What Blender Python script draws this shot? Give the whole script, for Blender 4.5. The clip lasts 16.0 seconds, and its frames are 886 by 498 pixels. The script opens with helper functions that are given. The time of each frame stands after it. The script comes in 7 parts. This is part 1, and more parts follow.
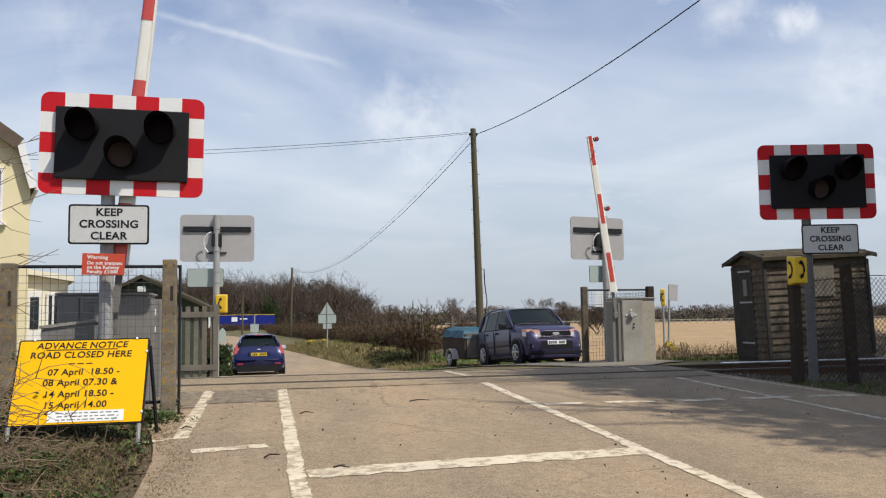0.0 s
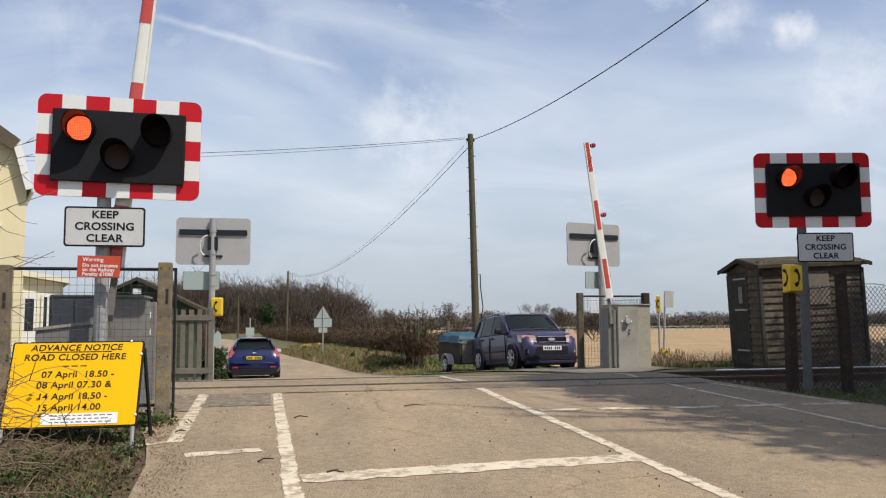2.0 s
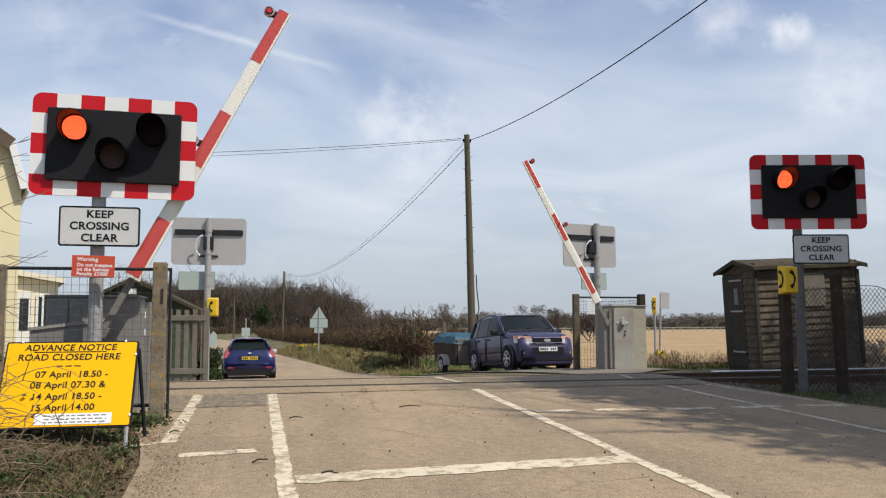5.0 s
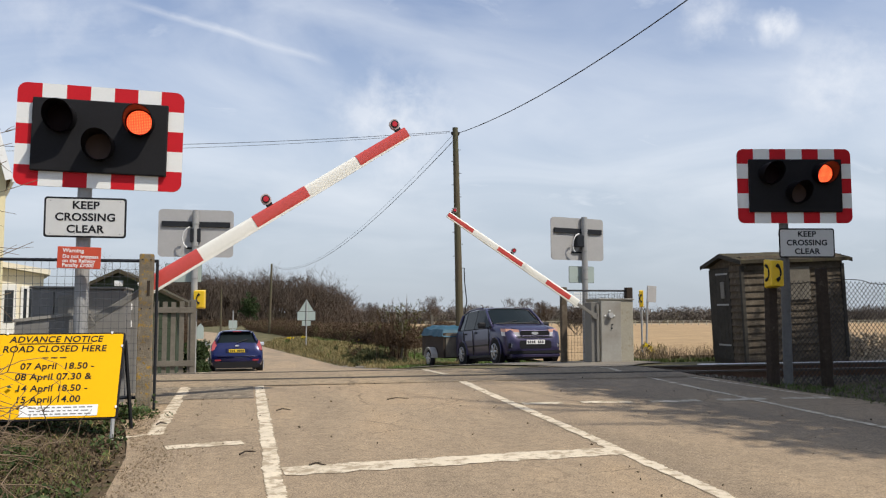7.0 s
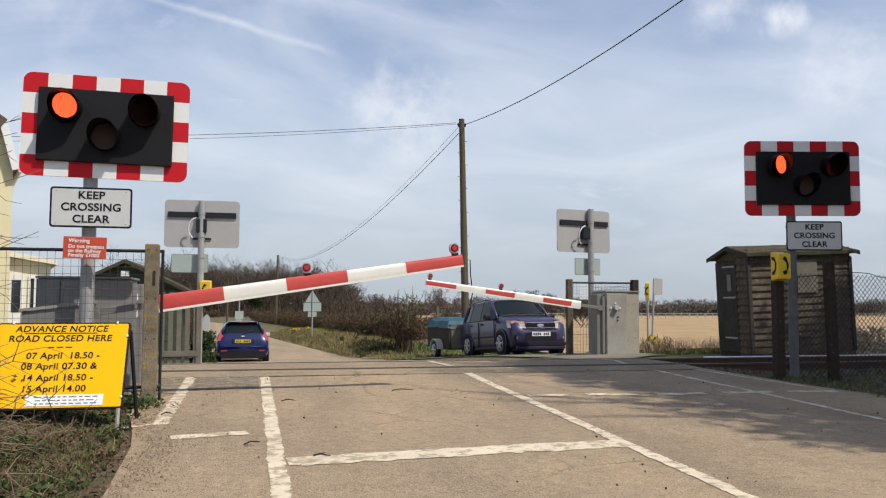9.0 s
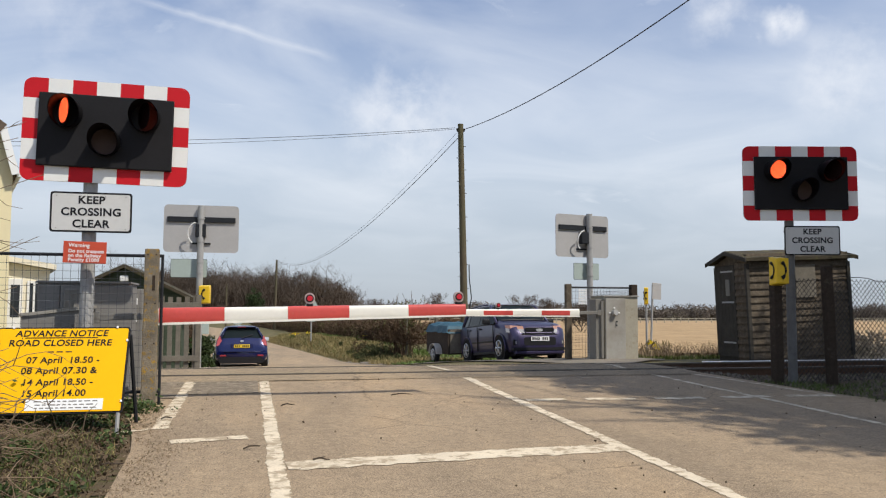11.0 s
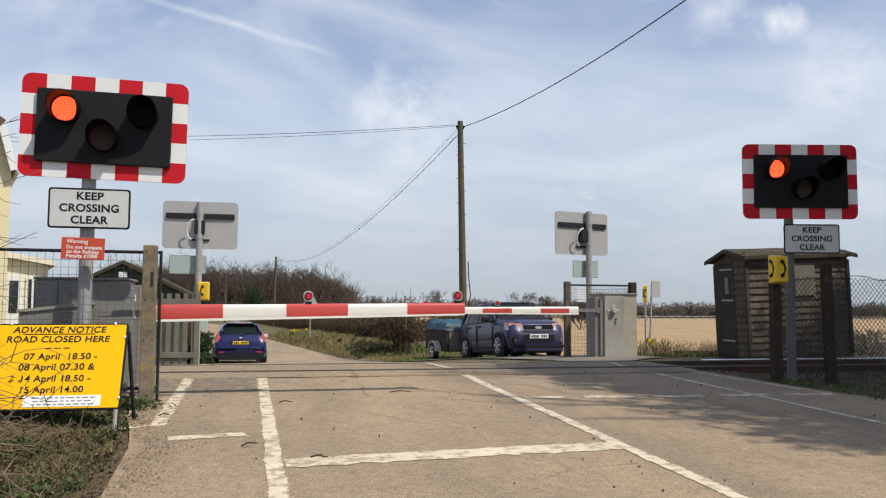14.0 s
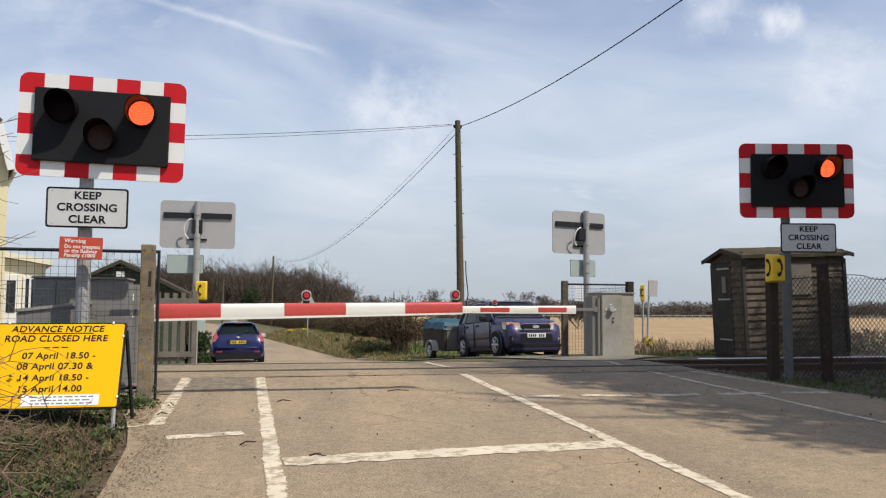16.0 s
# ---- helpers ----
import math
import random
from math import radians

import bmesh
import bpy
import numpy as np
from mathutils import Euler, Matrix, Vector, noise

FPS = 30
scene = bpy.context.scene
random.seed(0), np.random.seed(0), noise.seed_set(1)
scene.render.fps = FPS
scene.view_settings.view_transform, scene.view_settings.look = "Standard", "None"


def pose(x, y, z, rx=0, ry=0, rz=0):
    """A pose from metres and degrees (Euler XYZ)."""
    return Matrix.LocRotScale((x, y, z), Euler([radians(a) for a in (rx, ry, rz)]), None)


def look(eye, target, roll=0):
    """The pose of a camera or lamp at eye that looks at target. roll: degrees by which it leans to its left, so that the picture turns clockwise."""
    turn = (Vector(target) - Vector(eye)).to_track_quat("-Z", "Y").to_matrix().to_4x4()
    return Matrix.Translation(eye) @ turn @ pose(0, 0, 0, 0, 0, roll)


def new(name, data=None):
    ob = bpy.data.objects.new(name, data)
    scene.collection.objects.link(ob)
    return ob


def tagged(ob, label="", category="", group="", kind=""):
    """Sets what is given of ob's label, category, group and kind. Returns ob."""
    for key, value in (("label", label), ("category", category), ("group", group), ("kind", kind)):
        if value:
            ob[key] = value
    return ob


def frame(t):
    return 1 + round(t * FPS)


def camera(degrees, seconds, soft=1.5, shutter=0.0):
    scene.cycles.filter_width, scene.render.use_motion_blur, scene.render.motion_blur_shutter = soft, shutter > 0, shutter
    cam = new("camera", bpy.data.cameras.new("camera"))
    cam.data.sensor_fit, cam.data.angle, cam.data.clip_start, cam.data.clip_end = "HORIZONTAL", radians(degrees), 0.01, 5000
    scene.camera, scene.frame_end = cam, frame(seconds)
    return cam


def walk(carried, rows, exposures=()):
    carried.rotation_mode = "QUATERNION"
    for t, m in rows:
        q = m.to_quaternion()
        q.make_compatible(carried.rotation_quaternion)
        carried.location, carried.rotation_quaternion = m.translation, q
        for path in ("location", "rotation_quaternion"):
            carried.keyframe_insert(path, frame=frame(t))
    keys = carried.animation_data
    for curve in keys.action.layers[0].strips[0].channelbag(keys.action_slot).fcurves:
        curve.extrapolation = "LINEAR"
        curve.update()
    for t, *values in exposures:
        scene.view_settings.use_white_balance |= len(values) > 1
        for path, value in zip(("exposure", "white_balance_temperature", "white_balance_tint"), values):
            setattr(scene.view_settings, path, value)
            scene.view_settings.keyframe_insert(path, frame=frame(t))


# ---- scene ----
cam = camera(56.5, 16.0, soft=1.2)

# ---- the camera: held in place by hand, turning a little ----
walk(cam, [
    (0, pose(-0.019, -0.007, 1.257, 94.463, 0.771, -12.157)),
    (0.5, pose(-0.017, -0.008, 1.254, 94.319, 0.532, -12.182)),
    (1, pose(-0.019, -0.010, 1.260, 94.186, 0.466, -12.163)),
    (1.5, pose(-0.018, -0.005, 1.256, 94.526, 0.428, -12.272)),
    (2, pose(-0.015, -0.013, 1.261, 94.791, 0.313, -12.440)),
    (2.5, pose(-0.014, -0.016, 1.259, 95.060, 0.135, -12.615)),
    (3, pose(-0.013, -0.014, 1.258, 95.205, 0.053, -12.755)),
    (3.5, pose(-0.009, -0.009, 1.261, 94.974, 0.082, -12.588)),
    (4, pose(-0.005, -0.003, 1.261, 94.883, 0.121, -12.409)),
    (6.3, pose(-0.011, -0.003, 1.257, 94.582, 0.042, -13.368)),
    (6.5, pose(-0.011, -0.003, 1.256, 94.482, -0.024, -13.422)),
    (7, pose(-0.009, 0.001, 1.255, 94.361, 0.051, -13.560)),
    (7.5, pose(-0.002, 0.002, 1.256, 94.457, 0.053, -13.665)),
    (8, pose(-0.008, 0.008, 1.269, 94.285, -0.055, -13.477)),
    (8.5, pose(-0.009, 0.012, 1.259, 93.889, -0.033, -13.148)),
    (9, pose(0.003, 0.016, 1.253, 93.784, -0.203, -13.148)),
    (11.5, pose(-0.006, -0.009, 1.250, 94.192, -0.207, -13.289)),
    (12, pose(0.001, -0.007, 1.253, 94.215, -0.206, -13.508)),
    (12.5, pose(0.000, 0.001, 1.251, 94.085, -0.272, -13.617)),
    (13, pose(0.003, 0.006, 1.250, 94.006, -0.360, -13.447)),
    (13.5, pose(0.001, 0.003, 1.251, 93.962, -0.295, -13.313)),
    (14, pose(0.002, 0.008, 1.252, 93.924, -0.366, -13.286)),
    (14.5, pose(0.000, 0.007, 1.250, 93.924, -0.408, -13.307)),
    (15, pose(0.000, 0.002, 1.249, 93.909, -0.312, -13.275)),
    (15.5, pose(-0.002, 0.001, 1.249, 93.907, -0.281, -13.266)),
    (16, pose(-0.004, -0.006, 1.248, 93.886, -0.317, -13.459)),
])

# ---- sky and sun ----
SUN = Vector((0.457, -0.48, 0.93)).normalized()
scene.view_settings.exposure = 0.0
world = bpy.data.worlds.new("sky")
scene.world = world
world.use_nodes = True
wn = world.node_tree
wn.nodes.clear()


def wire(tree, a, i, b, j):
    tree.links.new(a.outputs[i], b.inputs[j])


def node(tree, kind, **values):
    n = tree.nodes.new(kind)
    for k, v in values.items():
        n.inputs[k.replace("_", " ")].default_value = v
    return n


def ramp(tree, stops):
    n = tree.nodes.new("ShaderNodeValToRGB")
    e = n.color_ramp.elements
    while len(e) < len(stops):
        e.new(0.5)
    for el, (p, c) in zip(e, stops):
        el.position = p
        el.color = (*c, 1) if len(c) == 3 else c
    return n


def build_sky():
    out = node(wn, "ShaderNodeOutputWorld")
    bg = node(wn, "ShaderNodeBackground", Strength=0.11)
    sky = node(wn, "ShaderNodeTexSky")
    sky.sky_type = "NISHITA"
    sky.sun_disc = False
    sky.sun_elevation = math.asin(SUN.z)
    sky.sun_rotation = math.atan2(SUN.x, SUN.y)
    sky.air_density, sky.dust_density, sky.ozone_density = 1.1, 0.5, 2.5
    co = node(wn, "ShaderNodeTexCoord")
    # thin streaked cloud, on a flat layer overhead
    sep = node(wn, "ShaderNodeSeparateXYZ")
    wire(wn, co, "Generated", sep, 0)
    lift = node(wn, "ShaderNodeMath")
    lift.operation = "MAXIMUM"
    lift.inputs[1].default_value = 0.0
    wire(wn, sep, "Z", lift, 0)
    add = node(wn, "ShaderNodeMath")
    add.operation = "ADD"
    add.inputs[1].default_value = 0.3
    wire(wn, lift, 0, add, 0)
    flat = node(wn, "ShaderNodeVectorMath")
    flat.operation = "DIVIDE"
    wire(wn, co, "Generated", flat, 0)
    comb = node(wn, "ShaderNodeCombineXYZ")
    for k in range(3):
        wire(wn, add, 0, comb, k)
    wire(wn, comb, 0, flat, 1)
    turn = node(wn, "ShaderNodeMapping", Rotation=(0, 0, 0.55), Scale=(1.25, 1.75, 0.001), Location=(2.3, 0.7, 0))
    wire(wn, flat, 0, turn, "Vector")
    big = node(wn, "ShaderNodeTexNoise", Scale=1.35, Detail=8.0, Roughness=0.5, Distortion=0.9)
    wire(wn, turn, 0, big, "Vector")
    r1 = ramp(wn, [(0.36, (0, 0, 0)), (0.76, (0.60, 0.60, 0.60))])
    wire(wn, big, "Fac", r1, 0)
    fine = node(wn, "ShaderNodeTexNoise", Scale=4.2, Detail=10.0, Roughness=0.58, Distortion=0.6)
    wire(wn, turn, 0, fine, "Vector")
    r2 = ramp(wn, [(0.56, (0, 0, 0)), (0.86, (0.6, 0.6, 0.6))])
    wire(wn, fine, "Fac", r2, 0)
    mx = node(wn, "ShaderNodeMath")
    mx.operation = "MAXIMUM"
    wire(wn, r1, 0, mx, 0)
    wire(wn, r2, 0, mx, 1)
    # haze near the horizon
    hz = ramp(wn, [(0.0, (0.86, 0.86, 0.86)), (0.06, (0.88, 0.88, 0.88)), (0.15, (0.84, 0.84, 0.84)), (0.27, (0.46, 0.46, 0.46)), (0.42, (0.13, 0.13, 0.13))])
    wire(wn, sep, "Z", hz, 0)
    low = node(wn, "ShaderNodeMixRGB")
    wire(wn, hz, 0, low, "Fac")
    hue = node(wn, "ShaderNodeMixRGB", Fac=1.0)
    hue.blend_type = "MULTIPLY"
    hue.inputs["Color2"].default_value = (0.88, 0.95, 1.15, 1)
    wire(wn, sky, 0, hue, "Color1")
    wire(wn, hue, 0, low, "Color1")
    deep = ramp(wn, [(0.0, (0.60, 0.675, 0.775)), (0.07, (0.655, 0.735, 0.83)), (0.17, (0.79, 0.88, 0.985)), (0.3, (0.80, 0.89, 1.0))])
    wire(wn, sep, "Z", deep, 0)
    gain = node(wn, "ShaderNodeMixRGB", Fac=1.0)
    gain.blend_type = "MULTIPLY"
    gain.inputs["Color2"].default_value = (7.2, 7.2, 7.2, 1)
    wire(wn, deep, 0, gain, "Color1")
    wire(wn, gain, 0, low, "Color2")
    high = ramp(wn, [(0.02, (0.1, 0.1, 0.1)), (0.14, (1, 1, 1))])
    wire(wn, sep, "Z", high, 0)
    thin = node(wn, "ShaderNodeMath")
    thin.operation = "MULTIPLY"
    wire(wn, mx, 0, thin, 0)
    wire(wn, high, 0, thin, 1)
    mix = node(wn, "ShaderNodeMixRGB")
    wire(wn, thin, 0, mix, "Fac")
    wire(wn, low, 0, mix, "Color1")
    mix.inputs["Color2"].default_value = (8.1, 8.5, 9.1, 1)
    # an old vapour trail and a few small puffs of cloud
    unit = node(wn, "ShaderNodeVectorMath")
    unit.operation = "NORMALIZE"
    wire(wn, co, "Generated", unit, 0)
    wob = node(wn, "ShaderNodeTexNoise", Scale=16.0, Detail=6.0, Roughness=0.6)
    wire(wn, unit, 0, wob, "Vector")

    def calc(op, a, b=None, c=None):
        n = node(wn, "ShaderNodeMath")
        n.operation = op
        for k, v in enumerate((a, b, c)):
            if v is None:
                continue
            if hasattr(v, "outputs"):
                wire(wn, v, "Value" if "Value" in v.outputs else 0, n, k)
            else:
                n.inputs[k].default_value = v
        return n

    def dot(v):
        n = node(wn, "ShaderNodeVectorMath")
        n.operation = "DOT_PRODUCT"
        wire(wn, unit, 0, n, 0)
        n.inputs[1].default_value = tuple(v)
        return n
    wobble = calc("SUBTRACT", wob, 0.5)
    a, b = Vector((-0.129, 0.932, 0.337)), Vector((0.086, 0.952, 0.293))
    off = calc("ABSOLUTE", calc("ADD", dot(a.cross(b).normalized()), calc("MULTIPLY", wobble, 0.012)))
    near = calc("MAXIMUM", calc("SUBTRACT", 1.0, calc("MULTIPLY", off, 170.0)), 0.0)
    ends = ramp(wn, [(0.9925, (0, 0, 0)), (0.9975, (1, 1, 1))])
    wire(wn, dot((a + b).normalized()), "Value", ends, 0)
    cover = calc("MULTIPLY", calc("MULTIPLY", near, ends), calc("MULTIPLY", wob, 0.7))
    for c, r, amount in (((0.534, 0.79, 0.301), 0.016, 0.8), ((0.56, 0.768, 0.312), 0.03, 0.85), ((0.50, 0.80, 0.33), 0.05, 0.5), ((0.62, 0.745, 0.25), 0.07, 0.5), ((-0.19, 0.93, 0.31), 0.09, 0.25), ((0.17, 0.945, 0.225), 0.09, 0.6)):
        gap = calc("SUBTRACT", 1.0, dot(Vector(c).normalized()))
        inside = calc("SUBTRACT", 1.0, calc("DIVIDE", gap, 0.5 * r * r))
        puff = calc("MULTIPLY", calc("MINIMUM", calc("MAXIMUM", calc("ADD", calc("MULTIPLY", inside, 0.5), calc("MULTIPLY", wobble, 4.0)), 0.0), 1.0), calc("MULTIPLY", calc("MAXIMUM", inside, 0.0), amount))
        cover = calc("MAXIMUM", cover, puff)
    top = node(wn, "ShaderNodeMixRGB")
    wire(wn, cover, 0, top, "Fac")
    wire(wn, mix, 0, top, "Color1")
    top.inputs["Color2"].default_value = (8.6, 8.8, 9.2, 1)
    wire(wn, top, 0, bg, "Color")
    wire(wn, bg, 0, out, "Surface")


build_sky()
sun_data = bpy.data.lights.new("sun", "SUN")
sun_data.energy, sun_data.angle, sun_data.color = 4.2, radians(0.6), (1.0, 0.935, 0.83)
sun = new("sun", sun_data)
sun.matrix_world = look(SUN * 60, (0, 0, 0))


# ---- materials ----
def material(name, base, rough=0.7, spread=0.25, grain=40.0, blotch=1.5, bump=0.1, metal=0.0, tint=None, tint_at=(0.55, 0.7), per_piece=0.0, coat=0.0, detail=6.0, stain=None):
    """A surface with grain and blotches; tint: a second colour in patches; stain: (colour, amount) at a third, larger size."""
    m = bpy.data.materials.new(name)
    m.use_nodes = True
    t = m.node_tree
    b = t.nodes["Principled BSDF"]
    co = node(t, "ShaderNodeTexCoord")
    n1 = node(t, "ShaderNodeTexNoise", Scale=grain, Detail=detail, Roughness=0.6)
    n2 = node(t, "ShaderNodeTexNoise", Scale=blotch, Detail=5.0, Roughness=0.55)
    wire(t, co, "Object", n1, "Vector")
    wire(t, co, "Object", n2, "Vector")
    lo = tuple(c * (1 - spread) for c in base)
    hi = tuple(min(1, c * (1 + spread)) for c in base)
    r = ramp(t, [(0.3, lo), (0.7, hi)])
    av = node(t, "ShaderNodeMath")
    av.operation = "ADD"
    half = node(t, "ShaderNodeMath")
    half.operation = "MULTIPLY"
    half.inputs[1].default_value = 0.5
    wire(t, n1, "Fac", av, 0)
    wire(t, n2, "Fac", av, 1)
    wire(t, av, 0, half, 0)
    wire(t, half, 0, r, 0)
    col = r
    if tint:
        n3 = node(t, "ShaderNodeTexNoise", Scale=blotch * 2.7, Detail=9.0, Roughness=0.65)
        wire(t, co, "Object", n3, "Vector")
        rt = ramp(t, [(tint_at[0], (0, 0, 0)), (tint_at[1], (1, 1, 1))])
        wire(t, n3, "Fac", rt, 0)
        mt = node(t, "ShaderNodeMixRGB")
        wire(t, rt, 0, mt, "Fac")
        wire(t, col, 0, mt, "Color1")
        mt.inputs["Color2"].default_value = (*tint, 1)
        col = mt
    if stain:
        n4 = node(t, "ShaderNodeTexNoise", Scale=blotch * 0.35, Detail=6.0, Roughness=0.6)
        wire(t, co, "Object", n4, "Vector")
        rs = ramp(t, [(0.42, (0, 0, 0)), (0.62, (stain[1],) * 3)])
        wire(t, n4, "Fac", rs, 0)
        ms = node(t, "ShaderNodeMixRGB")
        wire(t, rs, 0, ms, "Fac")
        wire(t, col, 0, ms, "Color1")
        ms.inputs["Color2"].default_value = (*stain[0], 1)
        col = ms
    if per_piece:
        geo_ = node(t, "ShaderNodeNewGeometry")
        hsv = node(t, "ShaderNodeHueSaturation")
        rg = node(t, "ShaderNodeMapRange")
        rg.inputs["To Min"].default_value = 1 - per_piece
        rg.inputs["To Max"].default_value = 1 + per_piece
        wire(t, geo_, "Random Per Island", rg, "Value")
        wire(t, rg, 0, hsv, "Value")
        wire(t, col, 0, hsv, "Color")
        col = hsv
    wire(t, col, 0, b, "Base Color")
    b.inputs["Roughness"].default_value = rough
    b.inputs["Specular IOR Level"].default_value = 0.5 if rough < 0.5 else 0.2
    b.inputs["Metallic"].default_value = metal
    b.inputs["Coat Weight"].default_value = coat
    b.inputs["Coat Roughness"].default_value = 0.06
    if bump:
        bp = node(t, "ShaderNodeBump", Strength=bump, Distance=0.02)
        wire(t, n1, "Fac", bp, "Height")
        wire(t, bp, 0, b, "Normal")
    return m


def glass(name, base=(0.02, 0.025, 0.03), rough=0.03, ior=1.5):
    m = bpy.data.materials.new(name)
    m.use_nodes = True
    b = m.node_tree.nodes["Principled BSDF"]
    b.inputs["Base Color"].default_value = (*base, 1)
    b.inputs["Roughness"].default_value = rough
    b.inputs["IOR"].default_value = ior
    b.inputs["Specular IOR Level"].default_value = 0.5 if ior > 1.4 else 0.25
    return m


def glowing(name, base, strength, dots=0.0):
    m = bpy.data.materials.new(name)
    m.use_nodes = True
    t = m.node_tree
    b = t.nodes["Principled BSDF"]
    b.inputs["Base Color"].default_value = (*base, 1)
    b.inputs["Emission Color"].default_value = (*base, 1)
    b.inputs["Emission Strength"].default_value = strength
    if dots:
        co = node(t, "ShaderNodeTexCoord")
        lay = node(t, "ShaderNodeMapping", Rotation=(radians(90), 0, 0))
        wire(t, co, "Object", lay, "Vector")
        v = node(t, "ShaderNodeTexVoronoi", Scale=dots, Randomness=0.0)
        v.voronoi_dimensions = "2D"
        wire(t, lay, 0, v, "Vector")
        r = ramp(t, [(0.10, (1.0, 0.30, 0.09)), (0.28, (1.0, 0.10, 0.025)), (0.50, (0.4, 0.012, 0.006))])
        wire(t, v, "Distance", r, 0)
        wire(t, r, 0, b, "Emission Color")
    return m


def road_surface(name, base, pale, dark):
    """Worn chippings: fine speckle, hand-sized mottling, broad wear along the wheel tracks, dark grit."""
    m = bpy.data.materials.new(name)
    m.use_nodes = True
    t = m.node_tree
    b = t.nodes["Principled BSDF"]
    co = node(t, "ShaderNodeTexCoord")
    stretch = node(t, "ShaderNodeMapping", Scale=(1.0, 0.35, 1.0))
    wire(t, co, "Object", stretch, "Vector")
    fine = node(t, "ShaderNodeTexNoise", Scale=85.0, Detail=4.0, Roughness=0.75)
    mid = node(t, "ShaderNodeTexNoise", Scale=11.0, Detail=8.0, Roughness=0.7)
    big = node(t, "ShaderNodeTexNoise", Scale=0.9, Detail=6.0, Roughness=0.6)
    grit = node(t, "ShaderNodeTexVoronoi", Scale=26.0)
    for n in (fine, mid, grit):
        wire(t, co, "Object", n, "Vector")
    wire(t, stretch, 0, big, "Vector")
    c1 = ramp(t, [(0.34, dark), (0.5, base), (0.68, pale)])
    wire(t, mid, "Fac", c1, 0)
    c2 = ramp(t, [(0.3, (0.3, 0.3, 0.31)), (0.5, (0.96, 0.96, 0.96)), (0.7, (1.75, 1.72, 1.64))])
    wire(t, fine, "Fac", c2, 0)
    mul = node(t, "ShaderNodeMixRGB", Fac=0.85)
    mul.blend_type = "MULTIPLY"
    wire(t, c1, 0, mul, "Color1")
    wire(t, c2, 0, mul, "Color2")
    c3 = ramp(t, [(0.35, (0.80, 0.81, 0.83)), (0.52, (1.0, 1.0, 1.0)), (0.68, (1.17, 1.13, 1.07))])
    wire(t, big, "Fac", c3, 0)
    mul2 = node(t, "ShaderNodeMixRGB", Fac=1.0)
    mul2.blend_type = "MULTIPLY"
    wire(t, mul, 0, mul2, "Color1")
    wire(t, c3, 0, mul2, "Color2")
    c4 = ramp(t, [(0.05, (0.35, 0.33, 0.3)), (0.13, (1, 1, 1))])
    wire(t, grit, "Distance", c4, 0)
    mul3 = node(t, "ShaderNodeMixRGB", Fac=0.7)
    mul3.blend_type = "MULTIPLY"
    wire(t, mul2, 0, mul3, "Color1")
    wire(t, c4, 0, mul3, "Color2")
    # fine wandering cracks, here and there
    warp = node(t, "ShaderNodeTexNoise", Scale=2.2, Detail=5.0, Roughness=0.6)
    wire(t, co, "Object", warp, "Vector")
    bend = node(t, "ShaderNodeMixRGB", Fac=0.22)
    wire(t, co, "Object", bend, "Color1")
    wire(t, warp, "Color", bend, "Color2")
    crack = node(t, "ShaderNodeTexVoronoi", Scale=1.25)
    crack.feature = "DISTANCE_TO_EDGE"
    wire(t, bend, 0, crack, "Vector")
    c5 = ramp(t, [(0.004, (0.0, 0.0, 0.0)), (0.016, (1, 1, 1))])
    wire(t, crack, "Distance", c5, 0)
    where = ramp(t, [(0.5, (1, 1, 1)), (0.62, (0, 0, 0))])
    wire(t, big, "Fac", where, 0)
    seam = node(t, "ShaderNodeMixRGB", Fac=1.0)
    seam.blend_type = "LIGHTEN"
    wire(t, c5, 0, seam, "Color1")
    wire(t, where, 0, seam, "Color2")
    mul4 = node(t, "ShaderNodeMixRGB", Fac=0.42)
    mul4.blend_type = "MULTIPLY"
    wire(t, mul3, 0, mul4, "Color1")
    wire(t, seam, 0, mul4, "Color2")
    wire(t, mul4, 0, b, "Base Color")
    b.inputs["Roughness"].default_value = 0.9
    b.inputs["Specular IOR Level"].default_value = 0.2
    bp = node(t, "ShaderNodeBump", Strength=0.6, Distance=0.01)
    wire(t, fine, "Fac", bp, "Height")
    wire(t, bp, 0, b, "Normal")
    return m


ASPHALT = road_surface("worn_asphalt", (0.332, 0.251, 0.165), (0.38, 0.291, 0.194), (0.273, 0.208, 0.139))
PATHWAY = road_surface("grey_asphalt", (0.205, 0.165, 0.118), (0.36, 0.30, 0.22), (0.13, 0.108, 0.083))
CROSSING = road_surface("crossing_deck", (0.305, 0.234, 0.152), (0.36, 0.278, 0.184), (0.215, 0.168, 0.112))
PAINT = material("worn_white_paint", (0.64, 0.55, 0.41), 0.85, 0.2, 60, 3, 0.2, tint=(0.37, 0.295, 0.2), tint_at=(0.48, 0.58))
SOIL = material("verge_soil", (0.10, 0.072, 0.044), 0.95, 0.5, 40, 2.2, 0.7, tint=(0.075, 0.075, 0.028), tint_at=(0.5, 0.66), stain=((0.10, 0.07, 0.042), 0.6))
DUST = material("dusty_crumbs", (0.25, 0.188, 0.122), 0.95, 0.3, 20, 2, 0, per_piece=0.5)
MEADOW = material("rough_grassland", (0.085, 0.08, 0.035), 0.95, 0.4, 6, 0.3, 0.3, tint=(0.2, 0.16, 0.08), tint_at=(0.45, 0.65))
STUBBLE = material("stubble_field", (0.37, 0.255, 0.135), 0.95, 0.3, 5, 0.25, 0.4, tint=(0.27, 0.18, 0.095), tint_at=(0.5, 0.7))
GRAVEL = material("gravel_apron", (0.2, 0.175, 0.14), 0.95, 0.35, 40, 1.0, 0.5)
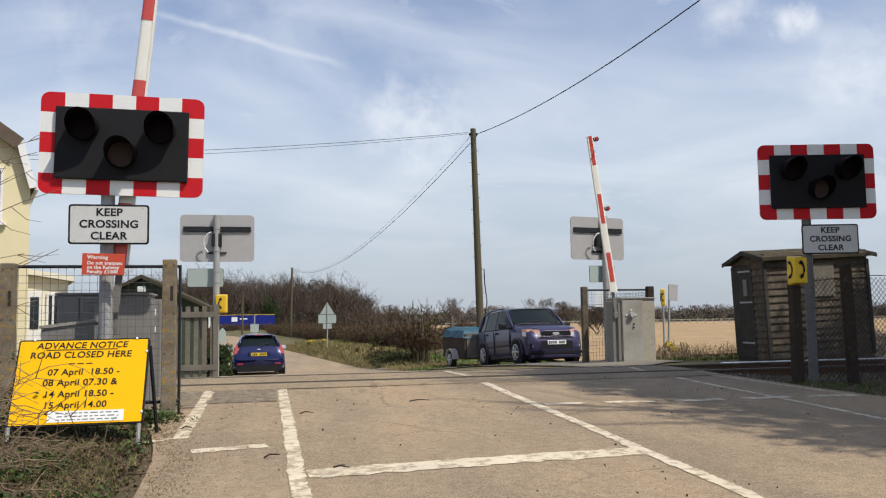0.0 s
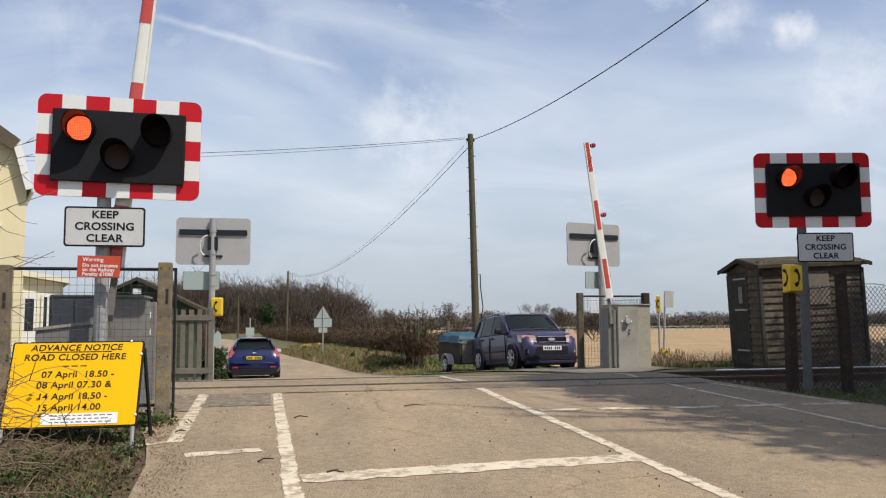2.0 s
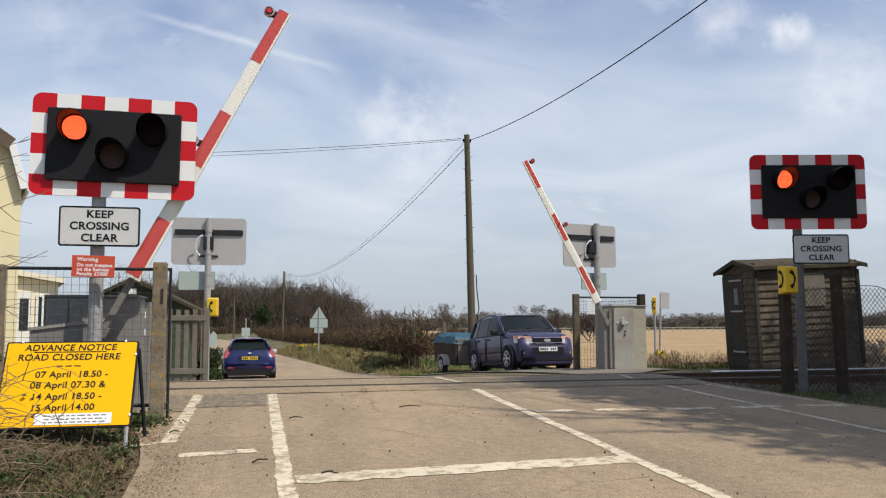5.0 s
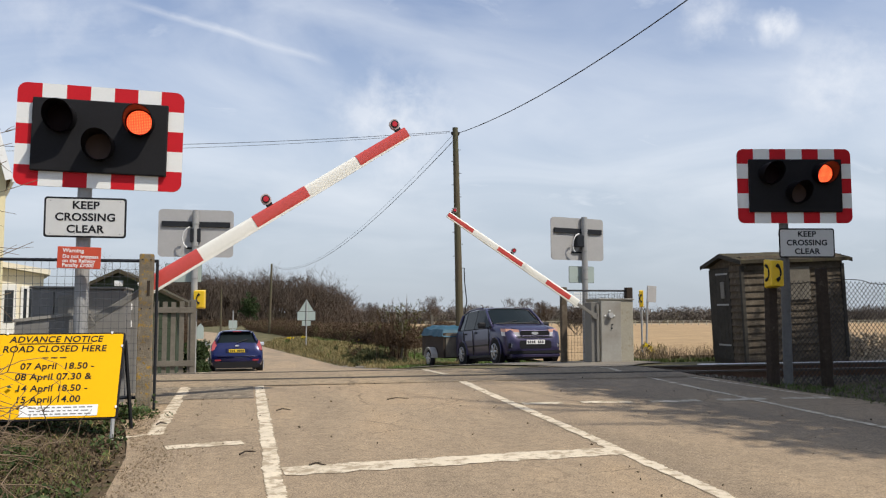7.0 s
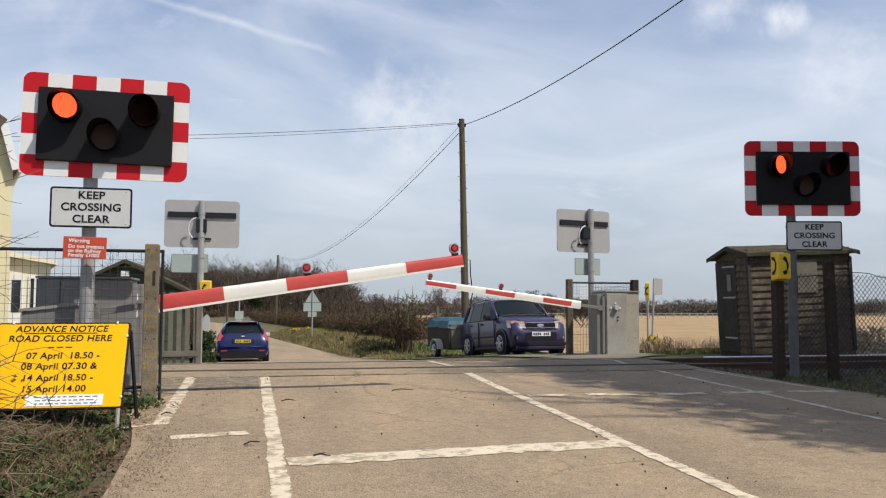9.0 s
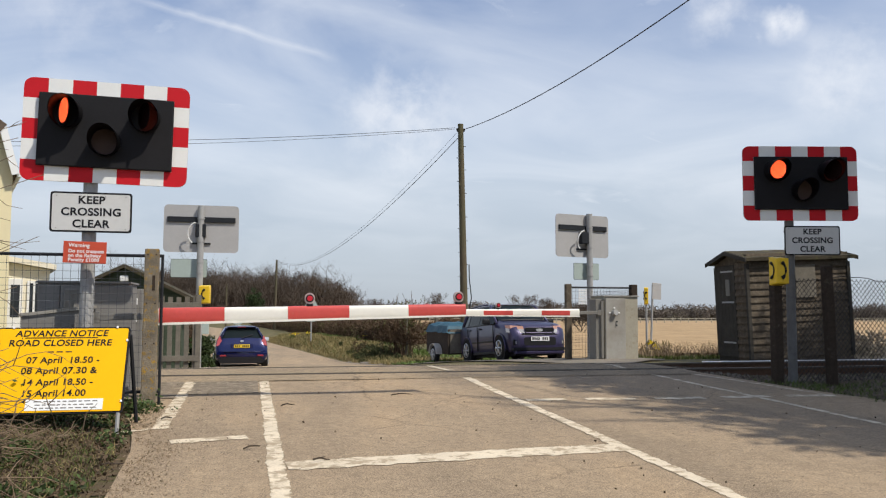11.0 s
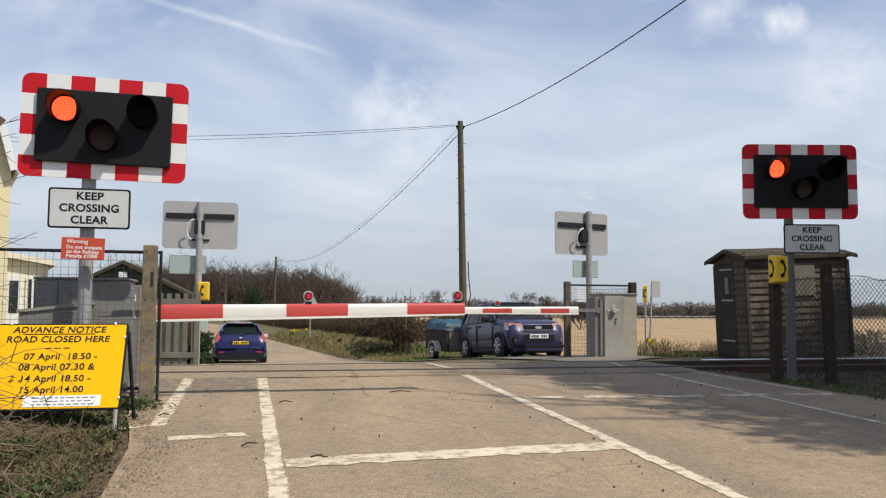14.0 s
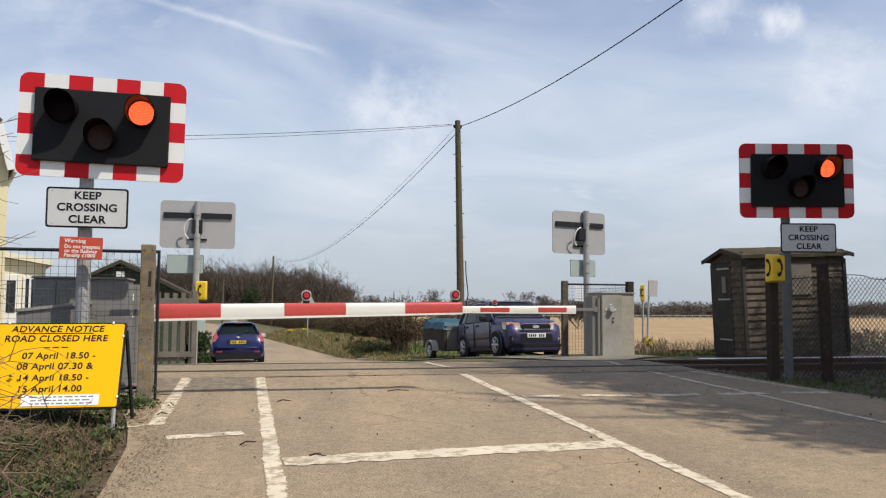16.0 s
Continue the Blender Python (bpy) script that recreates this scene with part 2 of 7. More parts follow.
STONE = material("ballast_stone", (0.135, 0.112, 0.09), 0.9, 0.3, 20, 2, 0.3, per_piece=0.5)
PALE_STONE = material("pale_chippings", (0.42, 0.345, 0.245), 0.9, 0.3, 20, 2, 0.2, per_piece=0.4)
RAIL_SIDE = material("rusty_rail", (0.12, 0.07, 0.045), 0.75, 0.3, 40, 4, 0.2)
RAIL_TOP = material("polished_rail_head", (0.13, 0.105, 0.085), 0.6, 0.15, 60, 3, 0.02, metal=0.6)
SLEEPER = material("concrete_sleeper", (0.22, 0.2, 0.17), 0.9, 0.25, 30, 3, 0.3)
RUBBER_DARK = material("flangeway_rubber", (0.07, 0.06, 0.048), 0.9, 0.3, 40, 3, 0.2)
RED = material("red_reflective_sheet", (0.56, 0.012, 0.02), 0.55, 0.08, 60, 3, 0.01)
WHITE = material("white_reflective_sheet", (0.80, 0.80, 0.77), 0.55, 0.04, 40, 3, 0.01, tint=(0.6, 0.58, 0.52), tint_at=(0.66, 0.85))
BOOM_RED = material("boom_red_paint", (0.56, 0.075, 0.062), 0.3, 0.1, 30, 4, 0.02, tint=(0.5, 0.12, 0.09), tint_at=(0.6, 0.8))
BOOM_WHITE = material("boom_white_paint", (0.8, 0.78, 0.7), 0.42, 0.05, 30, 4, 0.02)
BLACK = material("matt_black_plate", (0.0135, 0.013, 0.0145), 0.7, 0.2, 50, 4, 0.03)
HOOD = material("black_lamp_hood", (0.006, 0.0055, 0.006), 0.5, 0.2, 40, 4, 0.02)
LENS = glass("dark_red_lens", (0.010, 0.004, 0.004), 0.4, 1.2)
AMBER = glass("dark_amber_lens", (0.085, 0.058, 0.05), 0.4, 1.2)
LIT = glowing("lit_red_leds", (1.0, 0.05, 0.012), 2.1, dots=62)
BOOM_LENS = glowing("boom_lamp_glow", (0.5, 0.01, 0.025), 0.06)
LAMP_CASE = material("pale_lamp_case", (0.5, 0.4, 0.38), 0.5, 0.15, 40, 5, 0.02)
STEEL = material("galvanised_steel", (0.35, 0.347, 0.338), 0.6, 0.12, 25, 6, 0.05, metal=0.1, tint=(0.28, 0.25, 0.2), tint_at=(0.66, 0.8))
DULL_STEEL = material("dull_grey_painted_post", (0.15, 0.148, 0.142), 0.7, 0.2, 25, 6, 0.05, tint=(0.1, 0.085, 0.07), tint_at=(0.6, 0.78))
ALU = material("grey_sign_back", (0.42, 0.41, 0.4), 0.55, 0.06, 20, 3, 0.02, metal=0.2)
SIGN_GREY = material("grey_white_sign", (0.60, 0.60, 0.58), 0.5, 0.05, 20, 2, 0.01, tint=(0.5, 0.5, 0.47), tint_at=(0.6, 0.8))
INK = material("black_lettering", (0.015, 0.015, 0.017), 0.5, 0.1, 40, 4, 0)
YELLOW = material("yellow_sign_face", (0.88, 0.465, 0.002), 0.8, 0.04, 30, 2, 0.01)
PHONE_YELLOW = material("yellow_phone_box", (0.78, 0.5, 0.015), 0.4, 0.07, 30, 4, 0.02, tint=(0.55, 0.36, 0.03), tint_at=(0.62, 0.8))
WARN_RED = material("faded_red_plate", (0.56, 0.085, 0.045), 0.5, 0.08, 30, 3, 0.01)
LABEL_WHITE = material("white_label", (0.8, 0.8, 0.78), 0.5, 0.04, 30, 3, 0)
CONCRETE = material("lichened_concrete", (0.25, 0.21, 0.15), 0.92, 0.4, 70, 9, 0.6, tint=(0.42, 0.25, 0.04), tint_at=(0.55, 0.61), stain=((0.12, 0.10, 0.075), 0.75))
DARK_METAL = material("black_fence_metal", (0.02, 0.022, 0.026), 0.5, 0.2, 40, 4, 0.02)
MESH_GREY = material("mesh_wire", (0.11, 0.115, 0.12), 0.5, 0.2, 40, 4, 0, metal=0.4)
LINK_WIRE = material("rusty_link_wire", (0.05, 0.045, 0.042), 0.6, 0.3, 40, 4, 0, metal=0.4)
CABINET = material("grey_cabinet", (0.36, 0.345, 0.31), 0.6, 0.1, 20, 3, 0.04, stain=((0.2, 0.17, 0.13), 0.5))
CABINET_SIDE = material("weathered_cabinet_side", (0.37, 0.34, 0.27), 0.75, 0.15, 22, 4, 0.1, tint=(0.24, 0.19, 0.12), tint_at=(0.55, 0.75))
CABINET_DARK = material("dark_grey_cabinet", (0.20, 0.19, 0.17), 0.6, 0.12, 20, 2, 0.04)
CABINET_MID = material("mid_grey_cabinet", (0.235, 0.228, 0.215), 0.6, 0.15, 20, 2, 0.04, stain=((0.155, 0.143, 0.125), 0.5))
GATE_WOOD = material("grey_weathered_wood", (0.158, 0.140, 0.112), 0.88, 0.25, 30, 4, 0.3, per_piece=0.2)
SHED_WOOD = material("brown_shed_boards", (0.095, 0.075, 0.054), 0.88, 0.4, 14, 3, 0.4, tint=(0.155, 0.13, 0.098), tint_at=(0.52, 0.7), per_piece=0.4)
SHED_DOOR = material("dark_shed_door", (0.055, 0.05, 0.042), 0.85, 0.3, 20, 3, 0.3)
SHED_ROOF = material("mossy_felt_roof", (0.06, 0.05, 0.034), 0.95, 0.3, 30, 2, 0.4, tint=(0.10, 0.09, 0.04), tint_at=(0.5, 0.7))
OLD_POST = material("tarred_post", (0.045, 0.033, 0.024), 0.85, 0.35, 25, 4, 0.4, tint=(0.1, 0.08, 0.06), tint_at=(0.58, 0.72))
POLE_WOOD = material("creosoted_pole", (0.105, 0.085, 0.055), 0.88, 0.3, 20, 1.2, 0.3, stain=((0.10, 0.10, 0.055), 0.7))
CABLE = material("black_cable", (0.015, 0.015, 0.017), 0.6, 0.1, 20, 2, 0)
RENDER_CREAM = material("cream_render", (0.74, 0.65, 0.41), 0.85, 0.05, 30, 1.0, 0.08, stain=((0.64, 0.56, 0.36), 0.4))
WING_CREAM = material("pale_cream_render", (0.78, 0.72, 0.57), 0.85, 0.05, 30, 1.0, 0.08)
ROOF_TILE = material("brown_roof_tiles", (0.12, 0.088, 0.065), 0.85, 0.3, 10, 2, 0.3)
UPVC = material("white_frames", (0.78, 0.78, 0.76), 0.4, 0.03, 30, 3, 0)
PANE = glass("window_pane", (0.03, 0.035, 0.04), 0.04)
GREEN_ROOF = material("dark_green_boards", (0.06, 0.078, 0.05), 0.8, 0.25, 14, 2, 0.1)
BARK = material("bark", (0.115, 0.087, 0.06), 0.92, 0.35, 20, 3, 0.3, per_piece=0.3)
FAR_TWIG = material("distant_twigs", (0.095, 0.073, 0.056), 0.95, 0.3, 1.0, 0.08, 0, per_piece=0.4)
# paler twig colour with the haze of distance painted in
FAR_HAZE = material("haze_paled_far_twigs", (0.15, 0.125, 0.105), 0.95, 0.3, 1.0, 0.05, 0, per_piece=0.3)
HEDGE_TWIG = material("hedge_twigs", (0.095, 0.062, 0.038), 0.95, 0.3, 5, 0.5, 0, per_piece=0.5)
DITCH_LEAF = material("dark_ditch_grass", (0.05, 0.055, 0.022), 0.85, 0.3, 8, 0.8, 0, per_piece=0.5)
HEDGE_LEAF = material("hedge_leaves", (0.085, 0.085, 0.03), 0.8, 0.3, 8, 0.5, 0, per_piece=0.5)
EVERGREEN = material("evergreen_leaves", (0.035, 0.055, 0.018), 0.65, 0.3, 8, 0.8, 0, per_piece=0.5)
LAWN = material("lawn_blades", (0.12, 0.175, 0.045), 0.8, 0.3, 6, 0.5, 0, per_piece=0.4)
GRASS = material("green_grass", (0.085, 0.108, 0.03), 0.8, 0.3, 6, 0.5, 0, per_piece=0.45)
DRY_GRASS = material("dry_grass", (0.23, 0.18, 0.08), 0.9, 0.3, 6, 0.5, 0, per_piece=0.4)
IVY = material("ivy_leaves", (0.05, 0.075, 0.022), 0.6, 0.3, 15, 2, 0, per_piece=0.5)
DEAD_LEAF = material("dead_leaves", (0.10, 0.07, 0.043), 0.9, 0.3, 15, 2, 0, per_piece=0.5)
BRAMBLE = material("bramble_stems", (0.2, 0.145, 0.095), 0.85, 0.3, 30, 3, 0.1, per_piece=0.4)
DAFFODIL = material("daffodil_petals", (0.8, 0.6, 0.02), 0.6, 0.15, 20, 3, 0, per_piece=0.2)
SUV_PAINT = material("purple_blue_paint", (0.034, 0.028, 0.078), 0.4, 0.06, 60, 2, 0, metal=0.35, coat=0.5)
CAR_BLUE = material("bright_blue_paint", (0.002, 0.006, 0.068), 0.25, 0.05, 60, 2, 0, metal=0.3, coat=0.7)
CAR_GLASS = glass("car_glass", (0.010, 0.015, 0.015), 0.04, 1.3)
SCREEN_GLASS = glass("car_windscreen", (0.012, 0.017, 0.018), 0.05, 1.35)
CAR_BLACK = material("black_car_plastic", (0.015, 0.015, 0.017), 0.5, 0.1, 50, 3, 0)
TYRE = material("tyre_rubber", (0.018, 0.018, 0.018), 0.85, 0.2, 60, 4, 0.1)
ALLOY = material("alloy_wheel", (0.55, 0.55, 0.56), 0.3, 0.1, 40, 4, 0, metal=0.9)
LAMP_CLEAR = material("clear_headlamp", (0.42, 0.41, 0.41), 0.3, 0.3, 30, 14, 0.1, metal=0.1)
LAMP_AMBER = material("amber_indicator", (0.48, 0.25, 0.17), 0.2, 0.2, 30, 14, 0, coat=1.0)
LAMP_RED = material("red_tail_lamp", (0.33, 0.022, 0.03), 0.4, 0.1, 30, 8, 0)
PLATE_WHITE = material("white_number_plate", (0.75, 0.75, 0.74), 0.4, 0.03, 30, 4, 0)
PLATE_YELLOW = material("yellow_number_plate", (0.8, 0.55, 0.03), 0.4, 0.03, 30, 4, 0)
BADGE = material("silver_badge", (0.7, 0.72, 0.75), 0.25, 0.03, 30, 4, 0, metal=0.5)
TARP = material("teal_tarpaulin", (0.03, 0.088, 0.125), 0.55, 0.3, 6, 2, 0.3, tint=(0.05, 0.13, 0.17))
TRAILER_SIDE = material("brown_trailer_board", (0.05, 0.038, 0.03), 0.8, 0.3, 15, 3, 0.1, tint=(0.17, 0.14, 0.12), tint_at=(0.6, 0.75))
MUDGUARD = material("pale_mudguard", (0.4, 0.38, 0.35), 0.6, 0.1, 15, 3, 0)
LORRY_BLUE = material("blue_lorry_sheet", (0.012, 0.022, 0.19), 0.5, 0.1, 3, 0.4, 0)
LORRY_YELLOW = material("yellow_lorry_rail", (0.75, 0.5, 0.04), 0.5, 0.05, 3, 0.4, 0)
FEATHER = material("dark_feathers", (0.015, 0.018, 0.03), 0.6, 0.2, 40, 5, 0)
SIGN_BACK = material("pale_green_sign_back", (0.36, 0.42, 0.39), 0.55, 0.08, 20, 3, 0.01)


# ---- mesh helpers ----
def part(name, bm, mat, parent=None, label="", smooth=False):
    """Links a bmesh as one mesh object under a thing."""
    me = bpy.data.meshes.new(name)
    bmesh.ops.recalc_face_normals(bm, faces=bm.faces)
    bm.to_mesh(me)
    bm.free()
    me.materials.append(mat)
    if smooth:
        me.polygons.foreach_set("use_smooth", [True] * len(me.polygons))
    ob = new(name, me)
    ob.parent = parent
    return tagged(ob, label)


def raw(name, verts, faces, mat, parent=None, label="", smooth=False):
    me = bpy.data.meshes.new(name)
    me.from_pydata(verts, [], faces)
    me.materials.append(mat)
    if smooth:
        me.polygons.foreach_set("use_smooth", [True] * len(me.polygons))
    ob = new(name, me)
    ob.parent = parent
    return tagged(ob, label)


def thing(name, m, label, category, group="", kind=""):
    ob = new(name)
    ob.empty_display_size = 0.2
    ob.matrix_basis = m
    return tagged(ob, label, category, group, kind)


def box(bm, x0, x1, y0, y1, z0, z1, bevel=0.0, m=None):
    vs = [bm.verts.new((x, y, z)) for x in (x0, x1) for y in (y0, y1) for z in (z0, z1)]
    fs = [bm.faces.new([vs[i] for i in q]) for q in ((0, 1, 3, 2), (4, 6, 7, 5), (0, 4, 5, 1), (2, 3, 7, 6), (0, 2, 6, 4), (1, 5, 7, 3))]
    if bevel:
        es = {e for f in fs for e in f.edges}
        res = bmesh.ops.bevel(bm, geom=list(es), offset=bevel, segments=2, affect="EDGES", profile=0.6)
        vs = list({v for f in res["faces"] for v in f.verts} | {v for v in vs if v.is_valid})
    if m is not None:
        bmesh.ops.transform(bm, matrix=m, verts=vs)
    return vs


def frame_at(d):
    d = d.normalized()
    a = Vector((0, 0, 1)) if abs(d.z) < 0.9 else Vector((1, 0, 0))
    u = d.cross(a).normalized()
    return u, d.cross(u)


def tube(bm, pts, radii, n=8, caps=True):
    """A tapered round bar through points."""
    pts = [Vector(p) for p in pts]
    if not hasattr(radii, "__len__"):
        radii = [radii] * len(pts)
    rings = []
    for i, p in enumerate(pts):
        d = (pts[min(i + 1, len(pts) - 1)] - pts[max(i - 1, 0)])
        u, v = frame_at(d)
        rings.append([bm.verts.new(p + radii[i] * (math.cos(2 * math.pi * k / n) * u + math.sin(2 * math.pi * k / n) * v)) for k in range(n)])
    for a, b in zip(rings, rings[1:]):
        for k in range(n):
            bm.faces.new((a[k], a[(k + 1) % n], b[(k + 1) % n], b[k]))
    if caps:
        bm.faces.new(rings[0])
        bm.faces.new(rings[-1][::-1])


def prism(bm, poly, y0, y1, axis="y"):
    """A polygon in x, z pushed from y0 to y1 (or in y, z along x; or in x, y along z)."""
    def at(a, b, c):
        return {"y": (a, c, b), "x": (c, a, b), "z": (a, b, c)}[axis]
    lo = [bm.verts.new(at(a, b, y0)) for a, b in poly]
    hi = [bm.verts.new(at(a, b, y1)) for a, b in poly]
    bm.faces.new(lo)
    bm.faces.new(hi[::-1])
    for i in range(len(poly)):
        j = (i + 1) % len(poly)
        bm.faces.new((lo[i], lo[j], hi[j], hi[i]))


def rounded(w, h, r, n=5, cx=0.0, cz=0.0):
    pts = []
    for sx, sz, a0 in ((1, 1, 0), (-1, 1, 90), (-1, -1, 180), (1, -1, 270)):
        for k in range(n + 1):
            a = radians(a0 + 90 * k / n)
            pts.append((cx + sx * (w / 2 - r) + r * math.cos(a), cz + sz * (h / 2 - r) + r * math.sin(a)))
    return pts


def disc(n, r, cx=0.0, cz=0.0, squash=1.0):
    return [(cx + r * math.cos(2 * math.pi * k / n), cz + squash * r * math.sin(2 * math.pi * k / n)) for k in range(n)]


def lettering(text, size, x, z, y, mat, parent, align="CENTER", name="lettering", depth=0.001, bold=0.0, shear=0.0, width=1.0):
    """Raised letters that face -y, at x, z of the parent."""
    cu = bpy.data.curves.new(name, "FONT")
    cu.body, cu.size, cu.align_x, cu.extrude, cu.offset, cu.shear = text, size, align, depth, bold, shear
    cu.space_character = 1.05
    tmp = new("letters_tmp", cu)
    me = bpy.data.meshes.new_from_object(tmp.evaluated_get(bpy.context.evaluated_depsgraph_get()))
    bpy.data.objects.remove(tmp)
    me.transform(Matrix.Translation((x, y, z)) @ Matrix.Rotation(radians(90), 4, "X") @ Matrix.Diagonal((width, 1, 1, 1)))
    me.materials.clear()
    me.materials.append(mat)
    # one object for each word: letters whose gap is small stay together
    root = list(range(len(me.vertices)))

    def find(i):
        while root[i] != i:
            root[i] = root[root[i]]
            i = root[i]
        return i
    for e in me.edges:
        root[find(e.vertices[0])] = find(e.vertices[1])
    xs = [v.co.x for v in me.vertices]
    reach = {}
    for i, c in enumerate(xs):
        k = find(i)
        lo, hi = reach.get(k, (c, c))
        reach[k] = (min(lo, c), max(hi, c))
    word, right, n = {}, None, -1
    for k, (lo, hi) in sorted(reach.items(), key=lambda q: q[1]):
        if right is None or lo - right > 0.2 * size:
            n += 1
        right = hi if right is None else max(right, hi)
        word[k] = n
    ob = None
    for w in range(n + 1):
        index, verts, faces = {}, [], []
        for p in me.polygons:
            if word[find(p.vertices[0])] == w:
                for i in p.vertices:
                    if i not in index:
                        index[i] = len(verts)
                        verts.append(tuple(me.vertices[i].co))
                faces.append([index[i] for i in p.vertices])
        ob = raw(name, verts, faces, mat, parent)
    bpy.data.meshes.remove(me)
    return ob


# ---- the lie of the land ----
PROFILE = [(-60, -0.3), (-6, -0.15), (0, 0.0), (6, 0.18), (10.5, 0.315), (11.5, 0.345), (12.2, 0.348), (13.0, 0.328), (15.0, 0.20), (17.0, 0.065), (21.0, -0.215), (25.0, -0.48),
           (28.5, -0.72), (33.0, -0.92), (45.0, -1.0), (100.0, -1.35), (260.0, -2.7), (5000.0, -3.0)]


def rise(y):
    """The height of the road's surface."""
    for (a, p), (b, q) in zip(PROFILE, PROFILE[1:]):
        if y <= b:
            u = (y - a) / (b - a)
            return p + (q - p) * u
    return PROFILE[-1][1]


VERGE_EDGE = (-0.78, -0.78, -0.80, -0.83, -0.92)


def road_left(y):
    return np.interp(y, (-12, 4.5, 5.5, 6.5, 7.3, 8, 8.6, 13, 20, 28, 45, 64, 100, 140), VERGE_EDGE + (-1.05, -1.06, -1.5, -1.45, -1.5, -2.0, -2.9, -6.5, -14))


def road_right(y):
    return np.interp(y, (-12, 8.0, 9.0, 11, 13, 17, 20, 25, 33.5, 45, 59, 100, 140), (7.6, 7.0, 6.7, 6.45, 6.5, 6.5, 6.0, 4.9, 3.8, 2.6, 1.15, -1.5, -8))


def land(x, y):
    """The height of the ground sheet."""
    z = rise(y)
    off = max(road_left(y) - x, x - road_right(y), 0.0)
    s = min(off / 1.2, 1.0)
    h = -0.04 + s * 0.04
    if x < 0 and y < 9:
        h += s * (0.05 + 0.06 * noise.noise((x * 1.3, y * 1.3, 0)))
    if x > 6 and 9.2 < y < 14.2:
        h -= s * 0.12
    if x > 2 and 28 < y < 60:
        h += 0.5 * min(1.0, max(0.0, off - 0.15) / 1.1) * min(1.0, max(0.0, (y - 30) / 9)) * (0.85 + 0.3 * noise.noise((x * 0.4, y * 0.3, 3)))
    if x > 3.5 and 14 < y < 30:
        h += 0.11 * min(1.0, (x - 3.5) / 2.0) * float(np.interp(y, (15, 19, 21.6, 24, 28), (0.0, 0.8, 0.95, 0.65, 0.3)))
    return z + h + s * 0.03 * noise.noise((x * 0.7, y * 0.7, 5))


# ---- ground, road, track ----
def spread(lo, hi, step, far):
    a = list(np.arange(lo, hi + 1e-6, step))
    d = step
    while a[-1] < far:
        d *= 1.35
        a.append(a[-1] + d)
    d = step
    while a[0] > -far:
        d *= 1.35
        a.insert(0, a[0] - d)
    return a


def sheet(name, xs_at, ys, height, mat, lift=0.0, cols=24):
    """A strip of ground that follows the land; xs_at(y) gives its two edges."""
    verts, faces = [], []
    for y in ys:
        a, b = xs_at(y)
        for k in range(cols + 1):
            x = a + (b - a) * k / cols
            verts.append((x, y, height(x, y) + lift))
    for j in range(len(ys) - 1):
        for k in range(cols):
            i = j * (cols + 1) + k
            faces.append((i, i + 1, i + cols + 2, i + cols + 1))
    return raw(name, verts, faces, mat, smooth=True)


def ground_sheet():
    xs, ys = spread(-14, 16, 0.5, 4000), spread(-8, 62, 0.5, 4000)
    verts = [(x, y, land(x, y)) for y in ys for x in xs]
    n = len(xs)
    faces = [(j * n + i, j * n + i + 1, (j + 1) * n + i + 1, (j + 1) * n + i) for j in range(len(ys) - 1) for i in range(n - 1)]
    tagged(raw("ground", verts, faces, MEADOW, smooth=True), "rough grassy ground with bare soil, reaching the horizon", "ground", kind="structure")


ground_sheet()
YS = [y for y in np.arange(-12, 60, 0.5)] + [60 + 4 * k for k in range(21)]
road = sheet("road", lambda y: (float(road_left(y)), float(road_right(y))), YS, lambda x, y: rise(y) + 0.006 * noise.noise((x * 0.9, y * 0.9, 1)), ASPHALT, 0.0, 20)
tagged(road, "worn sun-bleached asphalt country road with patches", "road", kind="structure")
verge = sheet("verge_left", lambda y: (-7.0, float(road_left(y)) + 0.04 + 0.3 * noise.noise((0, y * 1.3, 9)) + 0.2 * noise.noise((0, y * 4.1, 2)) + 0.12 * noise.noise((0, y * 13.0, 5))), [y for y in np.arange(-6, 9.6, 0.03)], land, SOIL, 0.015, 24)
tagged(verge, "brown soil verge with leaf litter", "verge", kind="structure")
verge_r = sheet("verge_right", lambda y: (float(road_right(y)) - 0.1 + 0.1 * noise.noise((4, y * 2.1, 9)), 16.0), [y for y in np.arange(-6, 10.8, 0.3)], land, SOIL, 0.012, 24)
tagged(verge_r, "brown soil verge with thin grass", "verge", kind="structure")
apron = sheet("apron", lambda y: (float(road_right(y)) - 0.3, float(np.interp(y, (14.2, 17, 24, 30, 34), (7.0, 9.2, 9.4, 9.0, 8.6)))), [y for y in np.arange(14.2, 34, 0.5)],
              lambda x, y: land(x, y) + 0.02, GRAVEL, 0.012, 16)
tagged(apron, "dusty gravel apron beside the crossing", "apron", kind="structure")
path = sheet("footway", lambda y: (-1.42, -0.76), [y for y in np.arange(9.3, 18.5, 0.4)], lambda x, y: rise(y), PATHWAY, 0.006, 6)
tagged(path, "grey stony footway strip beside the carriageway", "footway", kind="structure")
pathB = sheet("footway_strip", lambda y: (-0.66, 0.12), [y for y in np.arange(9.6, 18.5, 0.4)], lambda x, y: rise(y), PATHWAY, 0.007, 6)
tagged(pathB, "grey stony footway strip beside the carriageway", "footway", kind="structure")
field = sheet("field", lambda y: (float(np.interp(y, (19, 24, 40, 250), (11.4, 11.2, 11.5, 14))), 60 + y * 1.6), [19 + 2 * k for k in range(20)] + [60 + 12 * k for k in range(17)], land, STUBBLE, 0.14, 30)
tagged(field, "flat tan stubble field", "field", kind="structure")


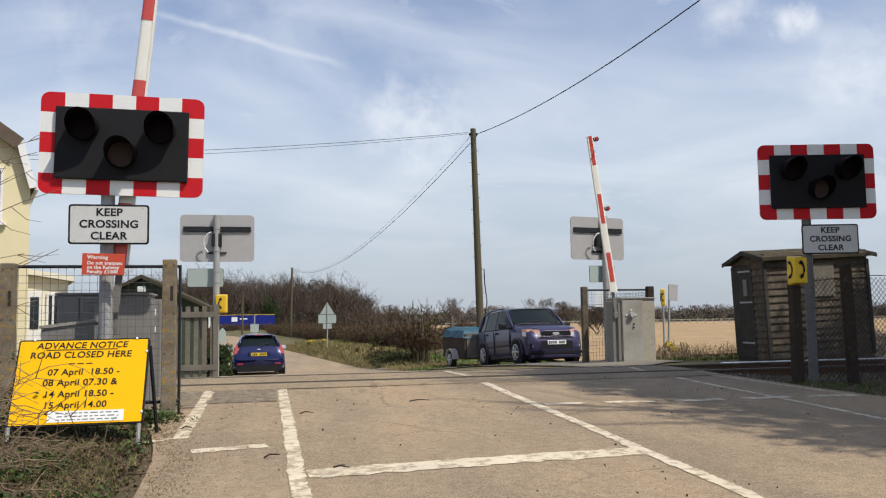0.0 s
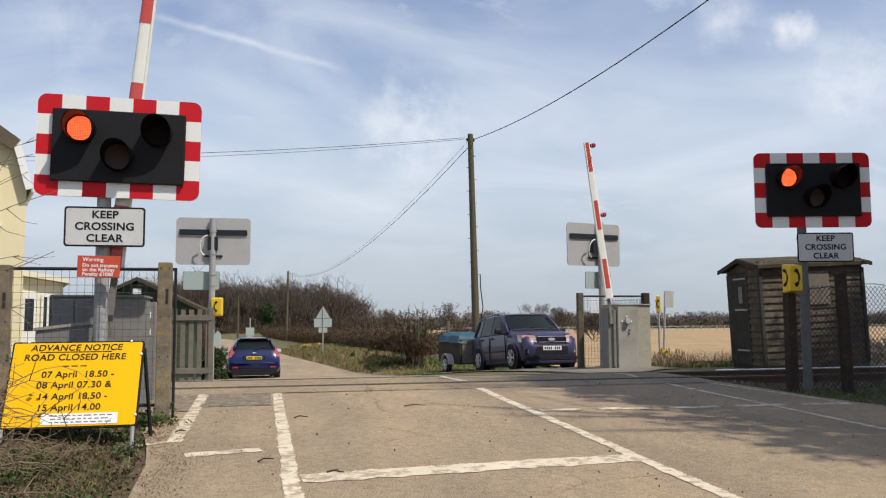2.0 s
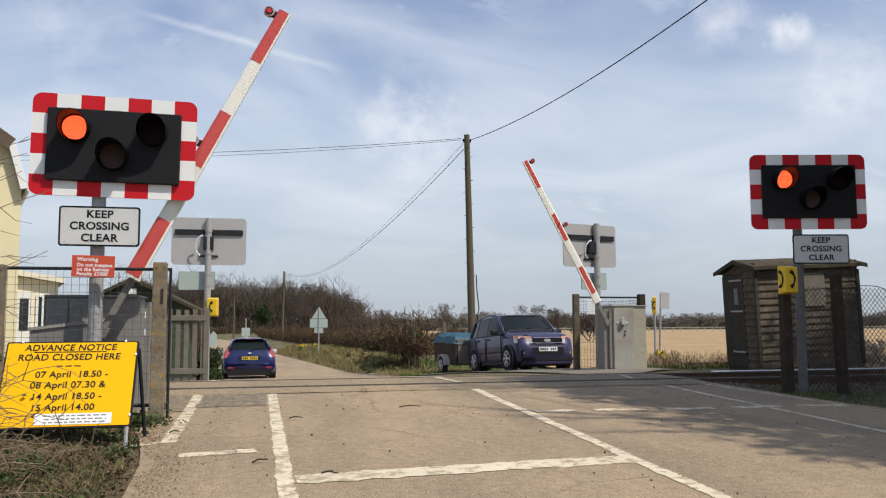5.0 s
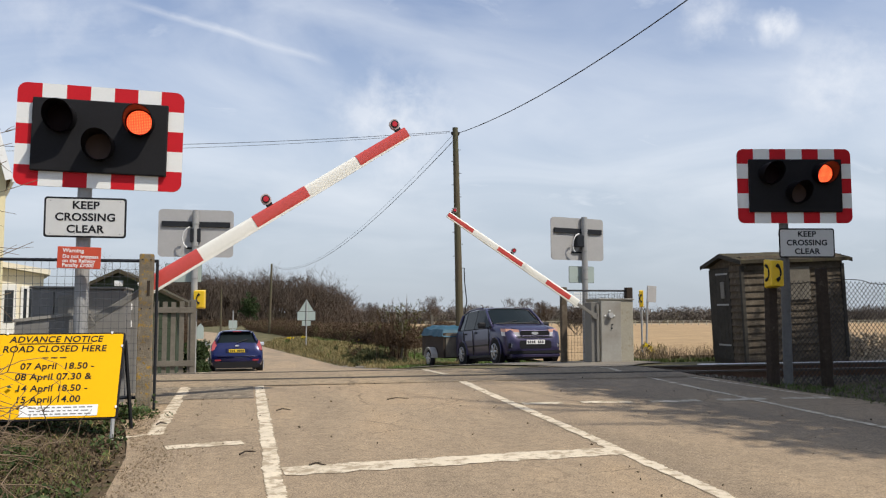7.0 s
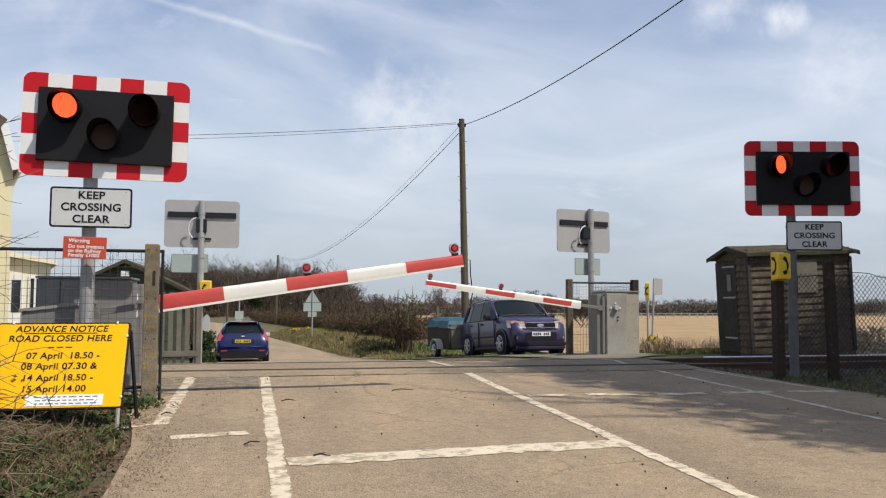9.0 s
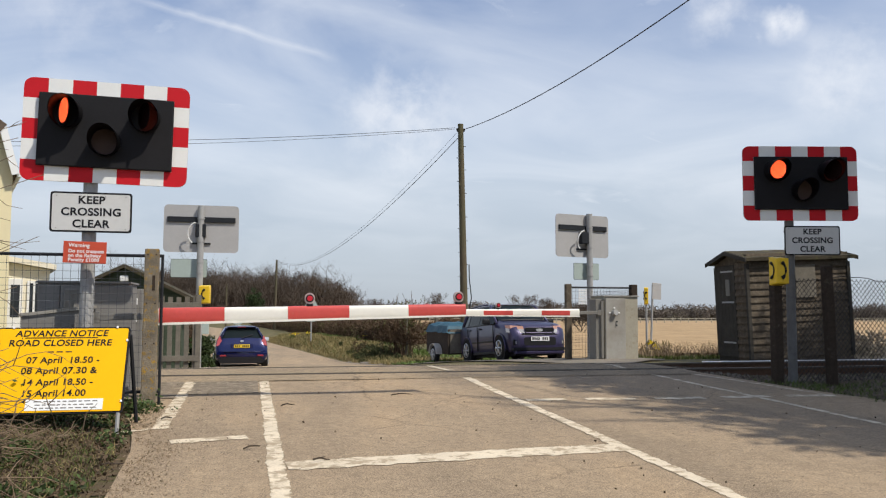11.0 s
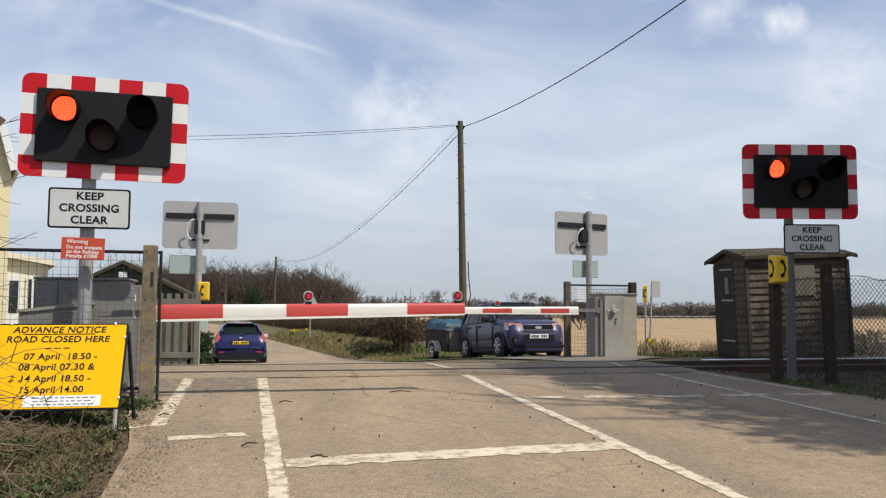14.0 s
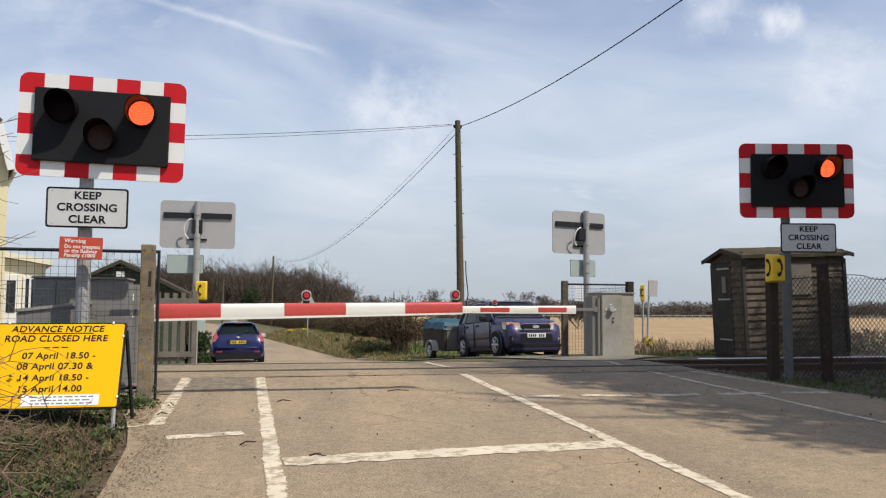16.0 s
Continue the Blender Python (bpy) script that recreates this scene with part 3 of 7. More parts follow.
def stripe(name, pts, width, lift=0.0045, jag=0.013):
    """A worn line of road paint through points x, y."""
    rng = random.Random(name + str(pts[0]))
    verts, faces = [], []
    pts = [Vector(p) for p in pts]
    for a, b in zip(pts, pts[1:]):
        d = b - a
        k = max(2, int(d.length / 0.03))
        nrm = Vector((-d.y, d.x)).normalized()
        base = len(verts)
        for i in range(k + 1):
            c = a + d * i / k
            for s in (-1, 1):
                wob = jag * noise.noise((c.x * 7 + s * 7, c.y * 7, 3.0)) - 0.9 * jag * max(0.0, noise.noise((c.x * 17, c.y * 17 + s * 5, 8.0))) + rng.uniform(-0.55, 0.35) * 0.02
                q = c + nrm * s * (width / 2 + wob)
                verts.append((q.x, q.y, rise(q.y) + 0.006 * noise.noise((q.x * 0.9, q.y * 0.9, 1)) + lift))
        faces += [(base + 2 * i, base + 2 * i + 1, base + 2 * i + 3, base + 2 * i + 2) for i in range(k)]
    ob = raw("road_marking", verts, faces, PAINT)
    tagged(ob, name, "road marking", "road markings", "structure")


stripe("worn white solid line along the lane edge", [(0.2, -3), (0.2, 6), (0.2, 11.4)], 0.12)
stripe("worn white solid centre line over the crossing", [(2.85, -3), (2.85, 5), (2.85, 11.3)], 0.12)
stripe("worn white solid centre line over the crossing", [(2.85, 11.62), (2.74, 12.3), (2.8, 12.84)], 0.11, 0.013)
stripe("worn white solid edge line of the carriageway", [(5.55, 11.62), (5.68, 12.3), (5.62, 12.84)], 0.09, 0.013)
stripe("worn white solid centre line over the crossing", [(2.86, 13.6), (3.0, 16.2), (2.9, 18)], 0.12)
stripe("broad worn white stop line across one lane", [(0.27, 5.80), (1.5, 5.88), (2.86, 6.0)], 0.28, jag=0.035)
stripe("worn white solid edge line of the carriageway", [(5.85, 2), (5.7, 6.9), (5.57, 11.2)], 0.085)
stripe("worn white solid edge line of the carriageway", [(5.6, 13.4), (5.8, 16.5)], 0.1)
stripe("white line along the footway's outer edge", [(-0.72, 7.4), (-0.7, 9.2), (-0.68, 11.2)], 0.13, jag=0.02)
stripe("white line along the footway's outer edge", [(-1.0, 7.3), (-0.72, 7.45)], 0.08, jag=0.02)
stripe("short white give-way bar on the footway", [(-0.58, 6.80), (0.0, 6.92)], 0.165, jag=0.045)
stripe("white line along the footway's outer edge", [(-0.7, 13.4), (-0.75, 17.5)], 0.12)
stripe("worn white line along the crossing's rim", [(6.62, 8.42), (6.42, 9.6), (6.12, 11.3)], 0.07)
for xa, xb in ((2.95, 3.4), (3.62, 4.2), (4.43, 5.02), (5.25, 5.83), (6.03, 6.66)):
    stripe("short white dash of a broken stop line", [(xa, 8.58 - (xa - 3) * 0.05), (xb, 8.58 - (xb - 3) * 0.05)], 0.16)
for xa, xb in ((6.0, 6.4), (6.8, 7.2)):
    stripe("short white dash of a broken stop line", [(xa, 17.3), (xb, 17.3)], 0.14)
stripe("worn white line on the far stop line", [(3.1, 17.5), (5.6, 17.4)], 0.14)


def track():
    deck = sheet("crossing_deck", lambda y: (-1.45, 6.35), [10.75, 11.0, 11.2, 11.40], lambda x, y: rise(y), CROSSING, 0.008, 12)
    tagged(deck, "dark worn deck panels beside the rail", "crossing deck", kind="structure")
    deck = sheet("crossing_deck", lambda y: (-1.45, 6.35), [11.60, 12.0, 12.4, 12.85], lambda x, y: rise(y), CROSSING, 0.008, 12)
    tagged(deck, "dark worn deck panels between the rails", "crossing deck", kind="structure")
    deck = sheet("crossing_deck", lambda y: (-1.45, 6.35), [13.05, 13.3, 13.7], lambda x, y: rise(y), CROSSING, 0.008, 12)
    tagged(deck, "dark worn deck panels beside the rail", "crossing deck", kind="structure")
    for y in (11.5, 12.95):
        z = rise(y) + 0.006
        t = thing("rail", pose(0, y, z), "steel rail with a polished head and rusty sides", "rail", "rails of the single track", "structure")
        bm = bmesh.new()
        prism(bm, [(-0.035, -0.03), (0.035, -0.03), (0.035, -0.004), (0.028, 0.0), (-0.028, 0.0), (-0.035, -0.004)], -60, 80, "x")
        part("rail_head", bm, RAIL_TOP, t)
        bm = bmesh.new()
        prism(bm, [(-0.07, -0.16), (0.07, -0.16), (0.07, -0.145), (0.012, -0.12), (0.012, -0.03), (-0.012, -0.03), (-0.012, -0.12), (-0.07, -0.145)], -60, 80, "x")
        part("rail_web", bm, RAIL_SIDE, t)
        bm = bmesh.new()
        box(bm, -1.45, 6.35, 0.036, 0.085, -0.05, 0.0035)
        box(bm, -1.45, 6.35, -0.085, -0.036, -0.05, 0.0035)
        part("flangeway", bm, RUBBER_DARK, t)
    bm = bmesh.new()
    for k in range(90):
        x = 6.8 + k * 0.65
        box(bm, x, x + 0.25, 10.95, 13.5, rise(12) - 0.3, rise(12) - 0.155, 0.0)
    for k in range(60):
        x = -2.2 - k * 0.65
        box(bm, x, x + 0.25, 10.95, 13.5, rise(12) - 0.3, rise(12) - 0.155, 0.0)
    tagged(part("sleepers", bm, SLEEPER), "weathered concrete sleepers under the rails", "sleepers", kind="stuff")
    rng = np.random.RandomState(3)
    verts, faces = [], []
    tet = np.array([(0, 0, 1), (1, 0, -0.2), (-0.5, 0.87, -0.2), (-0.5, -0.87, -0.2), (0.1, 0.1, -0.8)])
    for k in range(9000):
        x = 6.55 + abs(rng.normal(0, 5.0))
        y = rng.uniform(8.0, 14.2)
        if y < 9.9 and x < 6.75 + 0.1 * (10 - y):
            continue
        if x < 6.75 and y < 11:
            continue
        s = rng.uniform(0.014, 0.032)
        a = rng.uniform(0, 6.28)
        c, d = math.cos(a), math.sin(a)
        z = land(x, y) + 0.012
        b = len(verts)
        for p in tet * rng.uniform(0.6, 1.2, (5, 3)) * s:
            verts.append((x + p[0] * c - p[1] * d, y + p[0] * d + p[1] * c, z + p[2]))
        faces += [(b, b + 1, b + 2), (b, b + 2, b + 3), (b, b + 3, b + 1), (b + 4, b + 2, b + 1), (b + 4, b + 3, b + 2), (b + 4, b + 1, b + 3)]
    tagged(raw("ballast", verts, faces, STONE), "loose grey-brown ballast stones along the track", "ballast", kind="stuff")
    # rough heap of old ballast beyond the track; paler stone stands in for sunlight
    heap = random.Random(14)
    verts, faces = [], []
    for k in range(11000):
        x, y = heap.uniform(12.6, 24), 16.6 + heap.gauss(0, 0.7)
        s = heap.uniform(0.025, 0.06)
        z = land(x, y) + 0.62 * math.exp(-((y - 16.6) / 0.75) ** 2) * min(1.0, (x - 12.3) / 1.2) * heap.random() ** 0.7
        a = heap.uniform(0, 6.28)
        c, d = math.cos(a), math.sin(a)
        b = len(verts)
        for p in tet:
            q = [p[i] * heap.uniform(0.6, 1.2) * s for i in range(3)]
            verts.append((x + q[0] * c - q[1] * d, y + q[0] * d + q[1] * c, z + q[2]))
        faces += [(b, b + 1, b + 2), (b, b + 2, b + 3), (b, b + 3, b + 1), (b + 4, b + 2, b + 1), (b + 4, b + 3, b + 2), (b + 4, b + 1, b + 3)]
    tagged(raw("ballast_heap", verts, faces, PALE_STONE), "low heap of old ballast beyond the track, sunlight put into its pale colour", "ballast", kind="stuff")
    # coping edge beyond the track; a bright gleam is put into its white colour
    bm = bmesh.new()
    box(bm, 8.2, 40, 13.75, 13.9, rise(13.9) - 0.1, rise(13.9) + 0.02, 0.01)
    tagged(part("kerb", bm, UPVC), "concrete edging beside the track, its white standing in for shining light", "kerb", kind="structure")


track()


# ---- light signals ----
def visor(bm, cx, cz, r, length, y0):
    """A lamp hood: a long cowl, cut away below."""
    n = 22
    for inner in (1.0, 0.94):
        rings = []
        for j in range(4):
            u = j / 3
            ring = []
            for k in range(n + 1):
                a = radians(-90 + 360 * k / n)
                reach = length * (0.62 + 0.38 * math.sin(a))
                ring.append(bm.verts.new((cx + r * inner * math.cos(a), y0 - reach * u, cz - 0.012 * u + r * inner * math.sin(a))))
            rings.append(ring)
        for a, b in zip(rings, rings[1:]):
            for k in range(n):
                bm.faces.new((a[k], a[k + 1], b[k + 1], b[k]))


LAMPS = ((-0.375, 0.165), (0.375, 0.165))
FLASHERS = []


def signal(x, y, yaw, top, bx, kx, post_r, roll, flashing, label, zb=3.03, zk=2.21):
    """A crossing signal: chequered board with three hooded lamps on a steel post. It faces -y before yaw."""
    g = rise(y) if x < 6.5 else land(x, y)
    t = thing("crossing_signal", pose(x, y, g, 0, 0, yaw), label, "traffic signal", "crossing signals")
    zc = zb - g
    bm = bmesh.new()
    tube(bm, [(0, 0.1, -0.1), (0, 0.1, top - g)], post_r, 16)
    part("post", bm, DULL_STEEL if flashing and x > 0 else STEEL, t, smooth=False)
    lean = pose(bx, 0, zc, 0, roll, 0)

    def place(ob):
        ob.matrix_basis = lean
        return ob
    W, H = 1.606, 1.05
    bm = bmesh.new()
    prism(bm, rounded(W, H, 0.09), 0.0, 0.02)
    place(part("board", bm, ALU, t, "grey sheet-metal back of the board"))
    bw, bh = 0.153, 0.153
    # red and white pieces round the rim
    colours = (RED, WHITE)
    nx, nz = 7, 5
    for i in range(nx):
        x0, x1 = -W / 2 + W * i / nx, -W / 2 + W * (i + 1) / nx
        for s in (1, -1):
            bm = bmesh.new()
            z0, z1 = (H / 2 - bh, H / 2) if s > 0 else (-H / 2, -H / 2 + bh)
            if i in (0, nx - 1):
                r = 0.09
                sx = -1 if i == 0 else 1
                xe = sx * W / 2
                xi = x1 if i == 0 else x0
                arc = [(xe - sx * r + sx * r * math.cos(radians(a)), s * (H / 2 - r) + s * r * math.sin(radians(a))) for a in (0, 18, 36, 54, 72, 90)]
                poly = [(xe, s * (H / 2 - 0.21))] + arc + [(xi, s * H / 2), (xi, s * (H / 2 - bh)), (sx * (W / 2 - bw), s * (H / 2 - bh)), (sx * (W / 2 - bw), s * (H / 2 - 0.21))]
                prism(bm, poly, -0.003, 0.0)
            else:
                prism(bm, [(x0, z0), (x1, z0), (x1, z1), (x0, z1)], -0.003, 0.0)
            place(part("chequer", bm, colours[i % 2], t))
    for i in range(1, nz - 1):
        z0, z1 = -H / 2 + 0.21 * i, -H / 2 + 0.21 * (i + 1)
        for s in (-1, 1):
            bm = bmesh.new()
            xa, xb = sorted((s * W / 2, s * (W / 2 - bw)))
            prism(bm, [(xa, z0), (xb, z0), (xb, z1), (xa, z1)], -0.003, 0.0)
            place(part("chequer", bm, colours[i % 2], t))
    bm = bmesh.new()
    box(bm, -W / 2 + bw, W / 2 - bw, -0.05, -0.004, -H / 2 + bh, H / 2 - bh, 0.012)
    place(part("lamp_plate", bm, BLACK, t, "matt black lamp plate"))
    for i, (lx, lz) in enumerate(LAMPS + ((0.0, -0.105),)):
        bm = bmesh.new()
        visor(bm, lx, lz, 0.146, 0.31, -0.052)
        place(part("lamp_hood", bm, HOOD, t, smooth=True))
        bm = bmesh.new()
        tube(bm, [(lx, -0.05, lz), (lx, -0.058, lz)], 0.15, 24)
        place(part("lamp_rim", bm, HOOD, t))
        if i == 2:
            bm = bmesh.new()
            prism(bm, disc(28, 0.132, lx, lz), -0.07, -0.0585)
            place(part("lamp_lens", bm, AMBER, t, "unlit brown amber lens"))
        else:
            lens = thing_lens(t, lean, lx, lz)
            if flashing:
                FLASHERS.append((lens, lean @ pose(lx, 0, lz), i))
    # sign below
    bm = bmesh.new()
    kz = zk - g
    prism(bm, rounded(0.765, 0.395, 0.03, 3, kx, kz), -0.012, 0.0)
    plate = part("sign_plate", bm, SIGN_BACK, t, "grey-white sign plate with black lettering")
    bm = bmesh.new()
    prism(bm, rounded(0.78, 0.41, 0.03, 3, kx, kz), -0.016, -0.0125)
    part("sign_border", bm, INK, plate)
    bm = bmesh.new()
    prism(bm, rounded(0.742, 0.372, 0.02, 3, kx, kz), -0.02, -0.0165)
    part("sign_face", bm, SIGN_GREY, plate)
    for w, dz in (("KEEP", 0.085), ("CROSSING", -0.036), ("CLEAR", -0.157)):
        lettering(w, 0.108, kx, kz + dz + 0.004, -0.0215, INK, plate, bold=0.003, width=1.06)
    for sx in (-0.33, -0.1, 0.13, 0.33):
        for sz in (-0.165, 0.165):
            bm = bmesh.new()
            tube(bm, [(kx + sx, -0.02, kz + sz), (kx + sx, -0.023, kz + sz)], 0.006, 6)
            part("rivet", bm, STEEL, plate)
    # fixings behind
    bm = bmesh.new()
    box(bm, bx - 0.73, bx + 0.73, 0.022, 0.06, zc + 0.14, zc + 0.26, 0.008)
    part("mounting_rail", bm, DARK_METAL, t, "black mounting rail")
    bm = bmesh.new()
    box(bm, bx - 0.2, bx + 0.2, 0.022, 0.05, zc - 0.35, zc - 0.31, 0.004)
    box(bm, bx - 0.1, bx + 0.12, 0.022, 0.16, zc - 0.2, zc + 0.1, 0.02)
    part("junction_box", bm, DARK_METAL, t, "dark junction box")
    bm = bmesh.new()
    pts = [(bx + 0.08 + 0.2 * math.sin(a) , 0.19 + 0.05 * math.cos(a), zc + 0.12 - 0.24 * (1 - math.cos(a)) / 1.0) for a in np.linspace(0.2, 2.6, 10)]
    tube(bm, pts, 0.016, 8)
    part("cable_loop", bm, LABEL_WHITE, t, "white flexible cable loop")
    for dz in (zc + 0.2, zc - 0.3, kz + 0.12, kz - 0.12):
        bm = bmesh.new()
        tube(bm, [(0, 0.1, dz), (0, 0.1, dz + 0.03)], post_r + 0.012, 16)
        part("clamp", bm, STEEL, t)
    return t


def thing_lens(parent, lean, lx, lz):
    """A lamp insert: dark lens on one side, red diodes on the other; it swivels to show either."""
    lens = raw("lamp_insert", [], [], LENS, parent, "lamp insert, dark lens and red diode face")
    bm = bmesh.new()
    prism(bm, disc(28, 0.137), 0.0, 0.006)
    me = bpy.data.meshes.new("lamp_insert")
    bmesh.ops.recalc_face_normals(bm, faces=bm.faces)
    bm.to_mesh(me)
    bm.free()
    me.materials.append(LENS)
    lens.data = me
    bm = bmesh.new()
    prism(bm, disc(28, 0.124), 0.0065, 0.011)
    part("diode_face", bm, LIT, lens, "red light-emitting diodes")
    lens.matrix_basis = lean @ pose(lx, -0.078, lz)
    return lens


signal(-1.615, 8.93, 0, 3.5, 0.155, 0.035, 0.07, 0.9, True, "chequered crossing signal with hooded lamps beside the concrete fence", zb=3.037)
signal(7.362, 10.04, -13.0, 3.5, 0.13, 0.27, 0.062, 0.0, True, "chequered crossing signal with hooded lamps on a post beside the shed", zb=3.015)
signal(-1.07, 19.0, 180, 3.5, -0.01, 0.24, 0.07, 0.0, False, "crossing signal seen from its plain grey back, on a galvanised post", zb=2.995, zk=2.115)
signal(8.165, 19.1, 194.6, 3.6, 0.15, 0.02, 0.075, 0.0, False, "crossing signal seen from its plain grey back, beside the barrier cabinet", zb=3.05, zk=2.175)


# ---- barriers ----
BOOMS = []


def barrier(x, y, zp, flip, length, label, cab, u0, lamp_gap):
    """A lifting half barrier: cabinet, arm, striped boom with two red lamps. flip: the boom points to -x."""
    g = land(x, y)
    t = thing("level_crossing_barrier", pose(x, y, g), label, "barrier", "crossing barriers")
    s = -1 if flip else 1
    cx0, cx1, cy0, cy1, ch = cab
    bm = bmesh.new()
    box(bm, cx0, cx1, cy0, cy1, -0.1, ch, 0.015)
    body = part("cabinet", bm, CABINET_SIDE if flip else CABINET_MID, t, "weathered grey machine cabinet")
    bm = bmesh.new()
    box(bm, cx0 + 0.02, cx0 + 0.5, cy0 - 0.02, cy0 - 0.001, 0.0, ch - 0.03, 0.006)
    part("cabinet_door", bm, CABINET if flip else CABINET_MID, body, "flat grey door")
    bm = bmesh.new()
    box(bm, cx0 - 0.02, cx1 + 0.02, cy0 - 0.03, cy1 + 0.02, ch, ch + 0.025, 0.008)
    part("cabinet_lid", bm, CABINET if flip else CABINET_MID, body)
    kx, kz = cx0 + 0.22, ch - 0.36
    if flip:
        bm = bmesh.new()
        tube(bm, [(kx, cy0 - 0.02, kz), (kx + 0.01, cy0 - 0.1, kz + 0.01)], [0.07, 0.062], 16)
        part("lock_boss", bm, STEEL, body, "round steel lock boss")
    for dx, dz in ((-0.11, 0), (0.11, 0.0), (0, 0.11), (0.06, -0.2), (0.05, -0.28)) if flip else ():
        bm = bmesh.new()
        tube(bm, [(kx + dx, cy0 - 0.02, kz + dz), (kx + dx, cy0 - 0.045, kz + dz)], 0.018, 8)
        part("bolt", bm, LABEL_WHITE if dz >= 0 else DARK_METAL, body)
    bm = bmesh.new()
    box(bm, cx0 - 0.2, cx0 - 0.01, cy0 + 0.03, cy0 + 0.4, 0.0, ch - 0.06, 0.012)
    box(bm, cx0 - 0.09, cx0 - 0.03, cy0 - 0.02, cy0 + 0.03, 0.05, ch - 0.1, 0.006)
    part("gearbox_cover", bm, CABINET_DARK, t, "dark grey gearbox cover")
    boom = raw("boom", [], [], BOOM_WHITE, t, "red and white striped boom with two lamps")
    h0, h1, e = 0.088, 0.066, 0.046

    def section(u, grow):
        """The boom's rounded outline at u along it: points (y, z) from the foot round the front, top and back."""
        h = h0 + (h1 - h0) * u / length
        pts = []
        for k in range(56):
            a = radians(-90 - 360 * (k + 0.5) / 56)
            c, d = math.cos(a), math.sin(a)
            q = (abs(c) ** 3.2 + abs(d) ** 3.2) ** (-1 / 3.2)
            pts.append(((e + grow) * q * c, (h * 1.03 + grow) * q * d - 0.003))
        return pts

    def shell(u0, u1, grow, keep):
        bm = bmesh.new()
        loops = [[bm.verts.new((s * u, p[0], p[1])) for p in section(u, grow)] for u in (u0, u1)]
        for k in range(56):
            j = (k + 1) % 56
            if k in keep:
                bm.faces.new((loops[0][k], loops[0][j], loops[1][j], loops[1][k]))
        if len(keep) == 56:
            for u in (u0, u1):
                bm.faces.new([bm.verts.new((s * u, p[0], p[1])) for p in section(u, grow)])
        for v in [v for v in bm.verts if not v.link_faces]:
            bm.verts.remove(v)
        return bm
    bm = shell(u0, length, 0.0, range(56))
    me = bpy.data.meshes.new("boom")
    bmesh.ops.recalc_face_normals(bm, faces=bm.faces)
    bm.to_mesh(me)
    bm.free()
    me.materials.append(BOOM_WHITE)
    me.polygons.foreach_set("use_smooth", [len(p.vertices) == 4 for p in me.polygons])
    boom.data = me
    step = 0.66
    # the red sheet leaves a white foot; on the far boom a white top as well
    top = h0 * 1.03
    zs = [(p[1] + 0.003) / top for p in section(0.0, 0.0)]
    lo, hi = (-0.80, 1.1) if not flip else (-0.62, 0.5)
    keep = [i for i in range(56) if lo < (zs[i] + zs[(i + 1) % 56]) / 2 < hi]
    k, end = 0, length
    while end > 0.7:
        a = max(end - step, u0 + 0.01)
        if k % 2 == 0:
            part("red_stripe", shell(a, end, 0.0035, keep), BOOM_RED, boom, smooth=True)
        k, end = k + 1, a if a > u0 + 0.02 else 0
    bm = bmesh.new()
    vs = []
    for u in (u0, length):
        h = h0 + (h1 - h0) * u / length
        vs.append([bm.verts.new((s * u, yy, zz * h)) for yy, zz in ((-e - 0.004, -1.1), (-e - 0.004, -0.8), (-e + 0.004, -0.8), (-e + 0.004, -1.1))])
    for i in range(4):
        bm.faces.new((vs[0][i], vs[0][(i + 1) % 4], vs[1][(i + 1) % 4], vs[1][i]))
    bm.faces.new(vs[0])
    bm.faces.new(vs[1][::-1])
    part("foot_strip", bm, BOOM_WHITE, boom)
    for u in (length - 0.075, length - lamp_gap):
        h = h0 + (h1 - h0) * u / length
        bm = bmesh.new()
        box(bm, s * u - 0.035, s * u + 0.035, -0.03, 0.03, h - 0.012, h + 0.03, 0.006)
        part("lamp_foot", bm, CAR_BLACK, boom)
        bm = bmesh.new()
        poly = [(s * u + a, b) for a, b in rounded(0.104, 0.118, 0.046, 5, 0, h + 0.082)]
        prism(bm, poly, -0.03, 0.03)
        part("boom_lamp_case", bm, LAMP_CASE, boom, "grey lamp case with a round red lens")
        for yy, d in ((-0.033, -0.012), (0.033, 0.012)):
            bm = bmesh.new()
            tube(bm, [(s * u, yy - d * 0.2, h + 0.084), (s * u, yy + d * 0.6, h + 0.084)], [0.044, 0.042], 18)
            part("lamp_bezel", bm, CAR_BLACK, boom)
            bm = bmesh.new()
            tube(bm, [(s * u, yy, h + 0.084), (s * u, yy + d, h + 0.084)], [0.034, 0.029], 18)
            part("boom_lamp_lens", bm, BOOM_LENS, boom, "red round lens")
    bm = bmesh.new()
    box(bm, s * 0.0 - 0.06, s * 0.0 + 0.06, 0.03, 0.07, -0.06, 0.06, 0.01)
    box(bm, min(-s * 0.04, s * (u0 + 0.08)), max(-s * 0.04, s * (u0 + 0.08)), 0.036, 0.07, -0.035, 0.035, 0.008)
    part("boom_bracket", bm, CABINET_DARK, boom, "dark counterweight arm")
    boom.matrix_basis = pose(0, 0, zp - g)
    BOOMS.append((boom, zp - g, s))
    return t


barrier(-1.562, 9.08, 1.144, False, 3.95, "half barrier with a striped boom and grey cabinet inside the fence", (-0.19, 0.28, 0.5, 1.15, 1.26), 0.62, 1.745)
barrier(7.64, 17.15, 1.165, True, 4.045, "half barrier with a striped boom and weathered grey cabinet", (0.12, 0.93, 0.05, 0.85, 1.42), 0.52, 1.66)


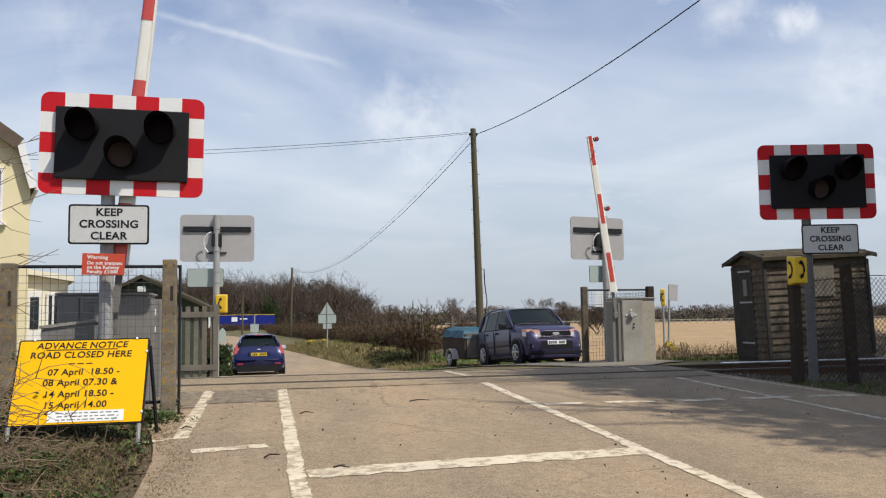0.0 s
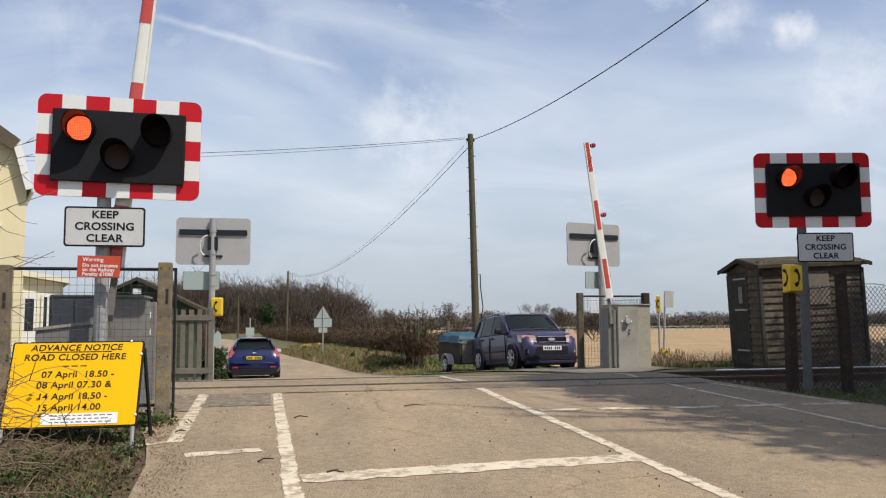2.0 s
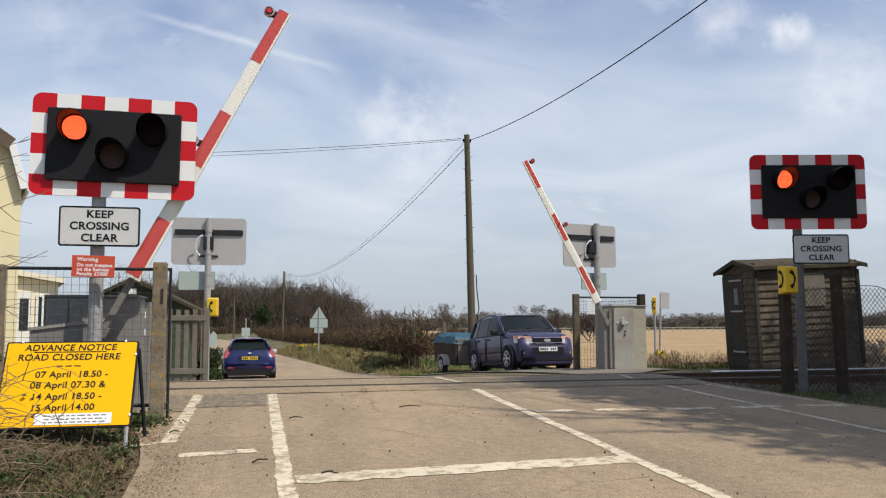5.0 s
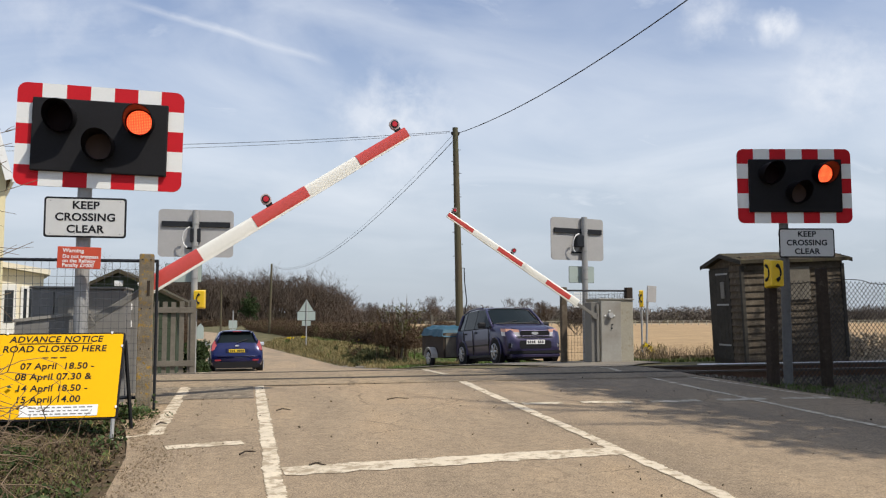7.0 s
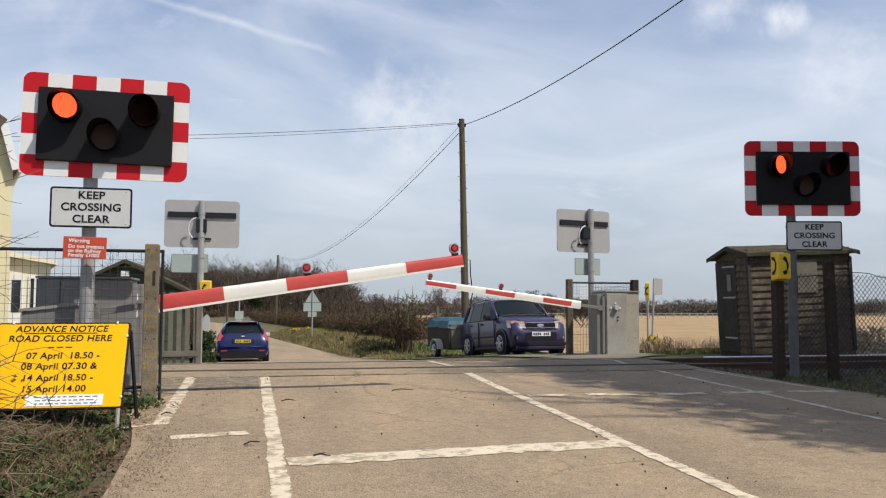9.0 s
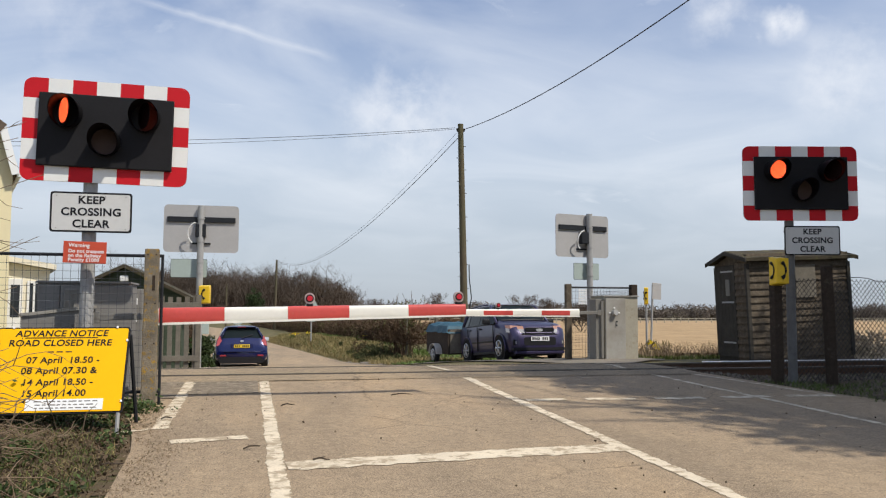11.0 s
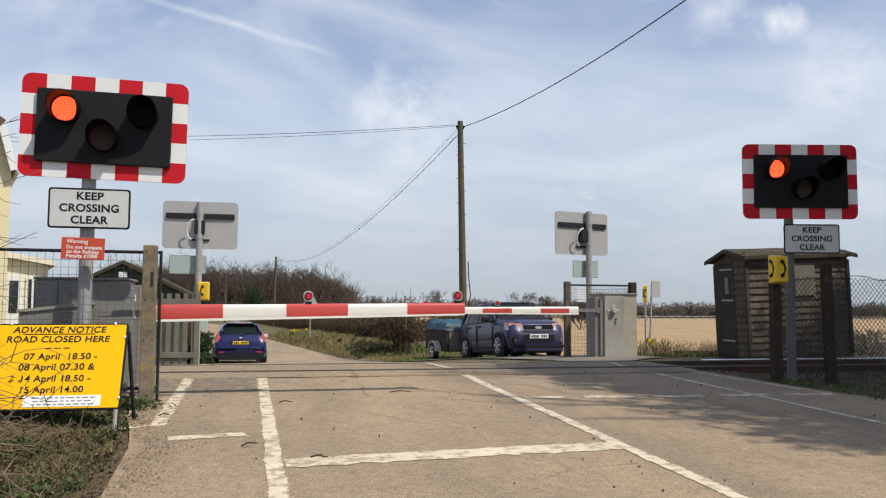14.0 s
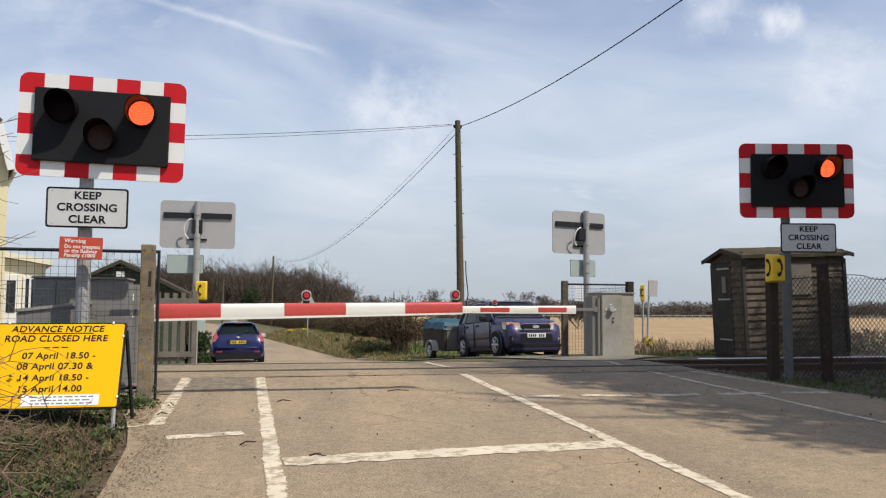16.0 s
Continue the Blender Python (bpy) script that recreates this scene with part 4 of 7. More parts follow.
def grey_box():
    g = land(-2.3, 10.6)
    t = thing("equipment_cabinet", pose(-1.95, 9.75, g), "plain grey equipment cabinet inside the fence", "cabinet", "equipment cabinets")
    bm = bmesh.new()
    box(bm, -0.3, 0.16, 0, 0.6, -0.1, 1.185, 0.015)
    part("body", bm, CABINET_MID, t)
    bm = bmesh.new()
    box(bm, -0.32, 0.18, -0.02, 0.62, 1.185, 1.21, 0.008)
    part("lid", bm, CABINET_MID, t)
    for a in (-0.285, -0.06):
        bm = bmesh.new()
        box(bm, a, a + 0.215, -0.018, -0.001, 0.04, 1.16, 0.005)
        part("door", bm, CABINET_MID, t)
    t2 = thing("equipment_cabinet", pose(-1.42, 10.3, g), "narrow grey equipment cabinet with small fittings", "cabinet", "equipment cabinets")
    bm = bmesh.new()
    box(bm, 0.0, 0.2, 0, 0.4, -0.1, 1.14, 0.012)
    part("body", bm, CABINET_MID, t2)
    for z in (0.75, 0.95):
        bm = bmesh.new()
        box(bm, 0.08, 0.14, -0.04, -0.001, z, z + 0.08, 0.01)
        part("latch", bm, LABEL_WHITE, t2)
    # low sloping cable housing before the cabinet
    g = land(-1.95, 9.4)
    t3 = thing("cable_housing", pose(-1.95, 9.3, g), "low grey cable housing with a sloping lid", "housing")
    bm = bmesh.new()
    prism(bm, [(-0.34, -0.1), (0.32, -0.1), (0.32, 0.965), (-0.34, 0.885)], 0.0, 0.3)
    part("body", bm, CABINET_MID, t3)
    bm = bmesh.new()
    prism(bm, [(-0.36, 0.885), (0.34, 0.968), (0.34, 1.0), (-0.36, 0.917)], -0.02, 0.32)
    part("lid", bm, CABINET, t3, "paler sloping lid")


grey_box()


# ---- fences, posts, signs ----
def mesh_panel(t, p0, p1, z0, z1, pitch, mat, r=0.0022, name="wire_mesh"):
    """Welded wire mesh between two points (x, y) of the thing."""
    bm = bmesh.new()
    a, b = Vector((*p0, 0)), Vector((*p1, 0))
    n = max(1, round((b - a).length / pitch))
    for i in range(n + 1):
        q = a.lerp(b, i / n)
        tube(bm, [q + Vector((0, 0, z0)), q + Vector((0, 0, z1))], r, 3, False)
    k = max(1, round((z1 - z0) / pitch))
    for i in range(k + 1):
        z = Vector((0, 0, z0 + (z1 - z0) * i / k))
        tube(bm, [a + z, b + z], r, 3, False)
    return part(name, bm, mat, t)


def concrete_post(x, y, top, label, w=0.135):
    g = land(x, y)
    t = thing("concrete_post", pose(x, y, g), label, "fence post", "concrete fence posts")
    h = top - g
    bm = bmesh.new()
    box(bm, -w / 2, w / 2, -0.06, 0.06, -0.2, h, 0.012)
    bmesh.ops.subdivide_edges(bm, edges=[e for e in bm.edges if e.calc_length() > 0.5], cuts=14)
    for v in bm.verts:
        v.co += 0.004 * Vector((noise.noise(v.co * 9), noise.noise(v.co * 9 + Vector((5, 0, 0))), 0))
        if v.co.z < h * 0.55:
            v.co.x *= 1.05
    part("shaft", bm, CONCRETE, t)
    bm = bmesh.new()
    box(bm, 0.012, 0.04, -0.064, -0.058, h - 0.42, h - 0.27, 0.0)
    part("recess", bm, OLD_POST, t, "dark recessed slot")
    for dz in (0.06, 0.55, 0.95):
        for sx in (-0.035, 0.045):
            bm = bmesh.new()
            tube(bm, [(sx, -0.062, h - dz), (sx, -0.066, h - dz)], 0.008, 6)
            part("bolt_hole", bm, OLD_POST, t)
    return t


concrete_post(-0.965, 8.78, 1.84, "lichen-spotted concrete fence post at the road's edge")
concrete_post(-2.46, 8.74, 1.80, "lichen-spotted concrete fence post in brambles")


def left_fence():
    t = thing("mesh_fence", pose(0, 8.86, 0), "black-framed wire mesh fence panel between concrete posts", "fence", "mesh fences")
    for p, q in (((-2.5, 1.775), (-0.87, 1.775)), ((-2.5, 0.4), (-0.87, 0.4))):
        bm = bmesh.new()
        tube(bm, [(p[0], 0, p[1]), (q[0], 0, q[1])], 0.016, 8)
        part("rail", bm, DARK_METAL, t)
    for x in (-0.872, -2.5, -3.9):
        bm = bmesh.new()
        tube(bm, [(x, 0, 0.2), (x, 0, 1.79)], 0.015, 8)
        part("upright", bm, DARK_METAL, t)
    mesh_panel(t, (-2.48, 0), (-0.86, 0), 0.42, 1.76, 0.075, MESH_GREY)
    mesh_panel(t, (-3.9, 0), (-2.52, 0), 0.42, 1.76, 0.075, MESH_GREY, name="wire_mesh")


left_fence()


def far_fence():
    t = thing("mesh_fence", pose(0, 18.4, 0), "rusty wire mesh enclosure fence with timber posts", "fence", "mesh fences")
    for x, r in ((7.37, 0.07), (9.05, 0.08)):
        bm = bmesh.new()
        box(bm, x - r, x + r, -r, r, -0.2, 1.84, 0.02)
        part("timber_post", bm, OLD_POST if x > 8 else SHED_WOOD, t)
    bm = bmesh.new()
    tube(bm, [(7.35, 0, 1.76), (9.05, 0, 1.76)], 0.022, 8)
    part("rail", bm, DARK_METAL, t)
    mesh_panel(t, (7.4, 0), (9.0, 0), 0.05, 1.74, 0.08, LINK_WIRE, 0.003)
    mesh_panel(t, (9.02, 0.02), (9.02, 2.5), 0.05, 1.7, 0.08, LINK_WIRE, 0.003)
    t2 = thing("sign_plate", pose(7.72, 18.35, 1.36), "small white chequered plate wired to the mesh", "sign")
    for a in range(4):
        for b in range(6):
            bm = bmesh.new()
            box(bm, -0.1 + a * 0.054, -0.1 + a * 0.054 + 0.04, -0.01, 0.0, b * 0.062, b * 0.062 + 0.046, 0.002)
            part("square", bm, LABEL_WHITE, t2)
    for x in (-0.1, 0.1):
        bm = bmesh.new()
        box(bm, x - 0.004, x + 0.004, -0.005, 0.004, -0.01, 0.37)
        part("batten", bm, LABEL_WHITE, t2)


far_fence()


def gate_panel():
    t = thing("picket_panel", pose(0, 17.0, 0), "grey weathered wooden picket screen", "fence panel")
    g = land(-1.5, 17)
    n = 7
    rng = random.Random(4)
    for i in range(n):
        x = -2.02 + i * 0.158
        top = 1.47
        bm = bmesh.new()
        box(bm, x, x + 0.088, -0.02, 0.02, g - 0.05, top + rng.uniform(-0.02, 0.02), 0.004)
        part("picket", bm, GATE_WOOD, t)
    for z in (0.2, 1.24):
        bm = bmesh.new()
        box(bm, -2.1, -0.95, -0.06, -0.02, z, z + 0.11, 0.006)
        part("rail", bm, GATE_WOOD, t)
    for x in (-0.97, -2.1):
        bm = bmesh.new()
        box(bm, x - 0.05, x + 0.05, -0.05, 0.05, g - 0.1, 1.5, 0.008)
        part("post", bm, GATE_WOOD, t)


gate_panel()


def phone(x, y, z, yaw, w, h, label, post_r, wood, g):
    t = thing("emergency_telephone", pose(x, y, g, 0, 0, yaw), label, "telephone", "crossing telephones")
    bm = bmesh.new()
    d = 0.165
    box(bm, -w / 2, w / 2, -d, 0, z - g, z - g + h, 0.02)
    for v in bm.verts:
        if v.co.y < -d / 2:
            v.co.z += 0.02 if v.co.z < z - g + h / 2 else -0.02
    part("case", bm, PHONE_YELLOW, t, "yellow telephone case")
    for face in ("front", "side"):
        bm = bmesh.new()
        cz = z - g + h * 0.52
        arc = []
        for k in range(9):
            a = radians(115 + 130 * k / 8)
            arc.append((0.085 + 0.11 * math.cos(a), cz + 0.115 * math.sin(a)))
        if face == "front":
            tube(bm, [((0.02 - p[0] if wood else p[0] - 0.02), -d - 0.004, p[1]) for p in arc], [0.028, 0.026] + [0.014] * 5 + [0.026, 0.028], 6)
        else:
            tube(bm, [(-w / 2 - 0.004, p[0] - 0.095, p[1]) for p in arc], [0.022, 0.02] + [0.011] * 5 + [0.02, 0.022], 6)
        part("handset_symbol", bm, INK, t, "black handset symbol")
    bm = bmesh.new()
    if wood:
        box(bm, -0.016, 0.112, 0.003, 0.125, -0.15, z - g + 0.1, 0.015)
        part("post", bm, OLD_POST, t, "dark tarred timber post")
    else:
        if post_r:
            tube(bm, [(0, 0.04, -0.1), (0, 0.04, z - g + h)], post_r, 10)
            part("post", bm, STEEL, t)
        else:
            # held to the signal post by a short bracket
            box(bm, -0.16, 0.04, 0.002, 0.05, z - g + 0.16, z - g + 0.24, 0.006)
            part("bracket", bm, DARK_METAL, t)
    return t


phone(6.975, 9.9, 1.575, 1, 0.2, 0.39, "yellow emergency telephone box on a dark timber post", 0.04, True, land(6.98, 9.9))
phone(-0.93, 18.88, 1.33, -12, 0.23, 0.41, "yellow emergency telephone box beside the far signal post", 0.0, False, rise(18.75))
phone(11.23, 22.0, 1.38, -27, 0.12, 0.5, "yellow emergency telephone box on a thin post by the field", 0.03, False, land(11.1, 22))


def small_post_sign():
    g = land(11.5, 22.3)
    t = thing("post_sign", pose(11.45, 22.2, g, 0, 3, 12), "small grey sign seen from behind on a thin leaning post", "sign")
    bm = bmesh.new()
    tube(bm, [(0, 0, -0.1), (0, 0, 2.2)], 0.03, 8)
    part("post", bm, STEEL, t)
    bm = bmesh.new()
    box(bm, -0.05, 0.28, -0.05, -0.03, 1.76, 2.24, 0.006)
    part("plate", bm, ALU, t)


small_post_sign()


def timber_post(x, y, top, lean, label):
    g = land(x, y)
    t = thing("timber_post", pose(x, y, g, 0, lean, 0), label, "fence post", "timber fence posts")
    bm = bmesh.new()
    box(bm, -0.064, 0.064, -0.056, 0.056, -0.2, top - g, 0.02)
    bmesh.ops.subdivide_edges(bm, edges=[e for e in bm.edges if e.calc_length() > 0.5], cuts=10)
    for v in bm.verts:
        v.co += 0.008 * Vector((noise.noise(v.co * 5), noise.noise(v.co * 5 + Vector((5, 0, 0))), 0))
    part("shaft", bm, OLD_POST, t)


timber_post(7.845, 9.92, 1.86, -1.6, "dark tarred timber post leaning beside the signal")


def chain_link():
    t = thing("chain_link_fence", pose(0, 0, 0), "sagging rusty chain-link fence beside the track", "fence")
    a, b = Vector((7.3, 10.32, 0)), Vector((12.5, 11.1, 0))
    z0, z1 = land(8, 10.2) - 0.02, 1.7
    d = (b - a)
    ln = d.length
    d.normalize()
    bm = bmesh.new()
    pitch = 0.085
    hh = z1 - z0
    n = int((ln + hh) / pitch)
    off = Vector((0, 0.006, 0))
    for s in (1, -1):
        for i in range(n):
            u0 = i * pitch - (hh if s > 0 else 0)
            ua, za, ub, zb = u0, z0, u0 + hh, z1
            if ua < 0:
                za, ua = z0 - ua, 0.0
            if ub > ln:
                zb, ub = zb - (ub - ln), ln
            if ub - ua < 0.05:
                continue
            if s < 0:
                ua, ub = ln - ua, ln - ub
            p, q = a + d * ua + off * s + Vector((0, 0, za)), a + d * ub + off * s + Vector((0, 0, zb))
            tube(bm, [p, q], 0.0045, 3, False)
    tagged(part("link_wire", bm, LINK_WIRE, t, "interlaced diamond wire"), "interlaced diamond wire", kind="stuff")
    bm = bmesh.new()
    pts = [a + d * ln * k / 30 + Vector((0, 0, z1 + 0.012 * math.sin(k * 2.1) - 0.04 * math.sin(k * 0.6))) for k in range(31)]
    tube(bm, pts, 0.006, 5)
    part("strand", bm, LINK_WIRE, t)
    bm = bmesh.new()
    p = a + d * 5.3
    tube(bm, [(p.x, p.y + 0.03, z0 - 0.2), (p.x, p.y + 0.03, z1 + 0.02)], 0.025, 8)
    part("upright", bm, LINK_WIRE, t)


chain_link()


def notice():
    """The yellow closure notice on an A-frame."""
    c = Vector((-1.517, 7.399, 0.736))
    g = land(c.x, c.y)
    t = thing("road_closure_notice", pose(c.x, c.y, g, 0, 0, -2.7), "yellow road closure notice in a black frame on a folding stand", "sign")
    m = pose(0, 0, c.z - g, -23.3, 0, 0) @ pose(0, 0, 0, 0, -0.3, 0)

    def put(ob):
        ob.matrix_basis = m
        return ob
    bm = bmesh.new()
    prism(bm, rounded(1.05, 0.75, 0.02, 3), 0.004, 0.03)
    put(part("backing", bm, BLACK, t, "black frame and back"))
    bm = bmesh.new()
    prism(bm, rounded(1.022, 0.722, 0.012, 3), -0.002, 0.003)
    face = put(part("face", bm, YELLOW, t, "yellow face with black lettering"))
    for text, size, x, z, al, sh in (("ADVANCE NOTICE", 0.0765, -0.015, 0.292, "CENTER", 0.14), ("ROAD CLOSED HERE", 0.0775, -0.018, 0.207, "CENTER", 0.08), ("07 April  18.50 -", 0.0765, 0.02, 0.056, "CENTER", 0.03),
                             ("08 April 07.30 &", 0.0785, 0.0, -0.036, "CENTER", 0.03), ("14 April 18.50 -", 0.0765, 0.0, -0.134, "CENTER", 0.03), ("15 April 14.00", 0.0765, -0.02, -0.228, "CENTER", 0.03)):
        lettering(text, size, x, z, -0.004, INK, face, align=al, bold=0.0012, shear=sh, width=1.06)
    bm = bmesh.new()
    box(bm, -0.3, 0.27, -0.005, -0.0025, 0.275, 0.282)
    part("rule", bm, INK, face)
    for k in range(3):
        bm = bmesh.new()
        box(bm, -0.11 + k * 0.07, -0.06 + k * 0.07, -0.0045, -0.0025, 0.149, 0.158)
        part("small_print", bm, TRAILER_SIDE, face)
    bm = bmesh.new()
    box(bm, -0.22, 0.37, -0.006, -0.0025, -0.347, -0.255)
    part("sticker", bm, LABEL_WHITE, face, "white sticker with small print")
    rng = random.Random(8)
    for z in (-0.278, -0.306, -0.333):
        x = -0.17 + rng.uniform(0, 0.05)
        while x < 0.3:
            w = rng.uniform(0.02, 0.06)
            bm = bmesh.new()
            box(bm, x, x + w, -0.0075, -0.0062, z, z + 0.009)
            part("small_print", bm, CABINET_MID, face)
            x += w + 0.016
    for x in (-0.5, 0.5):
        bm = bmesh.new()
        tube(bm, [(x, -0.16, 0.16), (x, -0.2, -0.05)], 0.016, 6)
        part("front_leg", bm, STEEL, t)
        bm = bmesh.new()
        tube(bm, [(x + 0.02, 0.17, 0.78), (x + 0.05, 0.42, -0.05)], 0.017, 6)
        part("back_leg", bm, DARK_METAL, t)
    for x, z in ((-0.4, 0.37), (0.42, 0.37), (0.51, 0.25), (0.51, -0.28)):
        bm = bmesh.new()
        box(bm, x - 0.008, x + 0.008, -0.012, 0.0, z - 0.01, z + 0.01, 0.003)
        put(part("clip", bm, LABEL_WHITE, t))


notice()


def trespass():
    t = thing("warning_plate", pose(-1.612, 8.83, 1.797, 0, 1.2, -2), "faded red trespass warning plate with white lettering on the signal post", "sign")
    bm = bmesh.new()
    box(bm, -0.204, 0.204, -0.008, 0.0, -0.108, 0.108, 0.004)
    f = part("plate", bm, WARN_RED, t)
    for text, z, s in (("Warning", 0.052, 0.054), ("Do not trespass", -0.004, 0.049), ("on the Railway", -0.048, 0.049), ("Penalty \u00a31000", -0.092, 0.049)):
        lettering(text, s, -0.155, z, -0.0095, LABEL_WHITE, f, "LEFT", bold=0.0012)


trespass()


# ---- the shed ----
def shed():
    g = 0.19
    x0, x1, y0, y1 = 9.99, 12.39, 15.0, 16.25
    t = thing("shed", pose(0, 0, 0, 0, 0, 0), "old brown weatherboarded shed with a mossy roof and plank door", "shed")
    bm = bmesh.new()
    box(bm, x0 + 0.02, x1 - 0.02, y0 + 0.02, y1 - 0.02, g - 0.15, 2.2)
    part("body", bm, SHED_DOOR, t, "dark inner walls")
    rng = random.Random(2)
    z = g - 0.122
    while z < 2.2:
        h = 0.15
        bm = bmesh.new()
        prism(bm, [(y0 - 0.024, z), (y0 - 0.024, z + 0.018), (y0 + 0.008, z + h), (y0 + 0.018, z + h), (y0 + 0.018, z)], x0 - 0.01, x1 + 0.01, "x")
        for v in bm.verts:
            v.co.z += rng.uniform(-0.006, 0.006)
            v.co.y += rng.uniform(-0.008, 0.002)
        part("weatherboard", bm, SHED_WOOD, t)
        bm = bmesh.new()
        prism(bm, [(x0 - 0.022, z), (x0 - 0.022, z + 0.018), (x0 + 0.008, z + h), (x0 + 0.018, z + h), (x0 + 0.018, z)], y0 - 0.01, y0 + 0.44, "y")
        part("weatherboard", bm, SHED_WOOD, t)
        z += h - 0.008
    for k in range(6):
        bm = bmesh.new()
        a = y0 + 0.45 + k * 0.128
        box(bm, x0 - 0.018, x0 + 0.01, a, a + 0.122, g + 0.03, 2.12, 0.004)
        part("door_plank", bm, SHED_DOOR, t)
    for z in (0.5, 1.35, 2.0):
        bm = bmesh.new()
        box(bm, x0 - 0.024, x0 - 0.019, y0 + 0.5, y0 + 0.85 + 0.1, z, z + 0.035)
        part("hinge", bm, STEEL, t)
    bm = bmesh.new()
    box(bm, x0 - 0.04, x0 - 0.02, y0 + 0.62, y0 + 0.76, 1.5, 1.85, 0.01)
    part("notice_box", bm, CABINET_DARK, t)
    bm = bmesh.new()
    ym = (y0 + y1) / 2
    prism(bm, [(y0 - 0.14, 2.205), (y0 - 0.14, 2.275), (ym, 2.455), (y1 + 0.12, 2.235), (y1 + 0.12, 2.165), (ym, 2.385)], x0 - 0.1, x1 + 0.13, "x")
    bmesh.ops.subdivide_edges(bm, edges=[e for e in bm.edges if e.calc_length() > 1.5], cuts=12)
    for v in bm.verts:
        v.co.z += 0.012 * noise.noise((v.co.x * 2.3, v.co.y * 3.0, 1))
    part("roof", bm, SHED_ROOF, t, "mossy felt roof")
    for x in (x0 - 0.125, x1 + 0.131):
        bm = bmesh.new()
        prism(bm, [(y0 - 0.15, 2.18), (y0 - 0.15, 2.26), (ym, 2.445), (y1 + 0.13, 2.22), (y1 + 0.13, 2.14), (ym, 2.36)], x, x + 0.024, "x")
        part("barge_board", bm, SHED_DOOR, t)
    bm = bmesh.new()
    prism(bm, [(y0, 2.15), (ym, 2.37), (y1, 2.15)], x0 + 0.005, x0 + 0.02, "x")
    part("gable", bm, SHED_WOOD, t)
    bm = bmesh.new()
    box(bm, x0 + 1.08, x0 + 1.56, y0 - 0.06, y0 - 0.03, 1.42, 2.1, 0.006)
    part("window_board", bm, GATE_WOOD, t, "boarded-up window")
    for x, y in ((x0 - 0.03, y0 - 0.045), (x1 - 0.03, y0 - 0.045)):
        bm = bmesh.new()
        box(bm, x - 0.025, x + 0.05, y - 0.005, y + 0.06, g, 2.15, 0.006)
        part("corner_board", bm, SHED_DOOR, t)
    # slightly racked with age
    t.matrix_basis = pose(x0, y0, g + 0.035) @ pose(0, 0, 0, 0, -2.3, 0) @ pose(-x0, -y0, -g)


shed()


# ---- vehicles ----
def car_shell(stations, wins):
    """A lofted shell, front at +x. stations: x, sill height, belt height, top height, half width, half width of the top.
    Returns bmeshes: body and, by name, the glass pieces. wins: name -> (first station, last station, rows, sides)."""
    rows = []
    for x, zl, zb, zt, w, wt in stations:
        mid = zl + (zb - zl) * 0.45
        ring = [(w * 0.90, zl), (w * 0.985, zl + 0.10), (w, mid), (w * 0.99, zl + (zb - zl) * 0.8), (w * 0.955, zb),
                (wt + (w * 0.955 - wt) * 0.12, zb + (zt - zb) * 0.86), (wt * 0.86, zt - (zt - zb) * 0.03 - 0.012), (wt * 0.45, zt - 0.002), (0, zt)]
        full = [(-a, b) for a, b in ring] + [(a, b) for a, b in ring[-2::-1]]
        rows.append([Vector((x, a, b)) for a, b in full])
    n = len(rows[0])
    pieces = {"body": bmesh.new()}
    cache = {}

    def add(key, i, k):
        bm = pieces.setdefault(key, bmesh.new())
        vs = []
        for p, q in ((i, k), (i, k + 1), (i + 1, k + 1), (i + 1, k)):
            c = (key, p, q)
            if c not in cache:
                cache[c] = bm.verts.new(rows[p][q])
            vs.append(cache[c])
        try:
            bm.faces.new(vs)
        except ValueError:
            pass
    for i in range(len(stations) - 1):
        for k in range(n - 1):
            kk = k if k < n // 2 else n - 2 - k
            key = "body"
            for name, (a, b, ra, rb, side) in wins.items():
                if a <= i < b and ra <= kk <= rb and (side == 0 or (side < 0) == (k < n // 2)):
                    key = name
            add(key, i, k)
    bm = pieces["body"]
    for i in (0, len(rows) - 1):
        try:
            bm.faces.new([cache.get(("body", i, k)) or bm.verts.new(rows[i][k]) for k in range(n)])
        except ValueError:
            pass
    return pieces


def wheel(t, x, y, r, w, side):
    """side: -1 or 1, the way its face looks in y."""
    bm = bmesh.new()
    tube(bm, [(0, -w / 2, 0), (0, -w / 2 + 0.02, 0), (0, w / 2 - 0.02, 0), (0, w / 2, 0)], [r - 0.03, r, r, r - 0.03], 26)
    wh = part("wheel", bm, TYRE, t, smooth=False)
    wh.matrix_basis = pose(x, y, r)
    yf = side * (w / 2 + 0.002)
    bm = bmesh.new()
    tube(bm, [(0, yf - side * 0.02, 0), (0, yf, 0)], [r * 0.66, r * 0.62], 22)
    part("rim", bm, CAR_BLACK, wh)
    for k in range(6):
        a = 2 * math.pi * k / 6
        bm = bmesh.new()
        c, s = math.cos(a), math.sin(a)
        tube(bm, [(0.04 * c, yf + side * 0.006, 0.04 * s), (0.6 * r * c, yf + side * 0.006, 0.6 * r * s)], [0.035, 0.028], 6)
        part("spoke", bm, ALLOY, wh)
    bm = bmesh.new()
    tube(bm, [(0, yf, 0), (0, yf + side * 0.014, 0)], [0.05, 0.045], 12)
    part("hub_cap", bm, ALLOY, wh)
    bm = bmesh.new()
    pts = [(r * 0.63 * math.cos(2 * math.pi * k / 24), yf, r * 0.63 * math.sin(2 * math.pi * k / 24)) for k in range(25)]
    tube(bm, pts, 0.014, 6)
    part("rim_lip", bm, ALLOY, wh)


